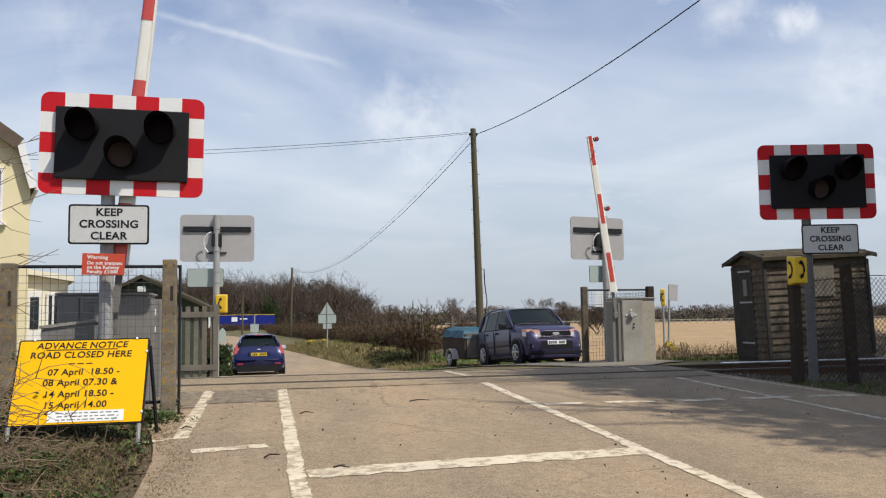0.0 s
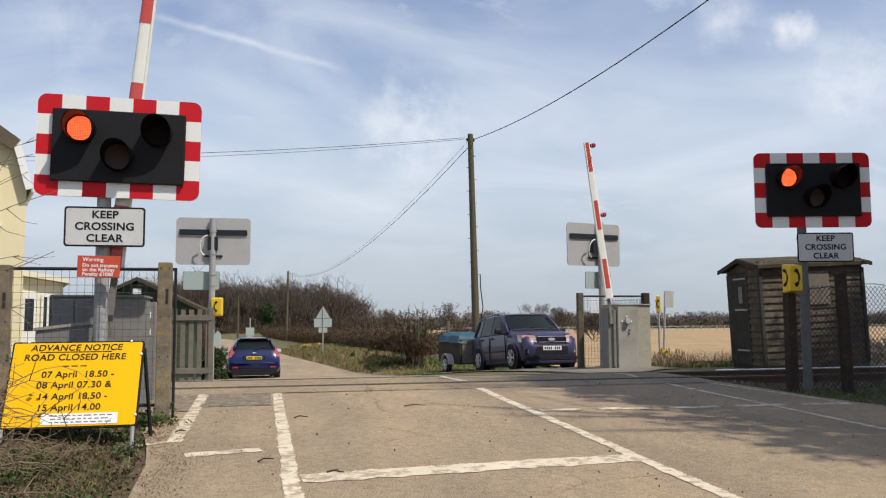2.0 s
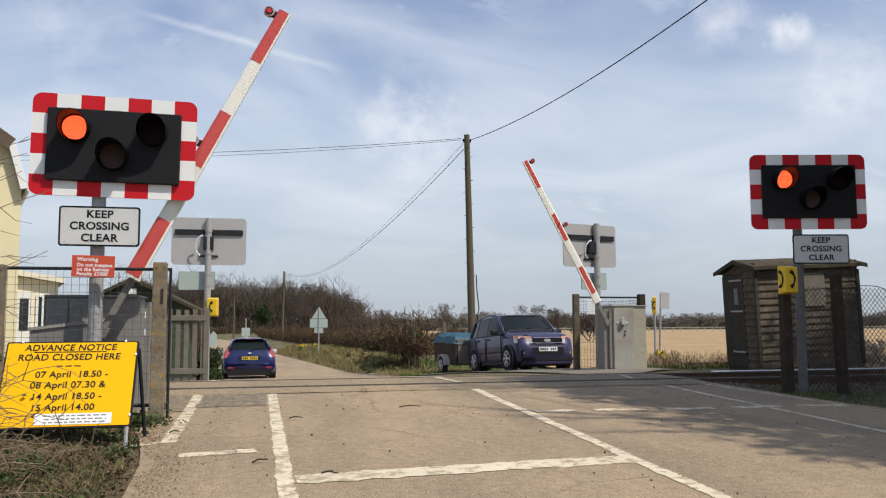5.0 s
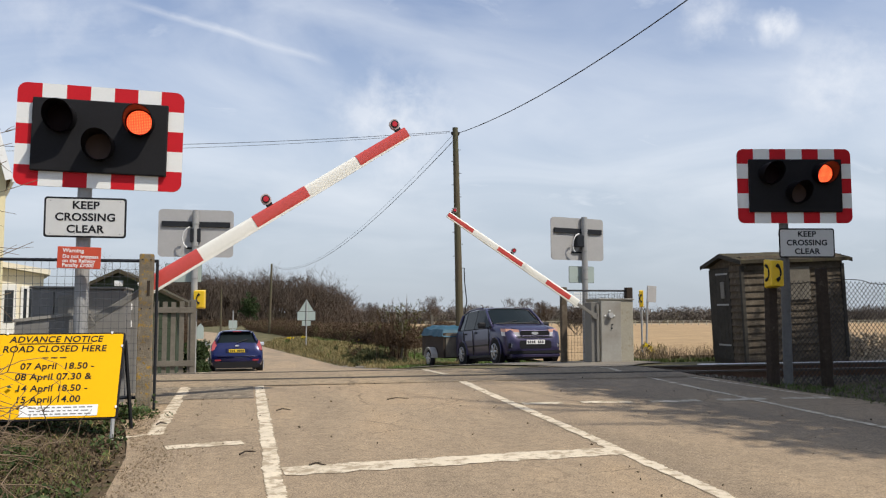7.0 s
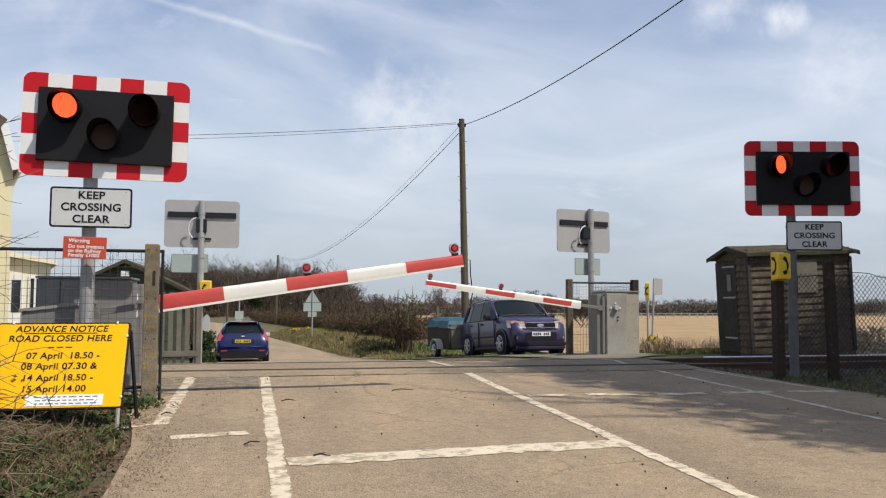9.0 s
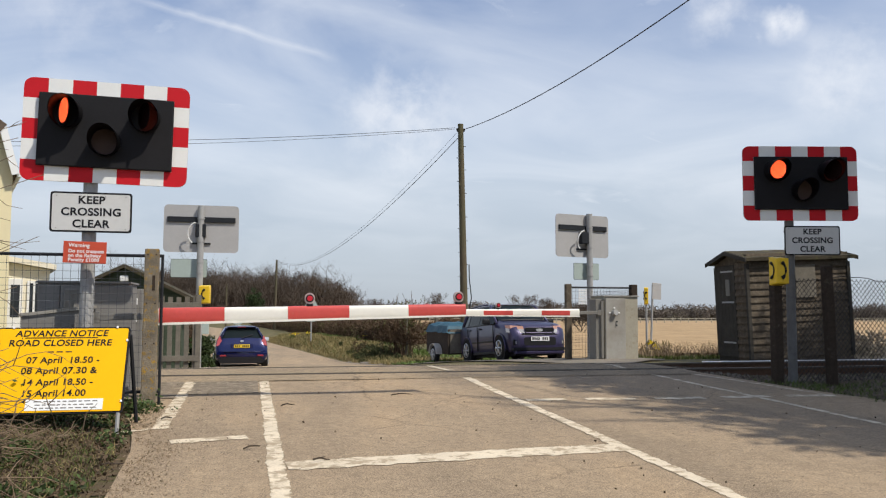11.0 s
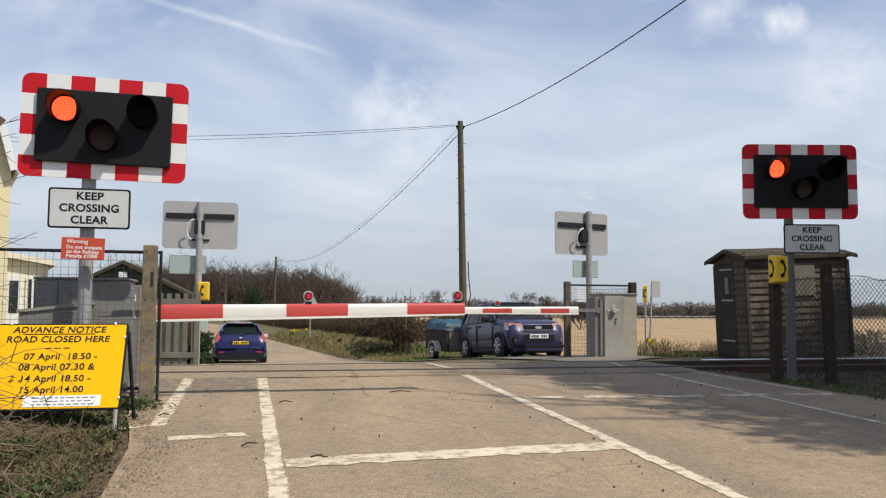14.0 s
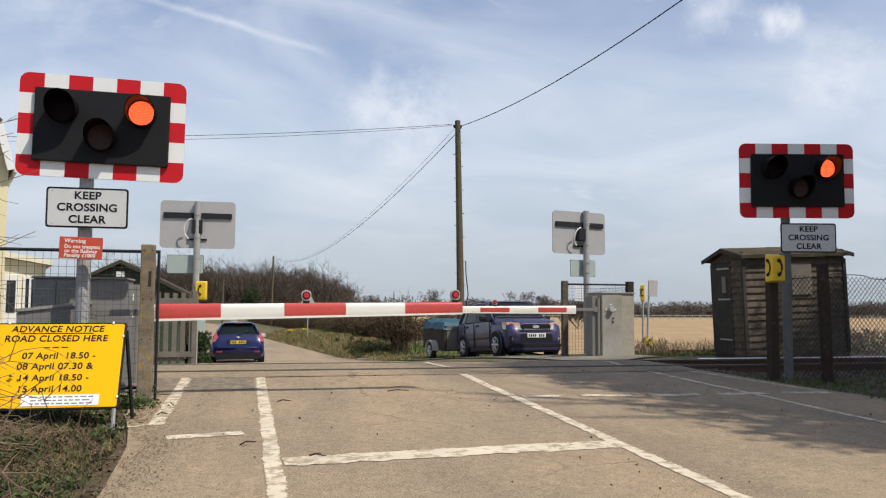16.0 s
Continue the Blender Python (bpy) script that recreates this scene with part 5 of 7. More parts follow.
def arch(t, x, y, r, side):
    bm = bmesh.new()
    tube(bm, [(x, y - side * 0.16, r * 0.97), (x, y, r * 0.97)], r + 0.05, 26)
    part("wheel_arch", bm, CAR_BLACK, t, "dark wheel arch")


def suv():
    cx, cy, yaw = 7.40, 22.96, -84.0
    t = thing("family_car", pose(cx, cy, -0.245, 0, -4.4, yaw), "purple-blue tall family car facing the crossing, towing a trailer", "car")
    S = [(2.01, 0.30, 0.52, 0.56, 0.55, 0.42), (1.96, 0.24, 0.66, 0.72, 0.72, 0.56), (1.86, 0.21, 0.80, 0.87, 0.80, 0.64), (1.66, 0.20, 0.90, 0.97, 0.84, 0.68), (1.3, 0.20, 0.95, 1.035, 0.86, 0.70),
         (0.98, 0.20, 0.98, 1.085, 0.865, 0.70), (0.90, 0.20, 0.985, 1.11, 0.865, 0.70), (0.3, 0.20, 1.0, 1.57, 0.865, 0.65), (0.1, 0.20, 1.0, 1.62, 0.865, 0.645), (-0.28, 0.20, 1.005, 1.65, 0.865, 0.64),
         (-0.36, 0.20, 1.005, 1.652, 0.865, 0.64), (-1.1, 0.20, 1.01, 1.645, 0.865, 0.63), (-1.2, 0.20, 1.015, 1.64, 0.865, 0.63), (-1.6, 0.22, 1.03, 1.55, 0.85, 0.60), (-1.75, 0.24, 1.03, 1.5, 0.84, 0.58),
         (-1.95, 0.26, 0.98, 1.06, 0.80, 0.6), (-2.0, 0.30, 0.8, 0.86, 0.76, 0.6)]
    W = {"windscreen": (6, 7, 5, 7, 0), "tailgate_window": (14, 15, 5, 7, 0)}
    for s, k in ((-1, ".l"), (1, ".r")):
        W |= {"front_quarter_glass" + k: (6, 7, 4, 4, s), "front_window" + k: (7, 9, 4, 4, s), "door_pillar" + k: (9, 10, 4, 4, s), "rear_window" + k: (10, 11, 4, 4, s), "rear_pillar" + k: (11, 12, 4, 4, s), "quarter_window" + k: (12, 13, 4, 4, s)}
    for name, bm in car_shell(S, W).items():
        part(name.split(".")[0], bm, SUV_PAINT if name == "body" else CAR_BLACK if "pillar" in name else SCREEN_GLASS if name == "windscreen" else CAR_GLASS, t, smooth=True)
    for x in (1.28, -1.21):
        for s in (-1, 1):
            arch(t, x, s * 0.868, 0.33, s)
            wheel(t, x, s * 0.795, 0.325, 0.2, s)
            bm = bmesh.new()
            tube(bm, [(x + 0.39 * math.cos(radians(a)), s * 0.868, 0.32 + 0.39 * math.sin(radians(a))) for a in range(-12, 193, 12)], 0.022, 6)
            part("arch_lip", bm, SUV_PAINT, t, smooth=True)
    for s in (-1, 1):
        # roof pillar, window seals and gutter
        for name, mat, r, pts in (("roof_pillar", SUV_PAINT, 0.036, [(0.98, s * 0.80, 1.0), (0.62, s * 0.755, 1.30), (0.32, s * 0.695, 1.535), (0.1, s * 0.66, 1.59)]),
                                  ("roof_gutter", SUV_PAINT, 0.026, [(0.1, s * 0.66, 1.59), (-0.36, s * 0.655, 1.618), (-1.1, s * 0.645, 1.61), (-1.6, s * 0.615, 1.52), (-1.76, s * 0.60, 1.45)]),
                                  ("window_seal", CAR_BLACK, 0.014, [(0.92, s * 0.832, 0.995), (0.3, s * 0.832, 1.008), (-0.36, s * 0.832, 1.012), (-1.2, s * 0.832, 1.02), (-1.6, s * 0.815, 1.035)]),
                                  ("rear_pillar_trim", SUV_PAINT, 0.045, [(-1.66, s * 0.80, 1.03), (-1.68, s * 0.70, 1.30), (-1.66, s * 0.62, 1.50)])):
            bm = bmesh.new()
            tube(bm, pts, r, 8)
            part(name, bm, mat, t, smooth=True)
        lamp = [(1.995, s * 0.42, 0.70), (1.86, s * 0.76, 0.71), (1.70, s * 0.845, 0.735)]
        top = [(1.90, s * 0.44, 0.885), (1.76, s * 0.75, 0.915), (1.60, s * 0.825, 0.93)]
        mid = [tuple(p[k] + (q[k] - p[k]) * 0.56 for k in range(3)) for p, q in zip(lamp, top)]
        for name, mat, lo, hi, label in (("headlamp", LAMP_CLEAR, lamp, mid, "clear headlamp"), ("indicator", LAMP_AMBER, mid, top, "amber indicator")):
            bm = bmesh.new()
            front = [[bm.verts.new((p[0] + 0.012, p[1] * 1.012, p[2])) for p in line] for line in (lo, hi)]
            back = [[bm.verts.new((p[0] - 0.1, p[1] * 0.93, p[2])) for p in line] for line in (lo, hi)]
            for k in range(2):
                bm.faces.new((front[0][k], front[0][k + 1], front[1][k + 1], front[1][k]))
                bm.faces.new((front[1][k], front[1][k + 1], back[1][k + 1], back[1][k]))
                bm.faces.new((back[0][k], back[0][k + 1], front[0][k + 1], front[0][k]))
            for k in (0, 2):
                bm.faces.new((front[0][k], front[1][k], back[1][k], back[0][k]))
            part(name, bm, mat, t, label)
        bm = bmesh.new()
        tube(bm, [(1.9, s * 0.66, 0.45), (1.972, s * 0.655, 0.45)], 0.05, 12)
        part("fog_lamp", bm, LAMP_CLEAR, t, "small round fog lamp")
        bm = bmesh.new()
        box(bm, 1.88, 1.968, s * 0.655 - 0.1, s * 0.655 + 0.08, 0.37, 0.53, 0.03)
        part("fog_recess", bm, CAR_BLACK, t)
        bm = bmesh.new()
        box(bm, 0.60, 0.74, s * 0.985 - 0.12, s * 0.985 + 0.1, 1.0, 1.16, 0.05)
        part("door_mirror", bm, CAR_BLACK, t)
        for x in (-0.13, -0.94):
            bm = bmesh.new()
            box(bm, x - 0.09, x + 0.09, s * 0.872 - 0.012, s * 0.872 + 0.026, 0.885, 0.92, 0.012)
            part("door_handle", bm, CAR_BLACK, t)
        bm = bmesh.new()
        box(bm, -0.80, 0.86, s * 0.868 - 0.01, s * 0.868 + 0.014, 0.50, 0.55, 0.006)
        part("side_moulding", bm, CAR_BLACK, t)
        bm = bmesh.new()
        box(bm, -0.80, 0.86, s * 0.80 - 0.03, s * 0.80 + 0.045, 0.17, 0.25, 0.015)
        part("sill", bm, CAR_BLACK, t)
        for x in (0.86, -0.32, -1.08):
            bm = bmesh.new()
            box(bm, x - 0.005, x + 0.005, s * 0.868 - 0.02, s * 0.868 + 0.004, 0.28, 0.97)
            part("shut_line", bm, CAR_BLACK, t)
        bm = bmesh.new()
        tube(bm, [(1.88, s * 0.50, 0.90), (1.5, s * 0.58, 0.985), (1.0, s * 0.64, 1.075)], 0.012, 6)
        part("bonnet_crease", bm, SUV_PAINT, t)
    bm = bmesh.new()
    tube(bm, [(0.93, -0.66, 1.1), (0.955, -0.3, 1.108), (0.96, 0, 1.11), (0.955, 0.3, 1.108), (0.93, 0.66, 1.1)], 0.02, 6)
    part("scuttle", bm, CAR_BLACK, t, "black strip under the windscreen")
    bm = bmesh.new()
    tube(bm, [(0.29, -0.63, 1.555), (0.315, -0.3, 1.572), (0.32, 0, 1.575), (0.315, 0.3, 1.572), (0.29, 0.63, 1.555)], 0.013, 6)
    part("windscreen_seal", bm, CAR_BLACK, t)
    bm = bmesh.new()
    tube(bm, [(1.89, -0.74, 0.655), (1.985, -0.5, 0.662), (2.0, 0, 0.665), (1.985, 0.5, 0.662), (1.89, 0.74, 0.655)], 0.009, 6)
    part("bumper_seam", bm, CAR_BLACK, t)
    bm = bmesh.new()
    prism(bm, rounded(0.86, 0.135, 0.06, 5, 0, 0.775), 1.86, 1.985, "x")
    part("grille", bm, CAR_BLACK, t, "black upper grille")
    bm = bmesh.new()
    tube(bm, [(1.987, p[0], p[1]) for p in rounded(0.87, 0.145, 0.064, 5, 0, 0.775)] + [(1.987, *rounded(0.87, 0.145, 0.064, 5, 0, 0.775)[0])], 0.011, 6)
    part("grille_surround", bm, SUV_PAINT, t)
    bm = bmesh.new()
    box(bm, 1.982, 1.992, -0.40, 0.40, 0.765, 0.783)
    part("grille_bar", bm, CAR_BLACK, t)
    bm = bmesh.new()
    prism(bm, disc(18, 0.1, 0, 0.775, 0.42), 1.985, 2.004, "x")
    part("badge", bm, BADGE, t, "plain silver oval badge")
    bm = bmesh.new()
    prism(bm, rounded(0.94, 0.215, 0.06, 4, 0, 0.475), 1.9, 2.014, "x")
    part("lower_grille", bm, CAR_BLACK, t, "black lower grille")
    bm = bmesh.new()
    prism(bm, rounded(1.56, 0.075, 0.03, 4, 0, 0.275), 1.86, 2.035, "x")
    part("bumper_strip", bm, CAR_BLACK, t, "black rubbing strip along the bumper")
    bm = bmesh.new()
    box(bm, 1.86, 2.02, -0.72, 0.72, 0.14, 0.235, 0.03)
    part("bumper_lip", bm, SUV_PAINT, t)
    bm = bmesh.new()
    box(bm, 2.018, 2.032, -0.27, 0.27, 0.485, 0.60, 0.006)
    pl = part("number_plate", bm, PLATE_WHITE, t, "white number plate with plain bars")
    for k in range(8):
        if k == 4:
            continue
        bm = bmesh.new()
        a = -0.235 + k * 0.06
        box(bm, 2.032, 2.035, a, a + 0.04, 0.507, 0.578)
        part("plate_bar", bm, INK, pl)
    bm = bmesh.new()
    tube(bm, [(-0.1, 0.1, 1.64), (-0.42, 0.1, 1.9)], 0.006, 5)
    part("aerial", bm, CAR_BLACK, t)
    for s in (-0.4, 0.25):
        bm = bmesh.new()
        tube(bm, [(0.93, s, 1.125), (0.80, s + 0.45, 1.2)], 0.012, 5)
        part("wiper", bm, CAR_BLACK, t)
    bm = bmesh.new()
    box(bm, -1.8, 1.95, -0.7, 0.7, 0.11, 0.3)
    part("underbody", bm, CAR_BLACK, t)


suv()


def hatchback():
    cx, cy, yaw = -0.29, 30.9, 92.5
    t = thing("hatchback", pose(cx, cy, -0.90, 0, 2.6, yaw), "bright blue hatchback seen from behind, stopped on the road", "car")
    S = [(1.95, 0.3, 0.55, 0.58, 0.6, 0.45), (1.8, 0.22, 0.75, 0.82, 0.8, 0.6), (1.0, 0.2, 0.9, 1.0, 0.855, 0.66), (0.75, 0.2, 0.92, 1.05, 0.86, 0.66), (0.0, 0.2, 0.93, 1.42, 0.86, 0.56),
         (-0.1, 0.2, 0.93, 1.44, 0.86, 0.555), (-0.8, 0.2, 0.95, 1.49, 0.86, 0.56), (-1.1, 0.2, 0.96, 1.475, 0.865, 0.55), (-1.32, 0.21, 0.965, 1.445, 0.87, 0.54), (-1.46, 0.22, 0.965, 1.41, 0.87, 0.53), (-1.80, 0.24, 0.93, 1.04, 0.87, 0.60),
         (-1.90, 0.27, 0.80, 0.90, 0.86, 0.66), (-1.955, 0.3, 0.70, 0.76, 0.85, 0.68), (-2.0, 0.32, 0.55, 0.60, 0.83, 0.68)]
    W = {"windscreen": (3, 4, 5, 7, 0), "tailgate_window": (9, 10, 4, 7, 0)}
    for s, k in ((-1, ".l"), (1, ".r")):
        W |= {"front_window" + k: (4, 5, 4, 4, s), "rear_window" + k: (5, 6, 4, 4, s)}
    for name, bm in car_shell(S, W).items():
        part(name.split(".")[0], bm, CAR_BLUE if name == "body" else SCREEN_GLASS if name == "tailgate_window" else CAR_GLASS, t, smooth=True)
    for x in (1.2, -1.29):
        for s in (-1, 1):
            arch(t, x, s * 0.863, 0.30, s)
            wheel(t, x, s * 0.80, 0.30, 0.2, s)
    for s in (-1, 1):
        bm = bmesh.new()
        poly = [(s * 0.845, 0.76), (s * 0.66, 0.83), (s * 0.64, 0.90), (s * 0.70, 1.05), (s * 0.735, 1.13), (s * 0.80, 0.97)]
        vs = []
        for d in (0.0, 0.03):
            vs.append([bm.verts.new((-1.92 - d + (b - 0.75) * 0.45, a, b)) for a, b in poly])
        bm.faces.new(vs[0])
        bm.faces.new(vs[1][::-1])
        for i in range(6):
            j = (i + 1) % 6
            bm.faces.new((vs[0][i], vs[0][j], vs[1][j], vs[1][i]))
        part("tail_lamp", bm, LAMP_RED, t, "red tail lamp")
        bm = bmesh.new()
        box(bm, -2.03, -1.97, s * 0.62 - 0.1, s * 0.62 + 0.1, 0.42, 0.47, 0.01)
        part("reflector", bm, LAMP_RED, t)
        bm = bmesh.new()
        box(bm, 0.5, 0.64, s * 0.97 - 0.1, s * 0.97 + 0.08, 0.94, 1.08, 0.035)
        part("door_mirror", bm, BADGE, t)
    bm = bmesh.new()
    prism(bm, [(-0.70, 0.19), (0.70, 0.19), (0.78, 0.30), (0.56, 0.40), (-0.56, 0.40), (-0.78, 0.30)], -2.03, -1.9, "x")
    part("rear_valance", bm, CAR_BLACK, t, "black lower bumper")
    bm = bmesh.new()
    tube(bm, [(-1.93, -0.82, 0.56), (-2.005, -0.6, 0.575), (-2.02, 0, 0.58), (-2.005, 0.6, 0.575), (-1.93, 0.82, 0.56)], 0.02, 6)
    part("bumper_crease", bm, CAR_BLUE, t, smooth=True)
    bm = bmesh.new()
    box(bm, -1.985, -1.93, -0.36, 0.36, 0.69, 0.84, 0.02)
    part("plate_recess", bm, CAR_BLUE, t)
    bm = bmesh.new()
    box(bm, -1.995, -1.98, -0.26, 0.26, 0.705, 0.815, 0.006)
    pl = part("number_plate", bm, PLATE_YELLOW, t, "yellow number plate with plain bars")
    for k in range(8):
        if k == 4:
            continue
        bm = bmesh.new()
        a = -0.235 + k * 0.06
        box(bm, -1.999, -1.996, a, a + 0.04, 0.725, 0.795)
        part("plate_bar", bm, INK, pl)
    bm = bmesh.new()
    box(bm, -1.62, -1.36, -0.50, 0.50, 1.40, 1.435, 0.014)
    part("spoiler", bm, CAR_BLUE, t)
    bm = bmesh.new()
    box(bm, -1.635, -1.622, -0.14, 0.14, 1.405, 1.425, 0.004)
    part("brake_lamp", bm, LAMP_RED, t, "high brake lamp")
    for s in (-1, 1):
        bm = bmesh.new()
        tube(bm, [(-1.50, s * 0.53, 1.385), (-1.66, s * 0.60, 1.22), (-1.82, s * 0.70, 1.0)], 0.03, 6)
        part("rear_pillar_trim", bm, CAR_BLUE, t, smooth=True)
    bm = bmesh.new()
    tube(bm, [(-1.85, 0, 1.03), (-1.74, -0.36, 1.15)], 0.014, 5)
    part("wiper", bm, CAR_BLACK, t)
    bm = bmesh.new()
    prism(bm, disc(14, 0.06, 0, 0.93, 0.45), -1.94, -1.86, "x")
    part("badge", bm, BADGE, t, "plain silver oval badge")
    bm = bmesh.new()
    box(bm, -1.7, 1.7, -0.7, 0.7, 0.17, 0.3)
    part("underbody", bm, CAR_BLACK, t)


hatchback()


def trailer():
    cx, cy = 6.5, 26.0
    t = thing("box_trailer", pose(cx, cy, land(cx, cy) + 0.02, 0, 0, 8), "small brown box trailer under a teal tarpaulin", "trailer")
    bm = bmesh.new()
    box(bm, -0.62, 0.62, -0.95, 0.95, 0.30, 1.08, 0.02)
    part("box_side", bm, TRAILER_SIDE, t)
    for x in (0.3, -0.6, 0.6):
        bm = bmesh.new()
        box(bm, x - 0.025, x + 0.025, -0.975, -0.951, 0.30, 1.08, 0.004)
        part("stake", bm, TRAILER_SIDE, t)
    bm = bmesh.new()
    box(bm, -0.54, 0.12, -0.978, -0.955, 0.34, 1.06, 0.006)
    part("front_board", bm, GATE_WOOD, t, "weathered plywood front board")
    bm = bmesh.new()
    n = 14
    vs = {}
    for i in range(n + 1):
        for j in range(n + 1):
            x, y = -0.68 + 1.36 * i / n, -1.0 + 2.0 * j / n
            e = min(i, n - i, j, n - j)
            z = 1.12 + 0.16 * min(1, e / 3) + 0.06 * noise.noise((x * 2.3, y * 2.3, 1)) - (0.17 + 0.05 * noise.noise((x * 5, y * 5, 2)) if e == 0 else 0)
            vs[i, j] = bm.verts.new((x, y, z))
    for i in range(n):
        for j in range(n):
            bm.faces.new((vs[i, j], vs[i + 1, j], vs[i + 1, j + 1], vs[i, j + 1]))
    part("tarpaulin", bm, TARP, t, "creased teal tarpaulin")
    for s in (-1, 1):
        wheel(t, s * 0.75, 0.1, 0.27, 0.15, 1)
        w = [o for o in t.children if o.name.startswith("wheel")][-1]
        w.matrix_basis = pose(s * 0.75, -0.2, 0.27, 0, 0, -90 * s)
        bm = bmesh.new()
        pts = [(-0.2 + 0.34 * math.cos(radians(a)), 0.30 + 0.32 * math.sin(radians(a))) for a in range(0, 181, 20)]
        pts += [(-0.2 + 0.31 * math.cos(radians(a)), 0.30 + 0.29 * math.sin(radians(a))) for a in range(180, -1, -20)]
        prism(bm, pts, s * 0.64, s * 0.85, "x")
        part("mudguard", bm, MUDGUARD, t, "pale mudguard")
    bm = bmesh.new()
    tube(bm, [(0, -0.95, 0.45), (0.1, -1.9, 0.42)], 0.04, 8)
    part("drawbar", bm, DARK_METAL, t)


trailer()


def lorry(sheet_mat, rail_mat, emblem_mat, bar_mat, cab_mat, label):
    t = thing("lorry", pose(0, 0, 0), label, "lorry", "passing lorries")
    bm = bmesh.new()
    box(bm, -13.6, 0, -1.25, 1.25, 1.1, 3.9, 0.04)
    part("trailer_body", bm, sheet_mat, t)
    bm = bmesh.new()
    box(bm, -13.62, 0.02, -1.27, 1.27, 3.9, 4.02, 0.02)
    part("top_rail", bm, rail_mat, t)
    bm = bmesh.new()
    box(bm, -10.6, -9.2, -1.275, -1.26, 2.3, 3.4)
    part("emblem", bm, emblem_mat, t)
    bm = bmesh.new()
    box(bm, -8.6, -6.8, -1.275, -1.26, 2.8, 3.1)
    part("emblem_bar", bm, bar_mat, t)
    bm = bmesh.new()
    box(bm, -16.2, -14.0, -1.22, 1.22, 0.6, 3.7, 0.15)
    part("cab", bm, cab_mat, t)
    bm = bmesh.new()
    box(bm, -16.25, -15.6, -1.1, 1.1, 2.2, 3.1, 0.03)
    part("cab_window", bm, CAR_GLASS, t)
    bm = bmesh.new()
    box(bm, -15.5, -0.3, -0.6, 0.6, 0.75, 1.1)
    part("chassis", bm, CAR_BLACK, t)
    for x in (-15.3, -11.9, -4.2, -2.9, -1.6):
        for s in (-1, 1):
            bm = bmesh.new()
            tube(bm, [(x, s * 0.95, 0.5), (x, s * 1.22, 0.5)], 0.5, 18)
            part("wheel", bm, TYRE, t)
    return t


LORRY = lorry(LORRY_BLUE, LORRY_YELLOW, LABEL_WHITE, LABEL_WHITE, LABEL_WHITE, "long blue curtain-sided lorry passing far off")
PALE_LORRY = lorry(LABEL_WHITE, LORRY_BLUE, LORRY_BLUE, LAMP_AMBER, CAR_BLACK, "long white lorry with blue markings passing far off")


def bird():
    k = 0.72
    t = thing("bird", pose(0, 0, 0), "small dark bird in flight with spread wings", "bird")
    bm = bmesh.new()
    tube(bm, [(-0.11, 0, 0), (-0.07, 0, 0.004), (0, 0, 0), (0.06, 0, 0.012), (0.09, 0, 0.022), (0.11, 0, 0.018), (0.128, 0, 0.014)], [0.006, 0.02, 0.032, 0.028, 0.02, 0.014, 0.003], 10)
    bm.transform(Matrix.Scale(k, 4))
    part("body", bm, FEATHER, t, smooth=True)
    bm = bmesh.new()
    prism(bm, [(-0.1, -0.012), (-0.1, 0.012), (-0.19, 0.035), (-0.17, 0.0), (-0.19, -0.035)], -0.002, 0.004, "z")
    bm.transform(Matrix.Scale(k, 4))
    part("tail", bm, FEATHER, t)
    wings = []
    for s in (-1, 1):
        bm = bmesh.new()
        prism(bm, [(0.055, 0.0), (0.06, s * 0.08), (0.02, s * 0.2), (-0.03, s * 0.21), (-0.035, s * 0.1), (-0.05, 0.0)], -0.002, 0.003, "z")
        bm.transform(Matrix.Scale(k, 4))
        w = part("wing", bm, FEATHER, t)
        w.matrix_basis = pose(0, s * 0.015, 0.012)
        wings.append((w, s))
    return t, wings


BIRD, WINGS = bird()


FLY_AT = (0.425, 0.900, 1.405)


def insect():
    t = thing("fly", pose(0, 0, 0), "tiny dark fly passing close by", "insect")
    bm = bmesh.new()
    tube(bm, [(-0.0045, 0, 0), (-0.002, 0, 0.0004), (0.002, 0, 0.0006), (0.004, 0, 0.0002), (0.0052, 0, 0)], [0.0006, 0.0017, 0.002, 0.0015, 0.0006], 8)
    part("body", bm, FEATHER, t, smooth=True)
    for s in (-1, 1):
        bm = bmesh.new()
        prism(bm, [(0.002, 0.0), (0.001, s * 0.003), (-0.003, s * 0.0055), (-0.005, s * 0.004), (-0.001, 0.0)], 0.0018, 0.002, "z")
        part("wing", bm, DITCH_LEAF, t)
    return t


FLY = insect()


# ---- house and outbuildings ----
def window(t, x0, x1, z0, z1, y, name="window"):
    bm = bmesh.new()
    box(bm, x0 + 0.05, x1 - 0.05, y - 0.012, y - 0.004, z0 + 0.05, z1 - 0.05)
    w = part(name, bm, PANE, t, "glazed window in a white frame")
    bm = bmesh.new()
    for a, b, c, d in ((x0, x1, z0, z0 + 0.06), (x0, x1, z1 - 0.06, z1), (x0, x0 + 0.06, z0 + 0.061, z1 - 0.061), (x1 - 0.06, x1, z0 + 0.061, z1 - 0.061), ((x0 + x1) / 2 - 0.025, (x0 + x1) / 2 + 0.025, z0 + 0.061, z1 - 0.061)):
        box(bm, a, b, y - 0.05, y - 0.013, c, d, 0.006)
    part("frame", bm, UPVC, w)
    bm = bmesh.new()
    box(bm, x0 - 0.08, x1 + 0.08, y - 0.12, y - 0.001, z0 - 0.06, z0 - 0.002, 0.008)
    part("sill", bm, UPVC, w)


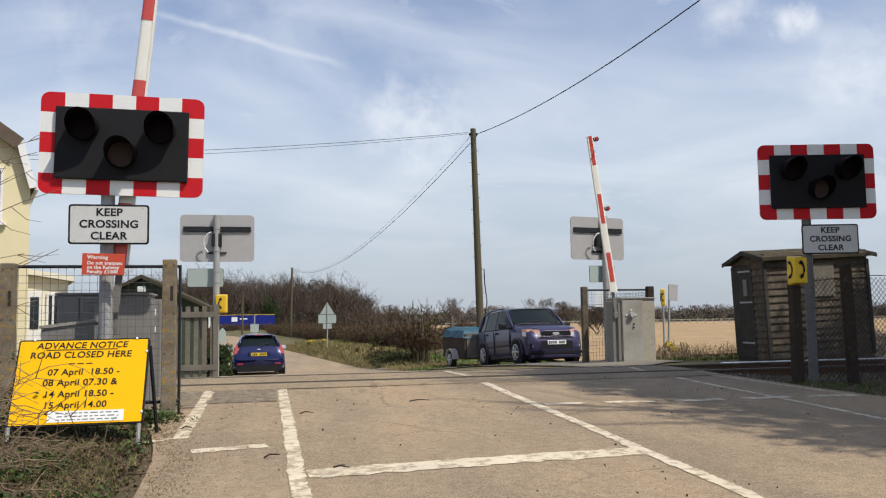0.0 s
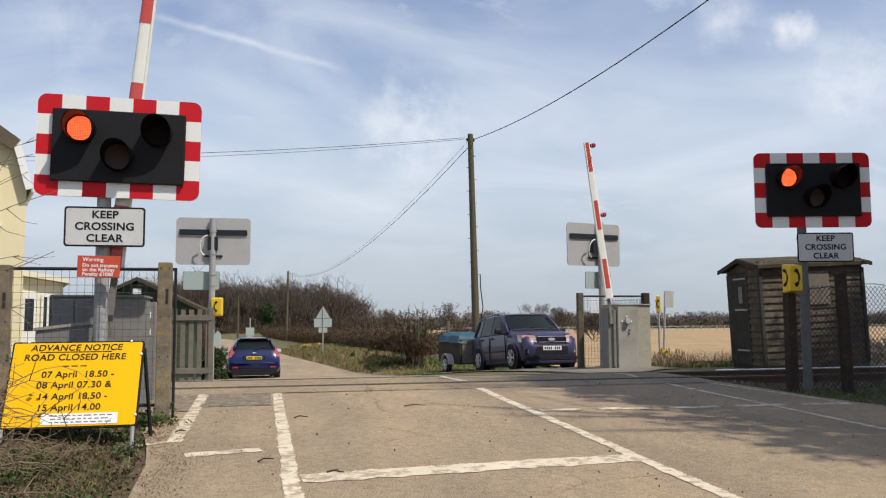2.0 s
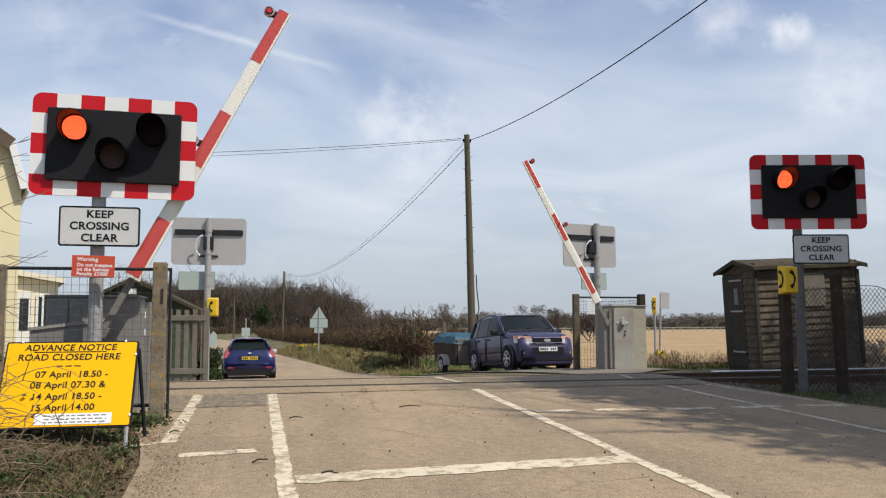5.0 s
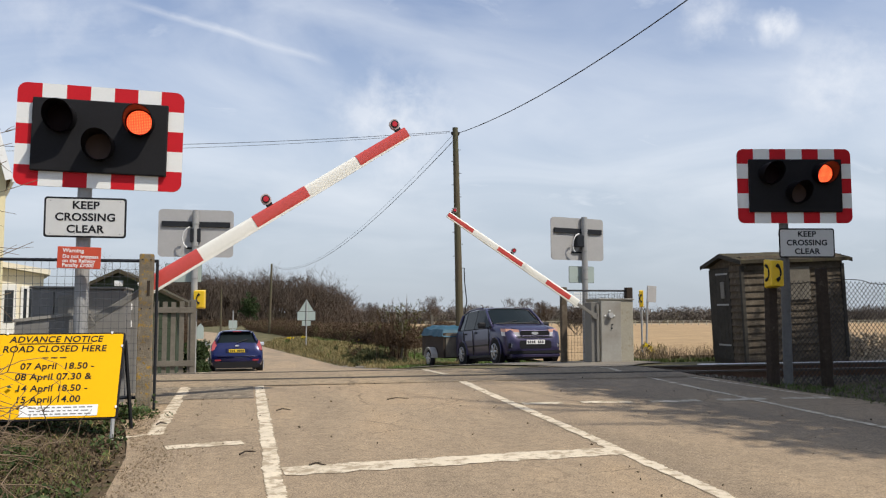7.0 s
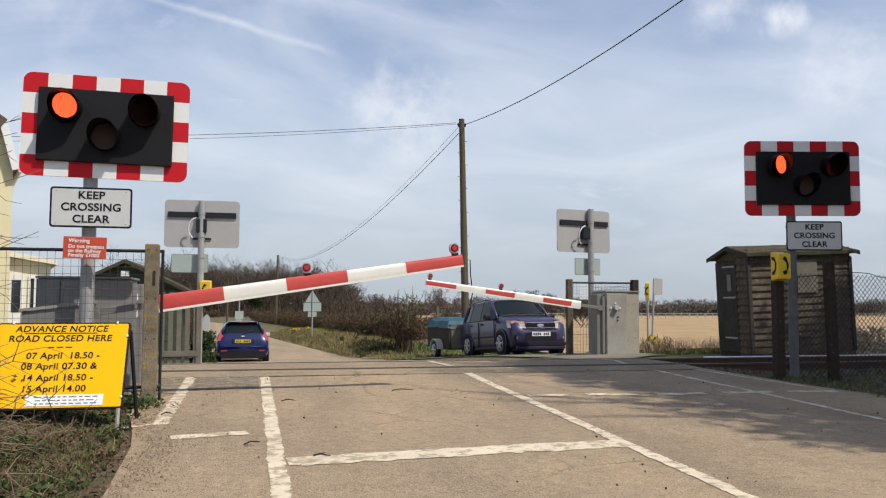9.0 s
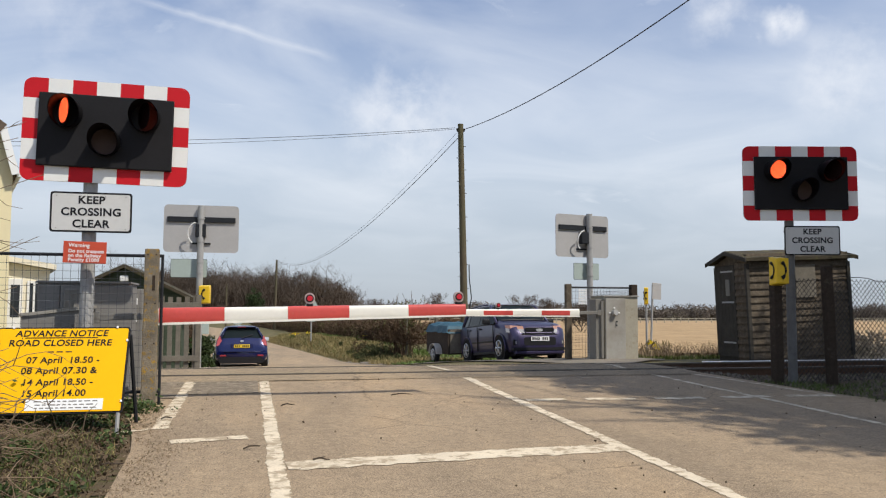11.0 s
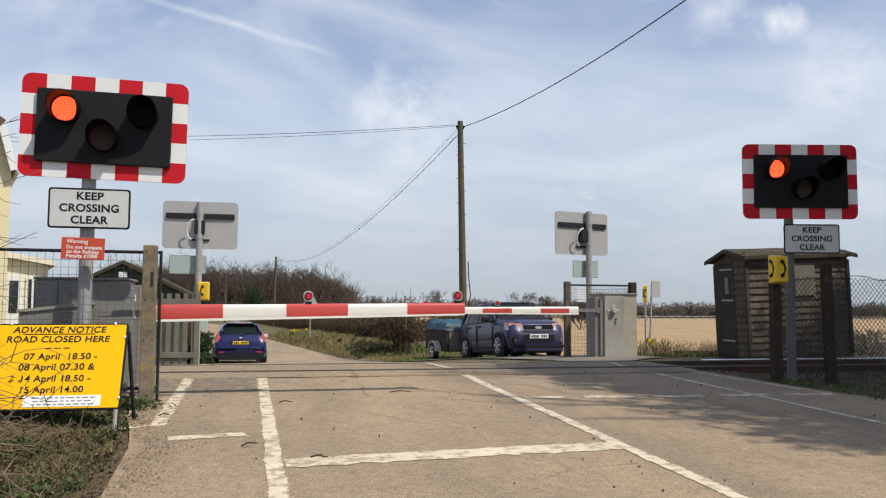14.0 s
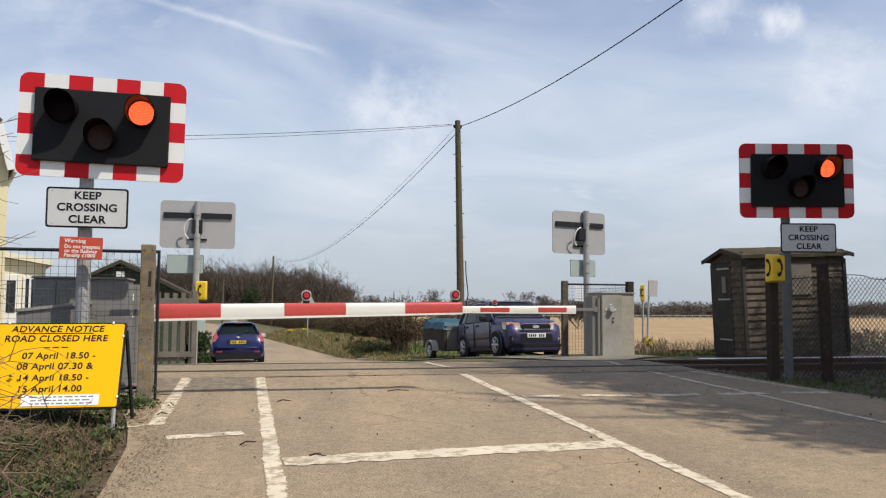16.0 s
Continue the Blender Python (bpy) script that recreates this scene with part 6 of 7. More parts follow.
def house():
    g = -1.0
    t = thing("house", pose(-5.465, 21.0, 0, 0, 0, 17.5), "cream rendered two-storey house with a brown tiled roof", "house")
    bm = bmesh.new()
    eave, knee, ridge = (0.0, 4.38), (-0.29, 5.42), (-3.4, 7.6)
    prism(bm, [(0, g), eave, knee, ridge, (-6.8 - knee[0], knee[1]), (-6.8, eave[1]), (-6.8, g)], 0, 8, "y")
    part("wall", bm, RENDER_CREAM, t)
    for s in (1, -1):
        for a, b in ((eave, knee), (knee, ridge)):
            d = Vector((b[0] - a[0], b[1] - a[1])).normalized()
            nx, nz = d.y, -d.x
            q = [(a[0] - 0.06 * d.x + 0.012 * nx, a[1] - 0.06 * d.y + 0.012 * nz), (b[0] + 0.012 * nx, b[1] + 0.012 * nz), (b[0] + 0.11 * nx, b[1] + 0.11 * nz), (a[0] - 0.06 * d.x + 0.11 * nx, a[1] - 0.06 * d.y + 0.11 * nz)]
            bm = bmesh.new()
            prism(bm, q if s > 0 else [(-6.8 - x, z) for x, z in q], -0.2, 8.2, "y")
            part("roof", bm, ROOF_TILE, t, "brown tiled roof slope")
            low = 0.06 if a == eave else 0.2
            q = [(x - low * nx, z - low * nz) for x, z in q[:2]] + [(x + 0.005 * nx, z + 0.005 * nz) for x, z in q[2:]]
            bm = bmesh.new()
            prism(bm, q if s > 0 else [(-6.8 - x, z) for x, z in q], -0.24 if a == eave else -0.26, -0.205, "y")
            if a == eave:
                part("barge_board", bm, UPVC, t, "white barge board")
            else:
                part("hip_edge", bm, ROOF_TILE, t, "brown tiled edge of the hipped roof")
    bm = bmesh.new()
    tube(bm, [(0.13, -0.2, 4.33), (0.13, 8, 4.33)], 0.05, 8)
    part("gutter", bm, UPVC, t)
    window(t, -1.7, -0.57, 3.5, 4.8, 0)
    window(t, -1.75, -0.62, 1.2, 2.3, 0)
    bm = bmesh.new()
    box(bm, -3.9, -3.2, 2, 2.7, 7.0, 8.7, 0.02)
    part("chimney", bm, RENDER_CREAM, t)
    # low wing towards the track
    t2 = thing("house_wing", pose(-4.93, 22.6, 0, 0, 0, 15), "low cream rendered extension with white door and window", "house")
    bm = bmesh.new()
    prism(bm, [(0, g), (0, 2.2), (-3.4, 2.75), (-3.4, g)], 0, 4, "y")
    part("wall", bm, WING_CREAM, t2)
    bm = bmesh.new()
    prism(bm, [(0.14, 2.19), (0.14, 2.32), (-3.4, 2.9), (-3.4, 2.77)], -0.2, 4, "y")
    part("roof", bm, WING_CREAM, t2, "pale flat roof edge")
    window(t2, -0.5, -0.18, 1.0, 1.9, 0)
    bm = bmesh.new()
    box(bm, -0.92, -0.6, -0.05, -0.003, -0.1, 1.95, 0.01)
    d = part("door", bm, UPVC, t2, "white panelled door")
    bm = bmesh.new()
    box(bm, -0.86, -0.66, -0.06, -0.052, 1.0, 1.8)
    part("door_pane", bm, PANE, d)


house()


def green_shed():
    t = thing("garden_shed", pose(-3.05, 22.0, -0.2), "dark green boarded garden shed with a lamp on its gable", "shed")
    bm = bmesh.new()
    prism(bm, [(-1.5, -0.1), (1.4, -0.1), (1.4, 1.75), (0, 2.42), (-1.5, 1.75)], 0, 2.5, "y")
    part("body", bm, GREEN_ROOF, t)
    for i in range(12):
        z = 0.1 + i * 0.19
        w = 1.4 if z < 1.7 else max(0.1, 1.4 * (2.42 - z - 0.05) / 0.67)
        bm = bmesh.new()
        box(bm, -w, w, -0.02, -0.001, z, z + 0.17, 0.004)
        part("board", bm, GREEN_ROOF, t)
    for s in (-1, 1):
        bm = bmesh.new()
        prism(bm, [(0, 2.44), (s * 1.75, 1.58), (s * 1.75, 1.66), (0, 2.53)], -0.25, 2.7, "y")
        part("roof", bm, SHED_ROOF, t)
    bm = bmesh.new()
    box(bm, -0.1, 0.1, -0.16, -0.026, 2.1, 2.24, 0.02)
    part("lamp", bm, UPVC, t)


green_shed()


# ---- poles and wires ----
def pole(base, top, r, label, fittings=True):
    t = thing("utility_pole", pose(*base), label, "utility pole", "utility poles")
    d = Vector(top) - Vector(base)
    bm = bmesh.new()
    tube(bm, [(0, 0, -0.3), d * 0.33, d * 0.66, d], [r, r * 0.9, r * 0.78, r * 0.68], 14)
    part("shaft", bm, POLE_WOOD, t)
    if fittings:
        bm = bmesh.new()
        q = d * 0.985
        box(bm, q.x - 0.15, q.x + 0.15, q.y - 0.03, q.y + 0.03, q.z - 0.16, q.z - 0.11, 0.01)
        part("bracket", bm, DARK_METAL, t)
        for s in (-0.135, 0.135):
            bm = bmesh.new()
            tube(bm, [(q.x + s, q.y, q.z - 0.11), (q.x + s, q.y, q.z - 0.06), (q.x + s, q.y, q.z - 0.03)], [0.035, 0.042, 0.025], 8)
            part("insulator", bm, DARK_METAL, t)
        bm = bmesh.new()
        tube(bm, [(r, -r * 0.5, 0.6), (r * 0.98, -r * 0.5, 1.8), (r + 0.02, -r * 0.6, 2.0), (r + 0.07, -r * 0.6, 2.25), (r + 0.03, -r * 0.6, 2.6), (r * 0.9, -r * 0.6, 3.0), (r * 0.85, -r * 0.5, 3.5)], 0.02, 6)
        part("cable_guard", bm, CABLE, t)
        bm = bmesh.new()
        for z in np.arange(2.6, d.z - 0.6, 0.45):
            c = d * (z / d.z)
            s = 1 if int(z * 2.2) % 2 else -1
            tube(bm, [(c.x + s * r * 0.7, c.y, z), (c.x + s * (r * 0.8 + 0.07), c.y, z)], 0.011, 5)
        part("step_bolts", bm, DARK_METAL, t)
    return t


pole((7.9, 30.0, -0.6), (7.71, 30.0, 8.25), 0.152, "tall weathered wooden utility pole with step bolts and wires")
pole((3.0, 100.0, -1.4), (3.15, 100.0, 6.95), 0.16, "distant wooden utility pole above the hedge", False)
pole((-3.3, 128.0, -1.6), (-3.3, 128.0, 4.8), 0.16, "distant wooden utility pole before the wood", False)


def span(a, b, sag, r, label):
    a, b = Vector(a), Vector(b)
    bm = bmesh.new()
    tube(bm, [a.lerp(b, k / 24) - Vector((0, 0, 4 * sag * (k / 24) * (1 - k / 24))) for k in range(25)], r, 5)
    tagged(part("overhead_wire", bm, CABLE), label, "overhead wire", "overhead wires")


span((7.6, 30, 7.95), (3.1, 100, 6.95), 2.15, 0.006, "thin black overhead wire sagging between poles")
span((7.6, 30, 7.7), (3.1, 100, 6.8), 2.1, 0.013, "thin black overhead wire sagging between poles")
span((7.5, 30, 8.1), (-16.0, 30.5, 6.7), 0.35, 0.009, "thin black overhead wire running to the house")
span((7.5, 30, 8.05), (-16.0, 30.5, 6.56), 0.4, 0.007, "thin black overhead wire running to the house")
span((7.85, 30, 8.05), (9.0, 4.0, 8.4), 0.8, 0.014, "thin black overhead wire running over the crossing")


# ---- road signs beyond ----
def back_sign():
    t = thing("warning_sign", pose(3.39, 46.5, land(3.39, 46.5)), "triangular warning sign seen from behind on a grey post", "sign")
    g = land(3.3, 46.5)
    bm = bmesh.new()
    tube(bm, [(0, -0.03, -0.2), (0, -0.03, 1.85 - g)], 0.035, 8)
    part("post", bm, STEEL, t)
    z = 0.92 - g
    bm = bmesh.new()
    prism(bm, [(-0.4, z + 0.34), (0.4, z + 0.34), (0, z + 1.0)], 0, 0.02)
    part("triangle", bm, SIGN_BACK, t)
    bm = bmesh.new()
    box(bm, -0.49, 0.49, 0.0, 0.02, z - 0.165, z + 0.31, 0.004)
    part("plate", bm, SIGN_BACK, t)
    bm = bmesh.new()
    box(bm, -0.24, 0.24, 0.0, 0.02, z - 0.47, z - 0.19, 0.004)
    part("lower_plate", bm, SIGN_BACK, t)
    g = land(-1.0, 75)
    t = thing("road_sign", pose(-0.9, 75, g), "small pale sign seen from behind on a post", "sign")
    bm = bmesh.new()
    tube(bm, [(0, 0.04, -0.2), (0, 0.04, 2.6)], 0.05, 8)
    part("post", bm, STEEL, t)
    bm = bmesh.new()
    box(bm, -0.36, 0.36, 0, 0.02, 1.05, 1.75, 0.005)
    box(bm, -0.25, 0.25, 0, 0.02, 0.75, 1.0, 0.005)
    part("plate", bm, SIGN_BACK, t)
    g = land(-4, 80)
    t = thing("road_sign", pose(-3.9, 80, g), "small pale hut-shaped sign at the roadside", "sign")
    bm = bmesh.new()
    prism(bm, [(-0.3, 0), (0.3, 0), (0.3, 1.1), (0, 1.45), (-0.3, 1.1)], 0, 0.5)
    part("board", bm, SIGN_BACK, t)


back_sign()


def field_fence():
    t = thing("field_fence", pose(0, 0, 0), "long pale post-and-rail fence across the field", "fence")
    for k in range(70):
        x, y = 36 + k * 2.0, 165 + 0.1 * k
        g = land(x, y)
        bm = bmesh.new()
        box(bm, x - 0.07, x + 0.07, y - 0.05, y + 0.05, g - 0.1, g + 1.25)
        part("post", bm, CABINET_SIDE, t)
    for h in (0.6, 1.1):
        bm = bmesh.new()
        box(bm, 36, 176, 165 - 0.02, 165.05, land(60, 165) + h - 0.06, land(60, 165) + h + 0.06)
        part("rail", bm, CABINET_SIDE, t)
    for x, y, h in ((9.6, 31.5, 1.7), (7.6, 33.5, 1.9), (6.2, 32.8, 1.9), (11.9, 24.5, 1.3), (8.75, 26.5, 1.85)):
        g = land(x, y)
        q = thing("fence_stake", pose(x, y, g), "thin grey wooden fence stake", "fence post", "fence stakes")
        bm = bmesh.new()
        box(bm, -0.05, 0.05, -0.05, 0.05, -0.2, h, 0.008)
        part("shaft", bm, GATE_WOOD, q)


field_fence()


# ---- plants ----
def twig_tree(seed, height, spread_, levels=4, limbs=5, thin=1.0):
    """Points and triangles of a leafless tree, base at the origin."""
    rng = random.Random(seed)
    verts, faces = [], []

    def limb(p, d, length, r, level):
        n = 3 if level < 2 else 2
        pts = [p]
        q = p.copy()
        dd = d.copy()
        for _ in range(n):
            dd = (dd + Vector((rng.uniform(-1, 1), rng.uniform(-1, 1), rng.uniform(-0.4, 0.8))) * 0.22).normalized()
            q = q + dd * length / n
            pts.append(q.copy())
        sides = 5 if level == 0 else 3
        base = len(verts)
        for i, c in enumerate(pts):
            u, v = frame_at(pts[min(i + 1, n)] - pts[max(i - 1, 0)])
            rr = r * (1 - 0.55 * i / n)
            for k in range(sides):
                a = 2 * math.pi * k / sides
                verts.append(tuple(c + rr * (math.cos(a) * u + math.sin(a) * v)))
        for i in range(n):
            for k in range(sides):
                faces.append((base + i * sides + k, base + i * sides + (k + 1) % sides, base + (i + 1) * sides + (k + 1) % sides, base + (i + 1) * sides + k))
        if level >= levels:
            return
        count = limbs if level == 0 else rng.randint(3, 4)
        for j in range(count):
            u = rng.uniform(0.35, 1.0) if level else rng.uniform(0.3, 1.0)
            i = min(int(u * n), n - 1)
            at = pts[i].lerp(pts[i + 1], u * n - i)
            a = rng.uniform(0, 2 * math.pi)
            side = Vector((math.cos(a), math.sin(a), 0))
            nd = (dd * 0.55 + side * spread_ * rng.uniform(0.5, 1.0) + Vector((0, 0, 0.35))).normalized()
            limb(at, nd, length * rng.uniform(0.5, 0.75), r * 0.5 * thin, level + 1)
    limb(Vector((0, 0, -0.2)), Vector((rng.uniform(-0.1, 0.1), rng.uniform(-0.1, 0.1), 1)), height * 0.45, height * 0.016, 0)
    return np.array(verts), faces


def scatter_trees(name, places, mat, label, category, protos, kind="stuff"):
    """Many leafless trees joined: places are x, y, scale."""
    verts, faces, b = [], [], 0
    rng = random.Random(7)
    for x, y, s in places:
        v, f = protos[rng.randrange(len(protos))]
        a = rng.uniform(0, 6.28)
        c, d = math.cos(a), math.sin(a)
        w = np.stack([(v[:, 0] * c - v[:, 1] * d) * s + x, (v[:, 0] * d + v[:, 1] * c) * s + y, v[:, 2] * s + land(x, y)], 1)
        verts.append(w)
        faces += [tuple(i + b for i in q) for q in f]
        b += len(w)
    return tagged(raw(name, np.concatenate(verts).tolist(), faces, mat), label, category, kind=kind)


def clump(places, size, count, seed, up=0.3, aspect=2.2):
    """Small leaf-like triangles round places (x, y, z, radius)."""
    rng = np.random.RandomState(seed)
    P = []
    for x, y, z, r in places:
        d = rng.normal(0, 1, (count, 3))
        d /= np.linalg.norm(d, axis=1)[:, None]
        P.append(np.array((x, y, z)) + d * r * rng.uniform(0.3, 1.0, (count, 1)) ** 0.5)
    P = np.concatenate(P)
    n = len(P)
    a = rng.normal(0, 1, (n, 3))
    a[:, 2] += up
    a /= np.linalg.norm(a, axis=1)[:, None]
    b = np.cross(a, rng.normal(0, 1, (n, 3)))
    b /= np.linalg.norm(b, axis=1)[:, None] + 1e-9
    s = size * rng.uniform(0.6, 1.4, (n, 1))
    V = np.stack([P - a * s * aspect / 2, P + b * s / 2, P + a * s * aspect / 2, P - b * s / 2], 1).reshape(-1, 3)
    F = np.arange(4 * n).reshape(-1, 4)
    return V, F


def leaves(name, places, size, count, seed, mat, label, category, kind="stuff", **kw):
    V, F = clump(places, size, count, seed, **kw)
    return tagged(raw(name, V.tolist(), F.tolist(), mat), label, category, kind=kind)


def blades(name, spots, height, width, mat, seed, label, lean=0.5):
    """Grass blades at spots (x, y)."""
    rng = np.random.RandomState(seed)
    verts, faces = [], []
    for x, y in spots:
        z = land(x, y) + 0.005
        a = rng.uniform(0, 6.28)
        h = height * rng.uniform(0.5, 1.3)
        w = width * rng.uniform(0.6, 1.3)
        lx, ly = rng.normal(0, lean * h, 2)
        dx, dy = math.cos(a) * w, math.sin(a) * w
        b = len(verts)
        verts += [(x - dx, y - dy, z), (x + dx, y + dy, z), (x + lx * 0.4 + dx * 0.7, y + ly * 0.4 + dy * 0.7, z + h * 0.6), (x + lx * 0.4 - dx * 0.7, y + ly * 0.4 - dy * 0.7, z + h * 0.6), (x + lx, y + ly, z + h * 0.9)]
        faces += [(b, b + 1, b + 2, b + 3), (b + 3, b + 2, b + 4)]
    return tagged(raw(name, verts, faces, mat), label, "grass", kind="stuff")


def woods():
    protos = [twig_tree(20 + k, 10, 0.95, 4, 7, 0.95) for k in range(5)]
    rng = random.Random(5)
    places = []
    for k in range(210):
        u = rng.random()
        x = -36 + 68 * u
        y = rng.uniform(236, 278)
        s = rng.uniform(0.85, 1.15) * (1.78 if x < 17 else 1.78 - (x - 17) * 0.05)
        places.append((x, y, s))
    scatter_trees("bare_wood", places, FAR_TWIG, "bare brown wood beyond the fields", "wood", protos)
    sc = []
    for k in range(420):
        x = rng.uniform(-45, 14)
        sc.append((x, 203 + rng.uniform(-2, 2), land(x, 203) + rng.uniform(0.0, 1.5 + 0.6 * noise.noise((x * 0.2, 0, 4))), 0.7))
    for k in range(500):
        y = rng.uniform(52, 125)
        x = float(road_left(y)) - 1.2 - rng.uniform(0, 0.9)
        sc.append((x, y, land(x, y) + rng.uniform(0.05, 1.1), 0.4))
    leaves("far_scrub", sc, 0.06, 60, 41, HEDGE_TWIG, "low brown scrub beside the far road", "scrub", aspect=7)
    # undergrowth
    pl = []
    for k in range(900):
        x = rng.uniform(-40, 33)
        pl.append((x, rng.uniform(230, 262), land(x, 240) + rng.uniform(0.3, 9.0 if x < 18 else 5.0), 1.7))
    for k in range(330):
        x = rng.uniform(-40, 30)
        top = 13.5 if x < 17 else 13.5 - (x - 17) * 0.42
        pl.append((x, rng.uniform(238, 262), land(x, 240) + top * rng.uniform(0.5, 1.0) + 1.2 * noise.noise((x * 0.2, 0, 9)), 1.5))
    leaves("undergrowth", pl, 0.075, 60, 4, FAR_TWIG, "dense brown undergrowth at the wood's edge", "undergrowth", aspect=16, up=2.5)
    # hedgerow and trees along the far side of the field, haze put into their colour
    pl = []
    for k in range(1500):
        x = rng.uniform(26, 240)
        pl.append((x, 262 + rng.uniform(-4, 4), land(x, 262) + rng.uniform(0.0, 4.4 + 1.8 * noise.noise((x * 0.05, 0, 0))), 1.6))
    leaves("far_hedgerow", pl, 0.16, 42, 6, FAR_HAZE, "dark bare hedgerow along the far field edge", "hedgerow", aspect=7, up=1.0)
    places = [(rng.uniform(24, 235), 266 + rng.uniform(-5, 5), rng.uniform(0.45, 0.8)) for k in range(70)]
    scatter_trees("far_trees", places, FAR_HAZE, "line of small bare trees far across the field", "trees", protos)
    for x, y, s, sd in ((27.3, 120, 0.55, 31), (32.6, 95, 0.47, 32), (35.3, 95, 0.42, 33), (17.9, 118, 0.45, 34), (25, 60, 0.3, 35)):
        v, f = twig_tree(sd, 10 * s, 0.9, 5, 8, 1.12)
        t = thing("bare_tree", pose(x, y, land(x, y)), "small bare rounded tree in the field", "tree", "field trees")
        tagged(raw("branchwork", v.tolist(), f, FAR_TWIG, t), kind="stuff")
        tw = random.Random(sd)
        V, F = clump([(tw.gauss(0, 1.1 * s * 1.6), tw.gauss(0, 1.1 * s * 1.6), 10 * s * tw.uniform(0.45, 0.85), 0.8 * s) for k in range(36)], 0.03, 36, sd, aspect=14, up=1.5)
        tagged(raw("twig_mass", V.tolist(), F.tolist(), FAR_TWIG, t), kind="stuff")
    t = thing("evergreen_tree", pose(1.6, 228, land(1.6, 228)), "dark ivy-clad tree before the wood", "tree")
    V, F = clump([(rng.gauss(0, 0.85), rng.gauss(0, 0.7), 5.0 + rng.gauss(0, 1.1), 0.8) for k in range(60)], 0.2, 70, 9)
    raw("crown", V.tolist(), F.tolist(), EVERGREEN, t)
    bm = bmesh.new()
    tube(bm, [(0, 0, -0.2), (0.1, 0, 4)], [0.3, 0.15], 8)
    part("trunk", bm, BARK, t)


woods()


def hedge():
    rng = random.Random(11)
    path_ = [(6.8, 40.5), (6.95, 43), (7.0, 52), (6.7, 64), (5.5, 80), (3.4, 104), (2.0, 125), (0.6, 150)]
    ys = [p[1] for p in path_]
    xs = [p[0] for p in path_]
    twig, leaf = [], []
    for k in range(3300):
        y = 41.0 + 108 * rng.random() ** 1.7
        x = float(np.interp(y, ys, xs)) + rng.uniform(-0.55, 0.75)
        z = land(x, y) + rng.uniform(0.1, 0.92 + 0.35 * min(1.0, max(0.0, (y - 58) / 8)) + 0.15 * noise.noise((y * 0.25, 0, 0)))
        (leaf if rng.random() < 0.3 else twig).append((x, y, z, 0.34))
    leaves("roadside_hedge", twig, 0.026, 70, 12, HEDGE_TWIG, "trimmed brown leafless hedge along the road", "hedge", aspect=9.0)
    leaves("hedge_leaves", leaf, 0.05, 26, 13, HEDGE_LEAF, "thin olive leaves in the hedge", "hedge", aspect=1.6)
    brush = []
    for k in range(420):
        y = rng.uniform(40, 47)
        x = 7.6 + (y - 40) * 0.75 + rng.uniform(-0.5, 0.5)
        brush.append((x, y, land(x, y) + rng.uniform(0.0, 1.0 + 0.25 * noise.noise((x * 0.8, 0, 2))), 0.3))
    leaves("field_hedge", brush, 0.026, 60, 52, HEDGE_TWIG, "low bare hedge along the field behind the trailer", "hedge", aspect=9.0)
    # shrub with upright shoots
    t = thing("shrub", pose(6.05, 33.0, land(6.05, 33.0)), "tall straggly bare shrub with upright shoots", "shrub")
    bm = bmesh.new()
    for k in range(60):
        a, lean = rng.uniform(0, 6.28), rng.uniform(0.0, 0.75)
        h = rng.uniform(1.5, 2.85) * (1 - 0.35 * lean)
        x, y = rng.gauss(0, 0.25), rng.gauss(0, 0.3)
        dx, dy = math.cos(a) * lean * h, math.sin(a) * lean * h
        tube(bm, [(x, y, -0.05), (x + dx * 0.4, y + dy * 0.4, h * 0.55), (x + dx * 0.8, y + dy * 0.8, h)], [0.018, 0.013, 0.008], 3, False)
        for j in range(5):
            u = rng.uniform(0.4, 1)
            p = Vector((x + dx * u * 0.8, y + dy * u * 0.8, h * u))
            q = p + Vector((rng.gauss(0, 0.16), rng.gauss(0, 0.16), rng.uniform(0.05, 0.35)))
            tube(bm, [p, q], [0.01, 0.005], 3, False)
    tagged(part("shoot_mass", bm, HEDGE_TWIG, t), kind="stuff")
    V, F = clump([(rng.gauss(-0.1, 0.45), rng.gauss(0, 0.4), rng.uniform(0.5, 1.5), 0.3) for k in range(26)], 0.024, 80, 14, aspect=9)
    raw("brushwood", V.tolist(), F.tolist(), HEDGE_TWIG, t)
    V, F = clump([(rng.gauss(0.1, 0.55), rng.gauss(0, 0.5), rng.uniform(1.0, 2.2), 0.3) for k in range(30)], 0.055, 14, 15)
    raw("leaves", V.tolist(), F.tolist(), HEDGE_LEAF, t)
    # evergreen bush beside the picket screen
    t = thing("evergreen_bush", pose(-1.29, 25.0, land(-1.29, 25.0)), "clipped evergreen bush at the road's edge", "bush")
    V, F = clump([(rng.gauss(0, 0.13), rng.gauss(0, 0.7), rng.uniform(0.05, 0.86), 0.15) for k in range(130)], 0.045, 70, 16, aspect=1.7)
    raw("leaves", V.tolist(), F.tolist(), EVERGREEN, t)
    # grass bank and daffodils
    spots = [(float(road_right(y)) + rng.uniform(0.1, 3.0), y) for y in [rng.uniform(27, 66) for k in range(17000)]]
    blades("bank_grass", spots, 0.2, 0.012, DRY_GRASS, 17, "dry straw-coloured grass on the roadside bank")
    spots = [(float(road_right(y)) + rng.uniform(0.4, 4.2), y) for y in [rng.uniform(27, 62) for k in range(10000)]]
    blades("bank_grass_green", spots, 0.16, 0.01, GRASS, 18, "green grass on the roadside bank")
    spots = [(rng.uniform(4.7, 11.0), rng.uniform(25.5, 36)) for k in range(15000)]
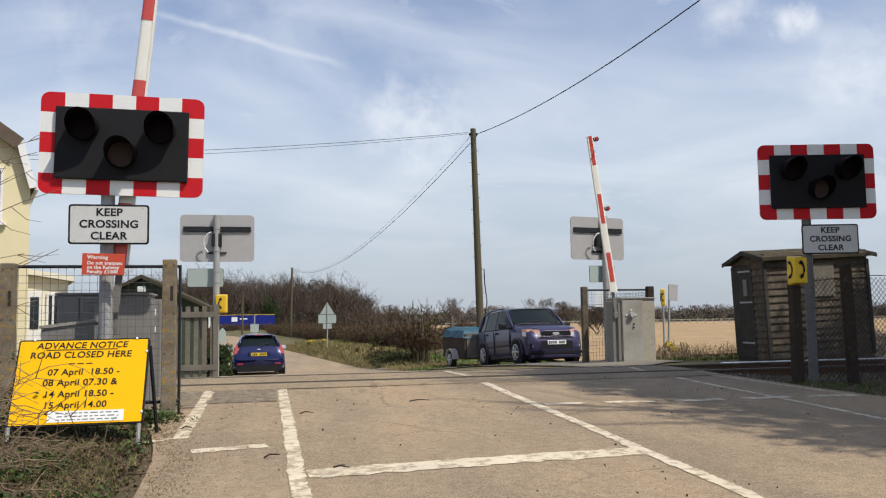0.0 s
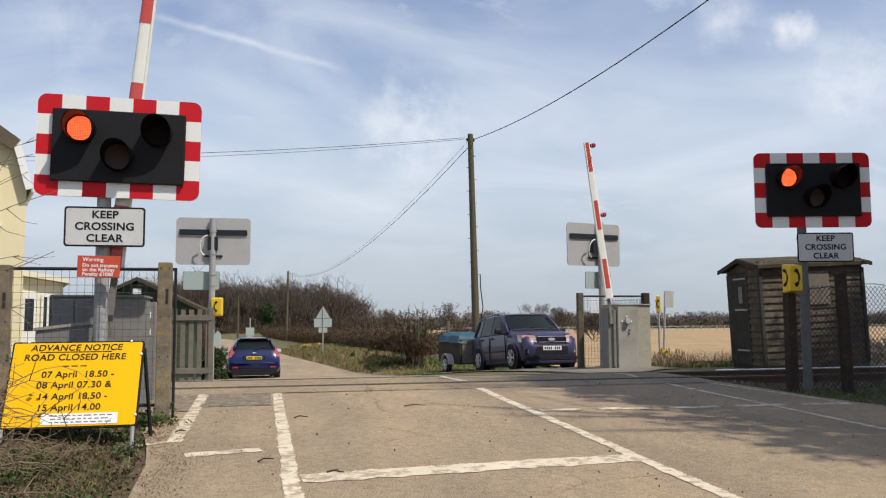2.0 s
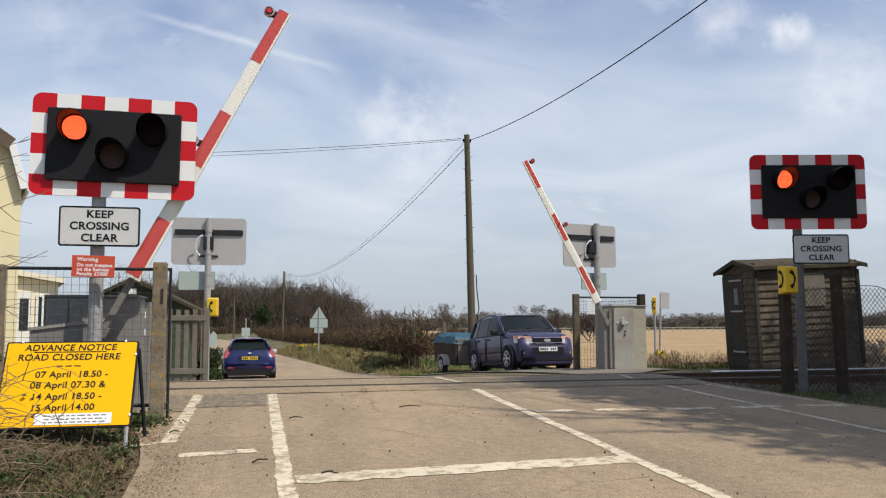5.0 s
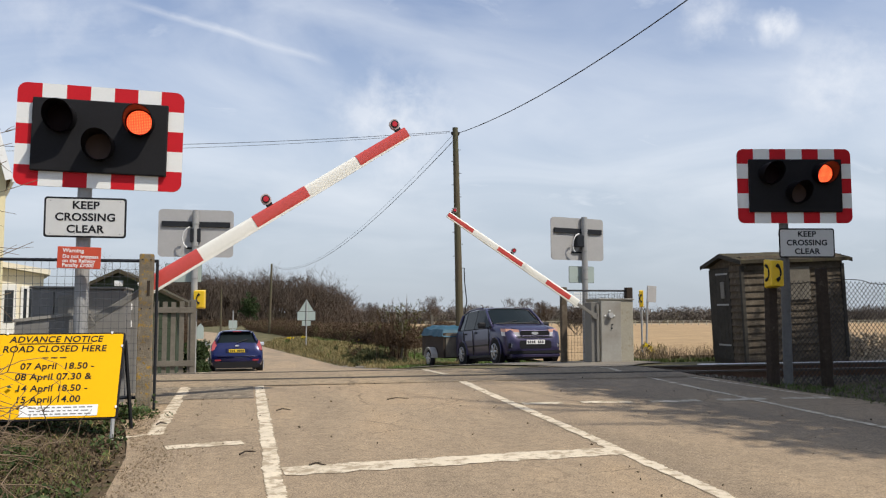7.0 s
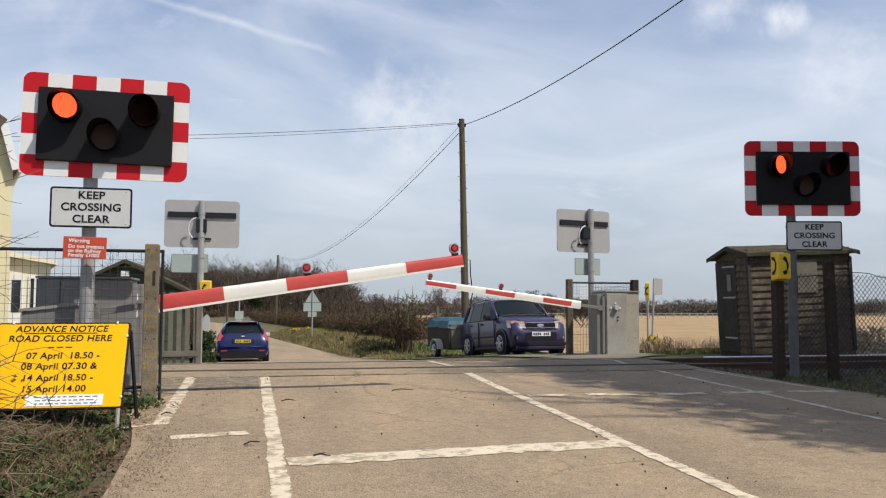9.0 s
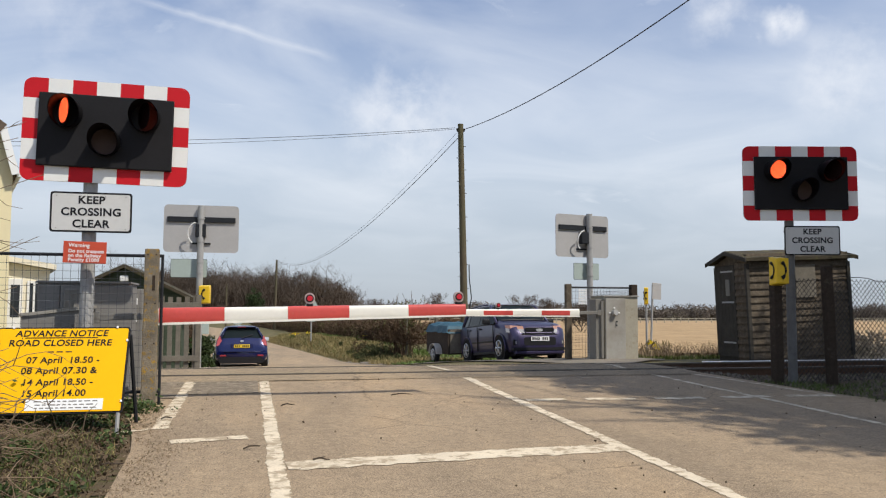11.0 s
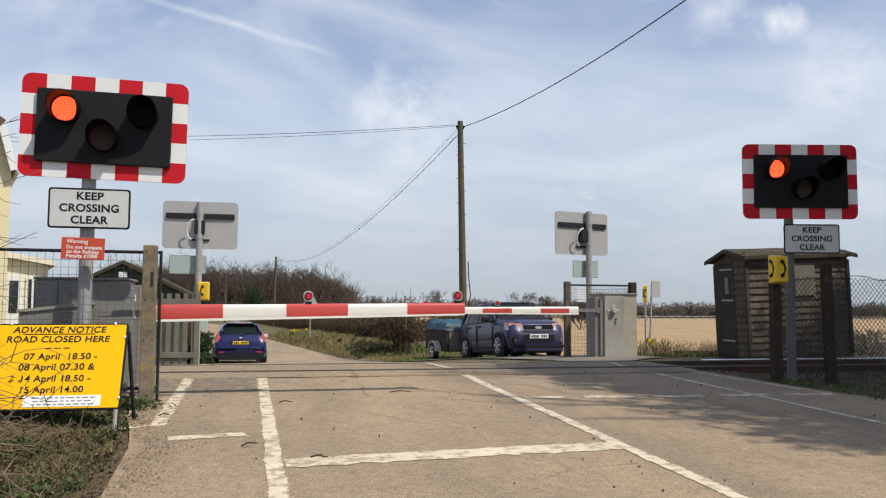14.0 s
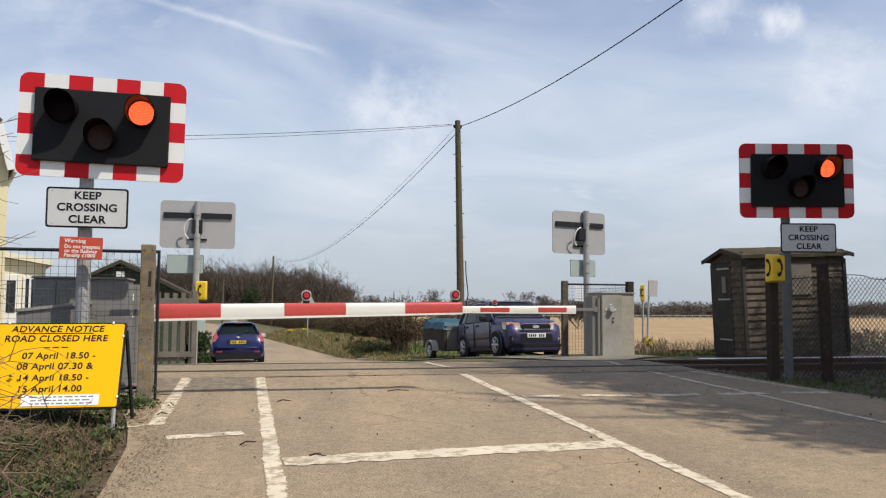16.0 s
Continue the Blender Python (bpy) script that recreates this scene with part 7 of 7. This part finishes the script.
    blades("lawn_grass", spots, 0.1, 0.02, LAWN, 19, "short green grass patch behind the apron")
    for x, y, n in ((2.75, 53, 9), (3.7, 53, 5), (6.2, 46, 3)):
        t = thing("daffodils", pose(x, y, land(x, y)), "clump of yellow daffodils on the bank", "flowers", "daffodil clumps")
        V, F = clump([(rng.gauss(0, 0.14), rng.gauss(0, 0.14), 0.32 + rng.gauss(0, 0.05), 0.05) for k in range(n)], 0.06, 8, 20, aspect=1.2)
        tagged(raw("petals", V.tolist(), F.tolist(), DAFFODIL, t), kind="stuff")
        V, F = clump([(rng.gauss(0, 0.16), rng.gauss(0, 0.16), 0.15, 0.12) for k in range(n)], 0.03, 8, 21, aspect=7, up=3)
        raw("leaves", V.tolist(), F.tolist(), GRASS, t)
    t = thing("daffodils", pose(10.7, 20.5, land(10.7, 20.5)), "a few yellow daffodils beside the cabinet", "flowers", "daffodil clumps")
    V, F = clump([(rng.gauss(0, 0.1), rng.gauss(0, 0.1), 0.36 + rng.gauss(0, 0.1), 0.05) for k in range(8)], 0.06, 8, 20, aspect=1.2)
    tagged(raw("petals", V.tolist(), F.tolist(), DAFFODIL, t), kind="stuff")
    V, F = clump([(rng.gauss(0, 0.2), rng.gauss(0, 0.2), 0.25, 0.25) for k in range(16)], 0.03, 10, 22, aspect=8, up=3)
    raw("stalks", V.tolist(), F.tolist(), DRY_GRASS, t)
    # rough growth between track and field
    spots = [(rng.uniform(9.2, 20), 17.2 + abs(rng.gauss(0, 1.6))) for k in range(3600)]
    blades("track_grass", spots, 0.10, 0.012, GRASS, 23, "low green grass beyond the track")
    spots = []
    while len(spots) < 3600:
        x, y = rng.uniform(9.3, 20), rng.uniform(18.3, 21.0)
        if noise.noise((x * 1.1, y * 0.9, 6)) > 0.02:
            spots.append((x, y))
    blades("dead_stalks", spots, 0.42, 0.005, BRAMBLE, 24, "brown dead stalks at the field's edge", 0.75)
    spots = [(rng.uniform(7.1, 12), 9.5 + abs(rng.gauss(0, 0.35))) for k in range(500)]
    blades("fence_grass", spots, 0.08, 0.008, GRASS, 25, "thin green grass under the chain-link fence")
    spots = [(6.75 + abs(rng.gauss(0, 0.9)), rng.uniform(7.4, 10.2)) for k in range(1300)]
    blades("crossing_weeds", spots, 0.07, 0.006, GRASS, 27, "low weeds along the crossing's dusty edge", 0.9)
    pl = []
    for k in range(330):
        x, y = 5.2 + max(-0.9, rng.gauss(0, 0.55)), 34.4 + rng.gauss(0, 1.6)
        pl.append((x, y, land(x, y) + abs(rng.gauss(0, 0.08)), 0.11))
    leaves("ditch_weeds", pl, 0.022, 60, 26, DITCH_LEAF, "dark green weeds in the roadside ditch", "weeds", aspect=7, up=1.6)
    # kerb stones at the bank
    bm = bmesh.new()
    box(bm, 4.05, 5.0, 30.6, 30.72, -0.98, -0.74, 0.03)
    tagged(part("kerb_stone", bm, SLEEPER), "low grey concrete headwall at the bank", "kerb", kind="structure")


hedge()


def verge_plants():
    rng = random.Random(21)
    spots = []
    while len(spots) < 17000:
        x, y = rng.uniform(-4.5, -0.6), rng.uniform(2.5, 8.9)
        if noise.noise((x * 1.7, y * 1.7, 2)) > -0.15 and x < float(road_left(y)) - 0.1 + 0.15 * noise.noise((0, y * 2, 0)):
            spots.append((x, y))
    blades("verge_grass", spots[:9000], 0.07, 0.005, GRASS, 31, "short green grass on the verge", 0.8)
    blades("verge_straw", spots[9000:], 0.075, 0.003, DRY_GRASS, 32, "dry straw on the verge", 1.1)
    pl = []
    for k in range(3600):
        x, y = rng.uniform(-4.2, -0.95), rng.uniform(3.0, 8.8)
        if noise.noise((x * 1.2, y * 1.2, 7)) > -0.08:
            pl.append((x, y, land(x, y) + 0.035, 0.05))
    leaves("ground_ivy", pl, 0.028, 7, 33, IVY, "low green ivy and weeds on the verge", "ivy", aspect=1.4)
    pl = [(x, y, land(x, y) + 0.02, 0.06) for x, y in ((float(road_left(y)) - 0.04 - abs(rng.gauss(0, 1.3)), y) for y in (rng.uniform(2.8, 8.8) for k in range(3800)))]
    leaves("leaf_litter", pl, 0.016, 6, 34, DEAD_LEAF, "brown dead leaves and twigs on the soil", "leaf litter", aspect=1.8)
    # ivy round the foot of the post
    pl = [(-1.02 + rng.gauss(0, 0.12), 8.5 + rng.gauss(0, 0.15), land(-1, 8.5) + abs(rng.gauss(0.02, 0.07)), 0.05) for k in range(70)]
    leaves("post_ivy", pl, 0.022, 10, 35, IVY, "green ivy round the foot of the post", "ivy", aspect=1.4)
    pl = [(-2.3 + rng.gauss(0, 0.5), 8.2 + rng.gauss(0, 0.25), land(-2.3, 8.3) + abs(rng.gauss(0.05, 0.2)), 0.08) for k in range(70)]
    leaves("fence_ivy", pl, 0.035, 10, 36, IVY, "green ivy at the foot of the fence", "ivy", aspect=1.4)
    # arching bramble stems
    for k in range(84):
        t = thing("bramble", pose(0, 0, 0), "dry arching bramble stem on the verge", "bramble", "bramble stems")
        x = rng.uniform(-3.0, -1.6) if k < 40 else rng.uniform(-3.2, -2.0)
        y = rng.uniform(4.2, 6.9) if x < -2.0 else rng.uniform(4.0, 6.2)
        z = land(x, y)
        a = rng.uniform(-0.9, 1.0)
        ln = rng.uniform(0.4, 1.0) if x > -2.1 else rng.uniform(0.5, 1.3)
        h = rng.uniform(0.06, 0.3) if x > -2.1 else rng.uniform(0.15, 0.7)
        pts = []
        for j in range(9):
            u = j / 8
            pts.append((x + math.cos(a) * ln * u + rng.gauss(0, 0.018), y - 0.5 * math.sin(a) * ln * u + rng.gauss(0, 0.018), z + 4 * h * u * (1 - 0.72 * u) * 0.75 + rng.gauss(0, 0.012)))
        bm = bmesh.new()
        tube(bm, pts, [0.0048 - 0.0004 * j for j in range(9)], 5)
        part("stem", bm, BRAMBLE, t)
        for j in range(rng.randint(2, 6)):
            bm = bmesh.new()
            p = Vector(pts[rng.randint(2, 7)])
            q = p + Vector((rng.gauss(0.06, 0.14), rng.gauss(0, 0.14), rng.gauss(0.06, 0.12)))
            tube(bm, [p, p.lerp(q, 0.5) + Vector((rng.gauss(0, 0.02), 0, rng.gauss(0, 0.02))), q], [0.004, 0.003, 0.0018], 4)
            part("side_shoot", bm, BRAMBLE, t)
    # thin branches reaching in from the hedge behind the fence
    for x1, z0, z1 in ((-1.42, 1.62, 2.2), (-1.62, 1.9, 2.28), (-1.6, 2.25, 2.42), (-1.74, 1.35, 1.75), (-1.5, 1.66, 1.72), (-1.66, 1.3, 1.42), (-1.8, 1.05, 1.5), (-1.7, 2.5, 2.62), (-1.85, 1.0, 1.15)):
        t = thing("bare_branch", pose(0, 0, 0), "thin bare branch reaching over the fence", "branch", "bare branches")
        y = rng.uniform(6.2, 6.8)
        pts = []
        for j in range(9):
            u = j / 8
            pts.append(Vector((-3.5 + (x1 + 3.5) * u, y + rng.gauss(0, 0.02), z0 - 0.5 + (z1 - z0 + 0.5) * u ** 0.8 + rng.gauss(0, 0.018))))
        bm = bmesh.new()
        tube(bm, [(-3.75, y, land(-3.75, y) - 0.05), (-3.7, y, z0 * 0.5)] + pts, [0.012, 0.01] + [0.0075 - 0.00065 * j for j in range(9)], 5)
        part("stem", bm, BRAMBLE, t)
        for j in range(8):
            i = rng.randint(3, 7)
            p = pts[i].lerp(pts[i + 1], rng.random())
            d = Vector((rng.uniform(0.08, 0.3), rng.gauss(0, 0.08), rng.gauss(0.03, 0.11)))
            bm = bmesh.new()
            tube(bm, [p, p + d * 0.5 + Vector((0, 0, rng.gauss(0, 0.015))), p + d], [0.003, 0.0022, 0.0012], 4)
            part("twig", bm, BRAMBLE, t)


verge_plants()


def road_debris():
    rng = random.Random(77)
    pl = [(x, y, rise(y) + 0.012, 0.012) for x, y in ((rng.uniform(-1.0, 6.4), rng.uniform(3.2, 10.8)) for k in range(170))]
    leaves("road_grit", pl, 0.014, 1, 78, DEAD_LEAF, "scattered dark leaf scraps and grit on the road", "debris", aspect=1.6)
    for x, y, ln, a in ((-0.98, 5.9, 0.2, 0.5), (0.33, 8.5, 0.14, 0.2), (-0.02, 6.35, 0.16, 0.7), (0.45, 5.88, 0.12, -0.3), (-0.75, 7.85, 0.1, 0.4), (1.55, 9.1, 0.25, 0.1)):
        t = thing("fallen_twig", pose(x, y, rise(y) + 0.02, 0, 0, math.degrees(a)), "small dark fallen twig on the asphalt", "twig", "fallen twigs")
        bm = bmesh.new()
        tube(bm, [(0, 0, 0), (ln * 0.4, 0.015, 0.012), (ln * 0.8, -0.01, 0.006), (ln, 0.01, 0)], [0.007, 0.006, 0.005, 0.003], 5)
        tube(bm, [(ln * 0.4, 0.015, 0.012), (ln * 0.6, 0.06, 0.01)], [0.004, 0.002], 4)
        part("stick", bm, OLD_POST, t)


road_debris()


def loose_stones():
    """Chippings strewn over the road and thickest on the footway strip."""
    rng = np.random.RandomState(91)
    tet = np.array([(0, 0, 0.8), (1, 0, -0.2), (-0.5, 0.87, -0.2), (-0.5, -0.87, -0.2)])
    for name, n, mat, label in (("chippings", 2300, PALE_STONE, "pale loose chippings strewn over the road"), ("dark_grit", 900, STONE, "dark loose grit strewn over the road")):
        verts, faces = [], []
        for k in range(n):
            if rng.rand() < 0.45:
                x, y = -0.4 + rng.normal(0, 0.42), rng.uniform(4.2, 9.6)
            else:
                x, y = rng.uniform(-0.9, 6.6), 3.4 + 8.0 * rng.rand()
            if x < float(road_left(y)) - 0.05:
                continue
            s = rng.uniform(0.0025, 0.006) * (0.6 + y / 12)
            a = rng.uniform(0, 6.28)
            c, d = math.cos(a), math.sin(a)
            z = rise(y) + 0.006 * noise.noise((x * 0.9, y * 0.9, 1)) + 0.003
            b = len(verts)
            for p in tet * rng.uniform(0.6, 1.3, (4, 3)) * s:
                verts.append((x + p[0] * c - p[1] * d, y + p[0] * d + p[1] * c, z + p[2]))
            faces += [(b, b + 1, b + 2), (b, b + 2, b + 3), (b, b + 3, b + 1)]
        tagged(raw(name, verts, faces, mat), label, "stones", kind="stuff")
    # crumbs of soil and leaf along the verge's edge
    pl = []
    for k in range(2600):
        y = 3.2 + 5.4 * rng.rand()
        x = float(road_left(y)) + 0.02 + abs(rng.normal(0, 0.16)) + 0.3 * noise.noise((0, y * 1.3, 9))
        pl.append((x, y, max(rise(y), land(x, y) if x < float(road_left(y)) else -9) + 0.008, 0.008))
    leaves("soil_crumbs", pl, 0.0065, 2, 92, DUST, "crumbs of brown soil and leaf spilt on the road's edge", "soil", aspect=1.5)


loose_stones()


# ---- trees beside the camera that shade the crossing ----
def shade_trees():
    for x, y, h, sd in ((11.0, 2.3, 12.4, 49), (12.4, 3.3, 12.6, 44), (10.9, 5.1, 12.6, 41), (10.9, 6.9, 13.0, 42), (13.2, 6.2, 13.0, 43), (15.2, 8.0, 12.6, 45), (17.0, 7.6, 13.4, 46), (18.9, 9.2, 14.0, 47)):
        v, f = twig_tree(sd, h, 0.6, 4, 8, 1.0)
        t = thing("roadside_tree", pose(x, y, land(x, y)), "budding tree beside the road, casting shade", "tree", "roadside trees")
        tagged(raw("branchwork", v.tolist(), f, BARK, t), kind="stuff")
        rng = random.Random(sd)
        V, F = clump([(*(max(-1.5, min(1.5, rng.gauss(0, 1))) * h * w for w in (0.1, 0.085)), h * 0.71 + max(-1.6, min(1.6, rng.gauss(0, 1))) * h * 0.07, 0.5) for k in range(230)], 0.11, 60, sd, aspect=1.6)
        raw("crown", V.tolist(), F.tolist(), EVERGREEN, t)


shade_trees()


# ---- what moves ----
NEAR_BOOM = ((0, 84.6), (3.3, 84.5), (3.5, 83.8), (3.75, 81.2), (4.0, 77.6), (4.2, 74.7), (6.3, 43.1), (6.5, 40.1), (7.0, 32.8), (7.5, 25.5), (8.0, 17.9), (8.5, 11.4), (9.0, 8.7), (10.0, 3.6), (11.0, 1.3), (11.3, 1.05), (16, 1.05))
FAR_BOOM = ((0, 82.3), (3.5, 82.3), (3.75, 81.0), (4.0, 78.0), (4.2, 75.0), (6.3, 42.1), (6.5, 39.6), (7.0, 32.8), (7.5, 26.5), (8.0, 19.4), (8.5, 11.8), (9.0, 7.6), (10.0, 2.8), (11.0, 0.0), (11.3, -0.2), (16, -0.2))
# when the right-hand and left-hand lamps change, in seconds
RIGHT_ON = ((0.25, 0.53), (0.8, 1.1), (1.4, 1.76), (2.1, 2.52), (2.87, 3.3), (3.7, 4.03), (4.43, 4.82), (5.2, 5.57), (5.95, 6.33), (6.72, 7.08), (7.37, 7.84), (8.22, 8.6), (9.05, 9.4), (9.78, 10.16), (10.54, 10.92), (11.27, 11.62),
            (12.05, 12.37), (12.75, 13.18), (13.57, 13.88), (14.28, 14.68), (15.07, 15.37), (15.8, 16.3))
LEFT_ON = ((0.35, 0.62), (1.06, 1.4), (1.76, 2.1), (2.52, 2.87), (3.3, 3.7), (4.03, 4.43), (4.82, 5.2), (5.57, 5.95), (6.33, 6.72), (7.08, 7.37), (7.84, 8.22), (8.6, 9.05), (9.4, 9.78), (10.16, 10.54), (10.92, 11.27), (11.62, 12.05),
           (12.37, 12.75), (13.18, 13.57), (13.88, 14.28), (14.68, 15.07), (15.37, 15.8))


def flash(lens, m, spans):
    """The insert swivels in a tenth of a second."""
    rows, a = [(0, 0, -0.078)], 0
    for on, off in spans:
        for t in (on, off):
            if t < 15.9:
                rows += [(t + k / 30, a + 60 * k, -0.078 if k in (0, 3) else -0.19) for k in range(4)]
                a += 180
    rows.append((16, a, -0.078))
    walk(lens, [(t, m @ pose(0, y, 0, 0, 0, d)) for t, d, y in rows])


def motions():
    # the lorry crosses far off to the left
    walk(LORRY, [(t, pose(2.45 - 24.5 * t, 215, land(0, 215) - 0.1)) for t in (0, 4, 8, 12, 16)])
    # a second one follows at the end, beyond the field
    walk(PALE_LORRY, [(t, pose(198.4 - 22.0 * (t - 15.0), 215, land(180, 215) - 0.1)) for t in (0, 4, 8, 12, 16)])
    # the bird flies over, left to right
    a, v = Vector((1.75, 15.4, 7.12)), Vector((14.9, 0.3, 0.8))
    walk(BIRD, [(t, Matrix.Translation(a + v * (t - 4.0)) @ pose(0, 0, 0, 0, -2, 5)) for t in (0, 4, 8, 12, 16)])
    # a fly darts past the lens
    walk(FLY, [(t, Matrix.Translation(Vector((FLY_AT[0] + 8.0 * (t - 15.3), FLY_AT[1], FLY_AT[2]))) @ pose(0, 0, 0, 0, -25, 0)) for t in (0, 4, 8, 12, 16)])
    for wing, s in WINGS:
        walk(wing, [(k * 0.1, pose(0, s * 0.015, 0.012, s * (20 if k % 2 else -25), 0, 0)) for k in range(161)])
    for boom, z, s in BOOMS:
        walk(boom, [(t, pose(0, 0, z, 0, -s * a, 0)) for t, a in (NEAR_BOOM if s > 0 else FAR_BOOM)])
    for lens, m, i in FLASHERS:
        flash(lens, m, RIGHT_ON if i == 1 else LEFT_ON)


motions()
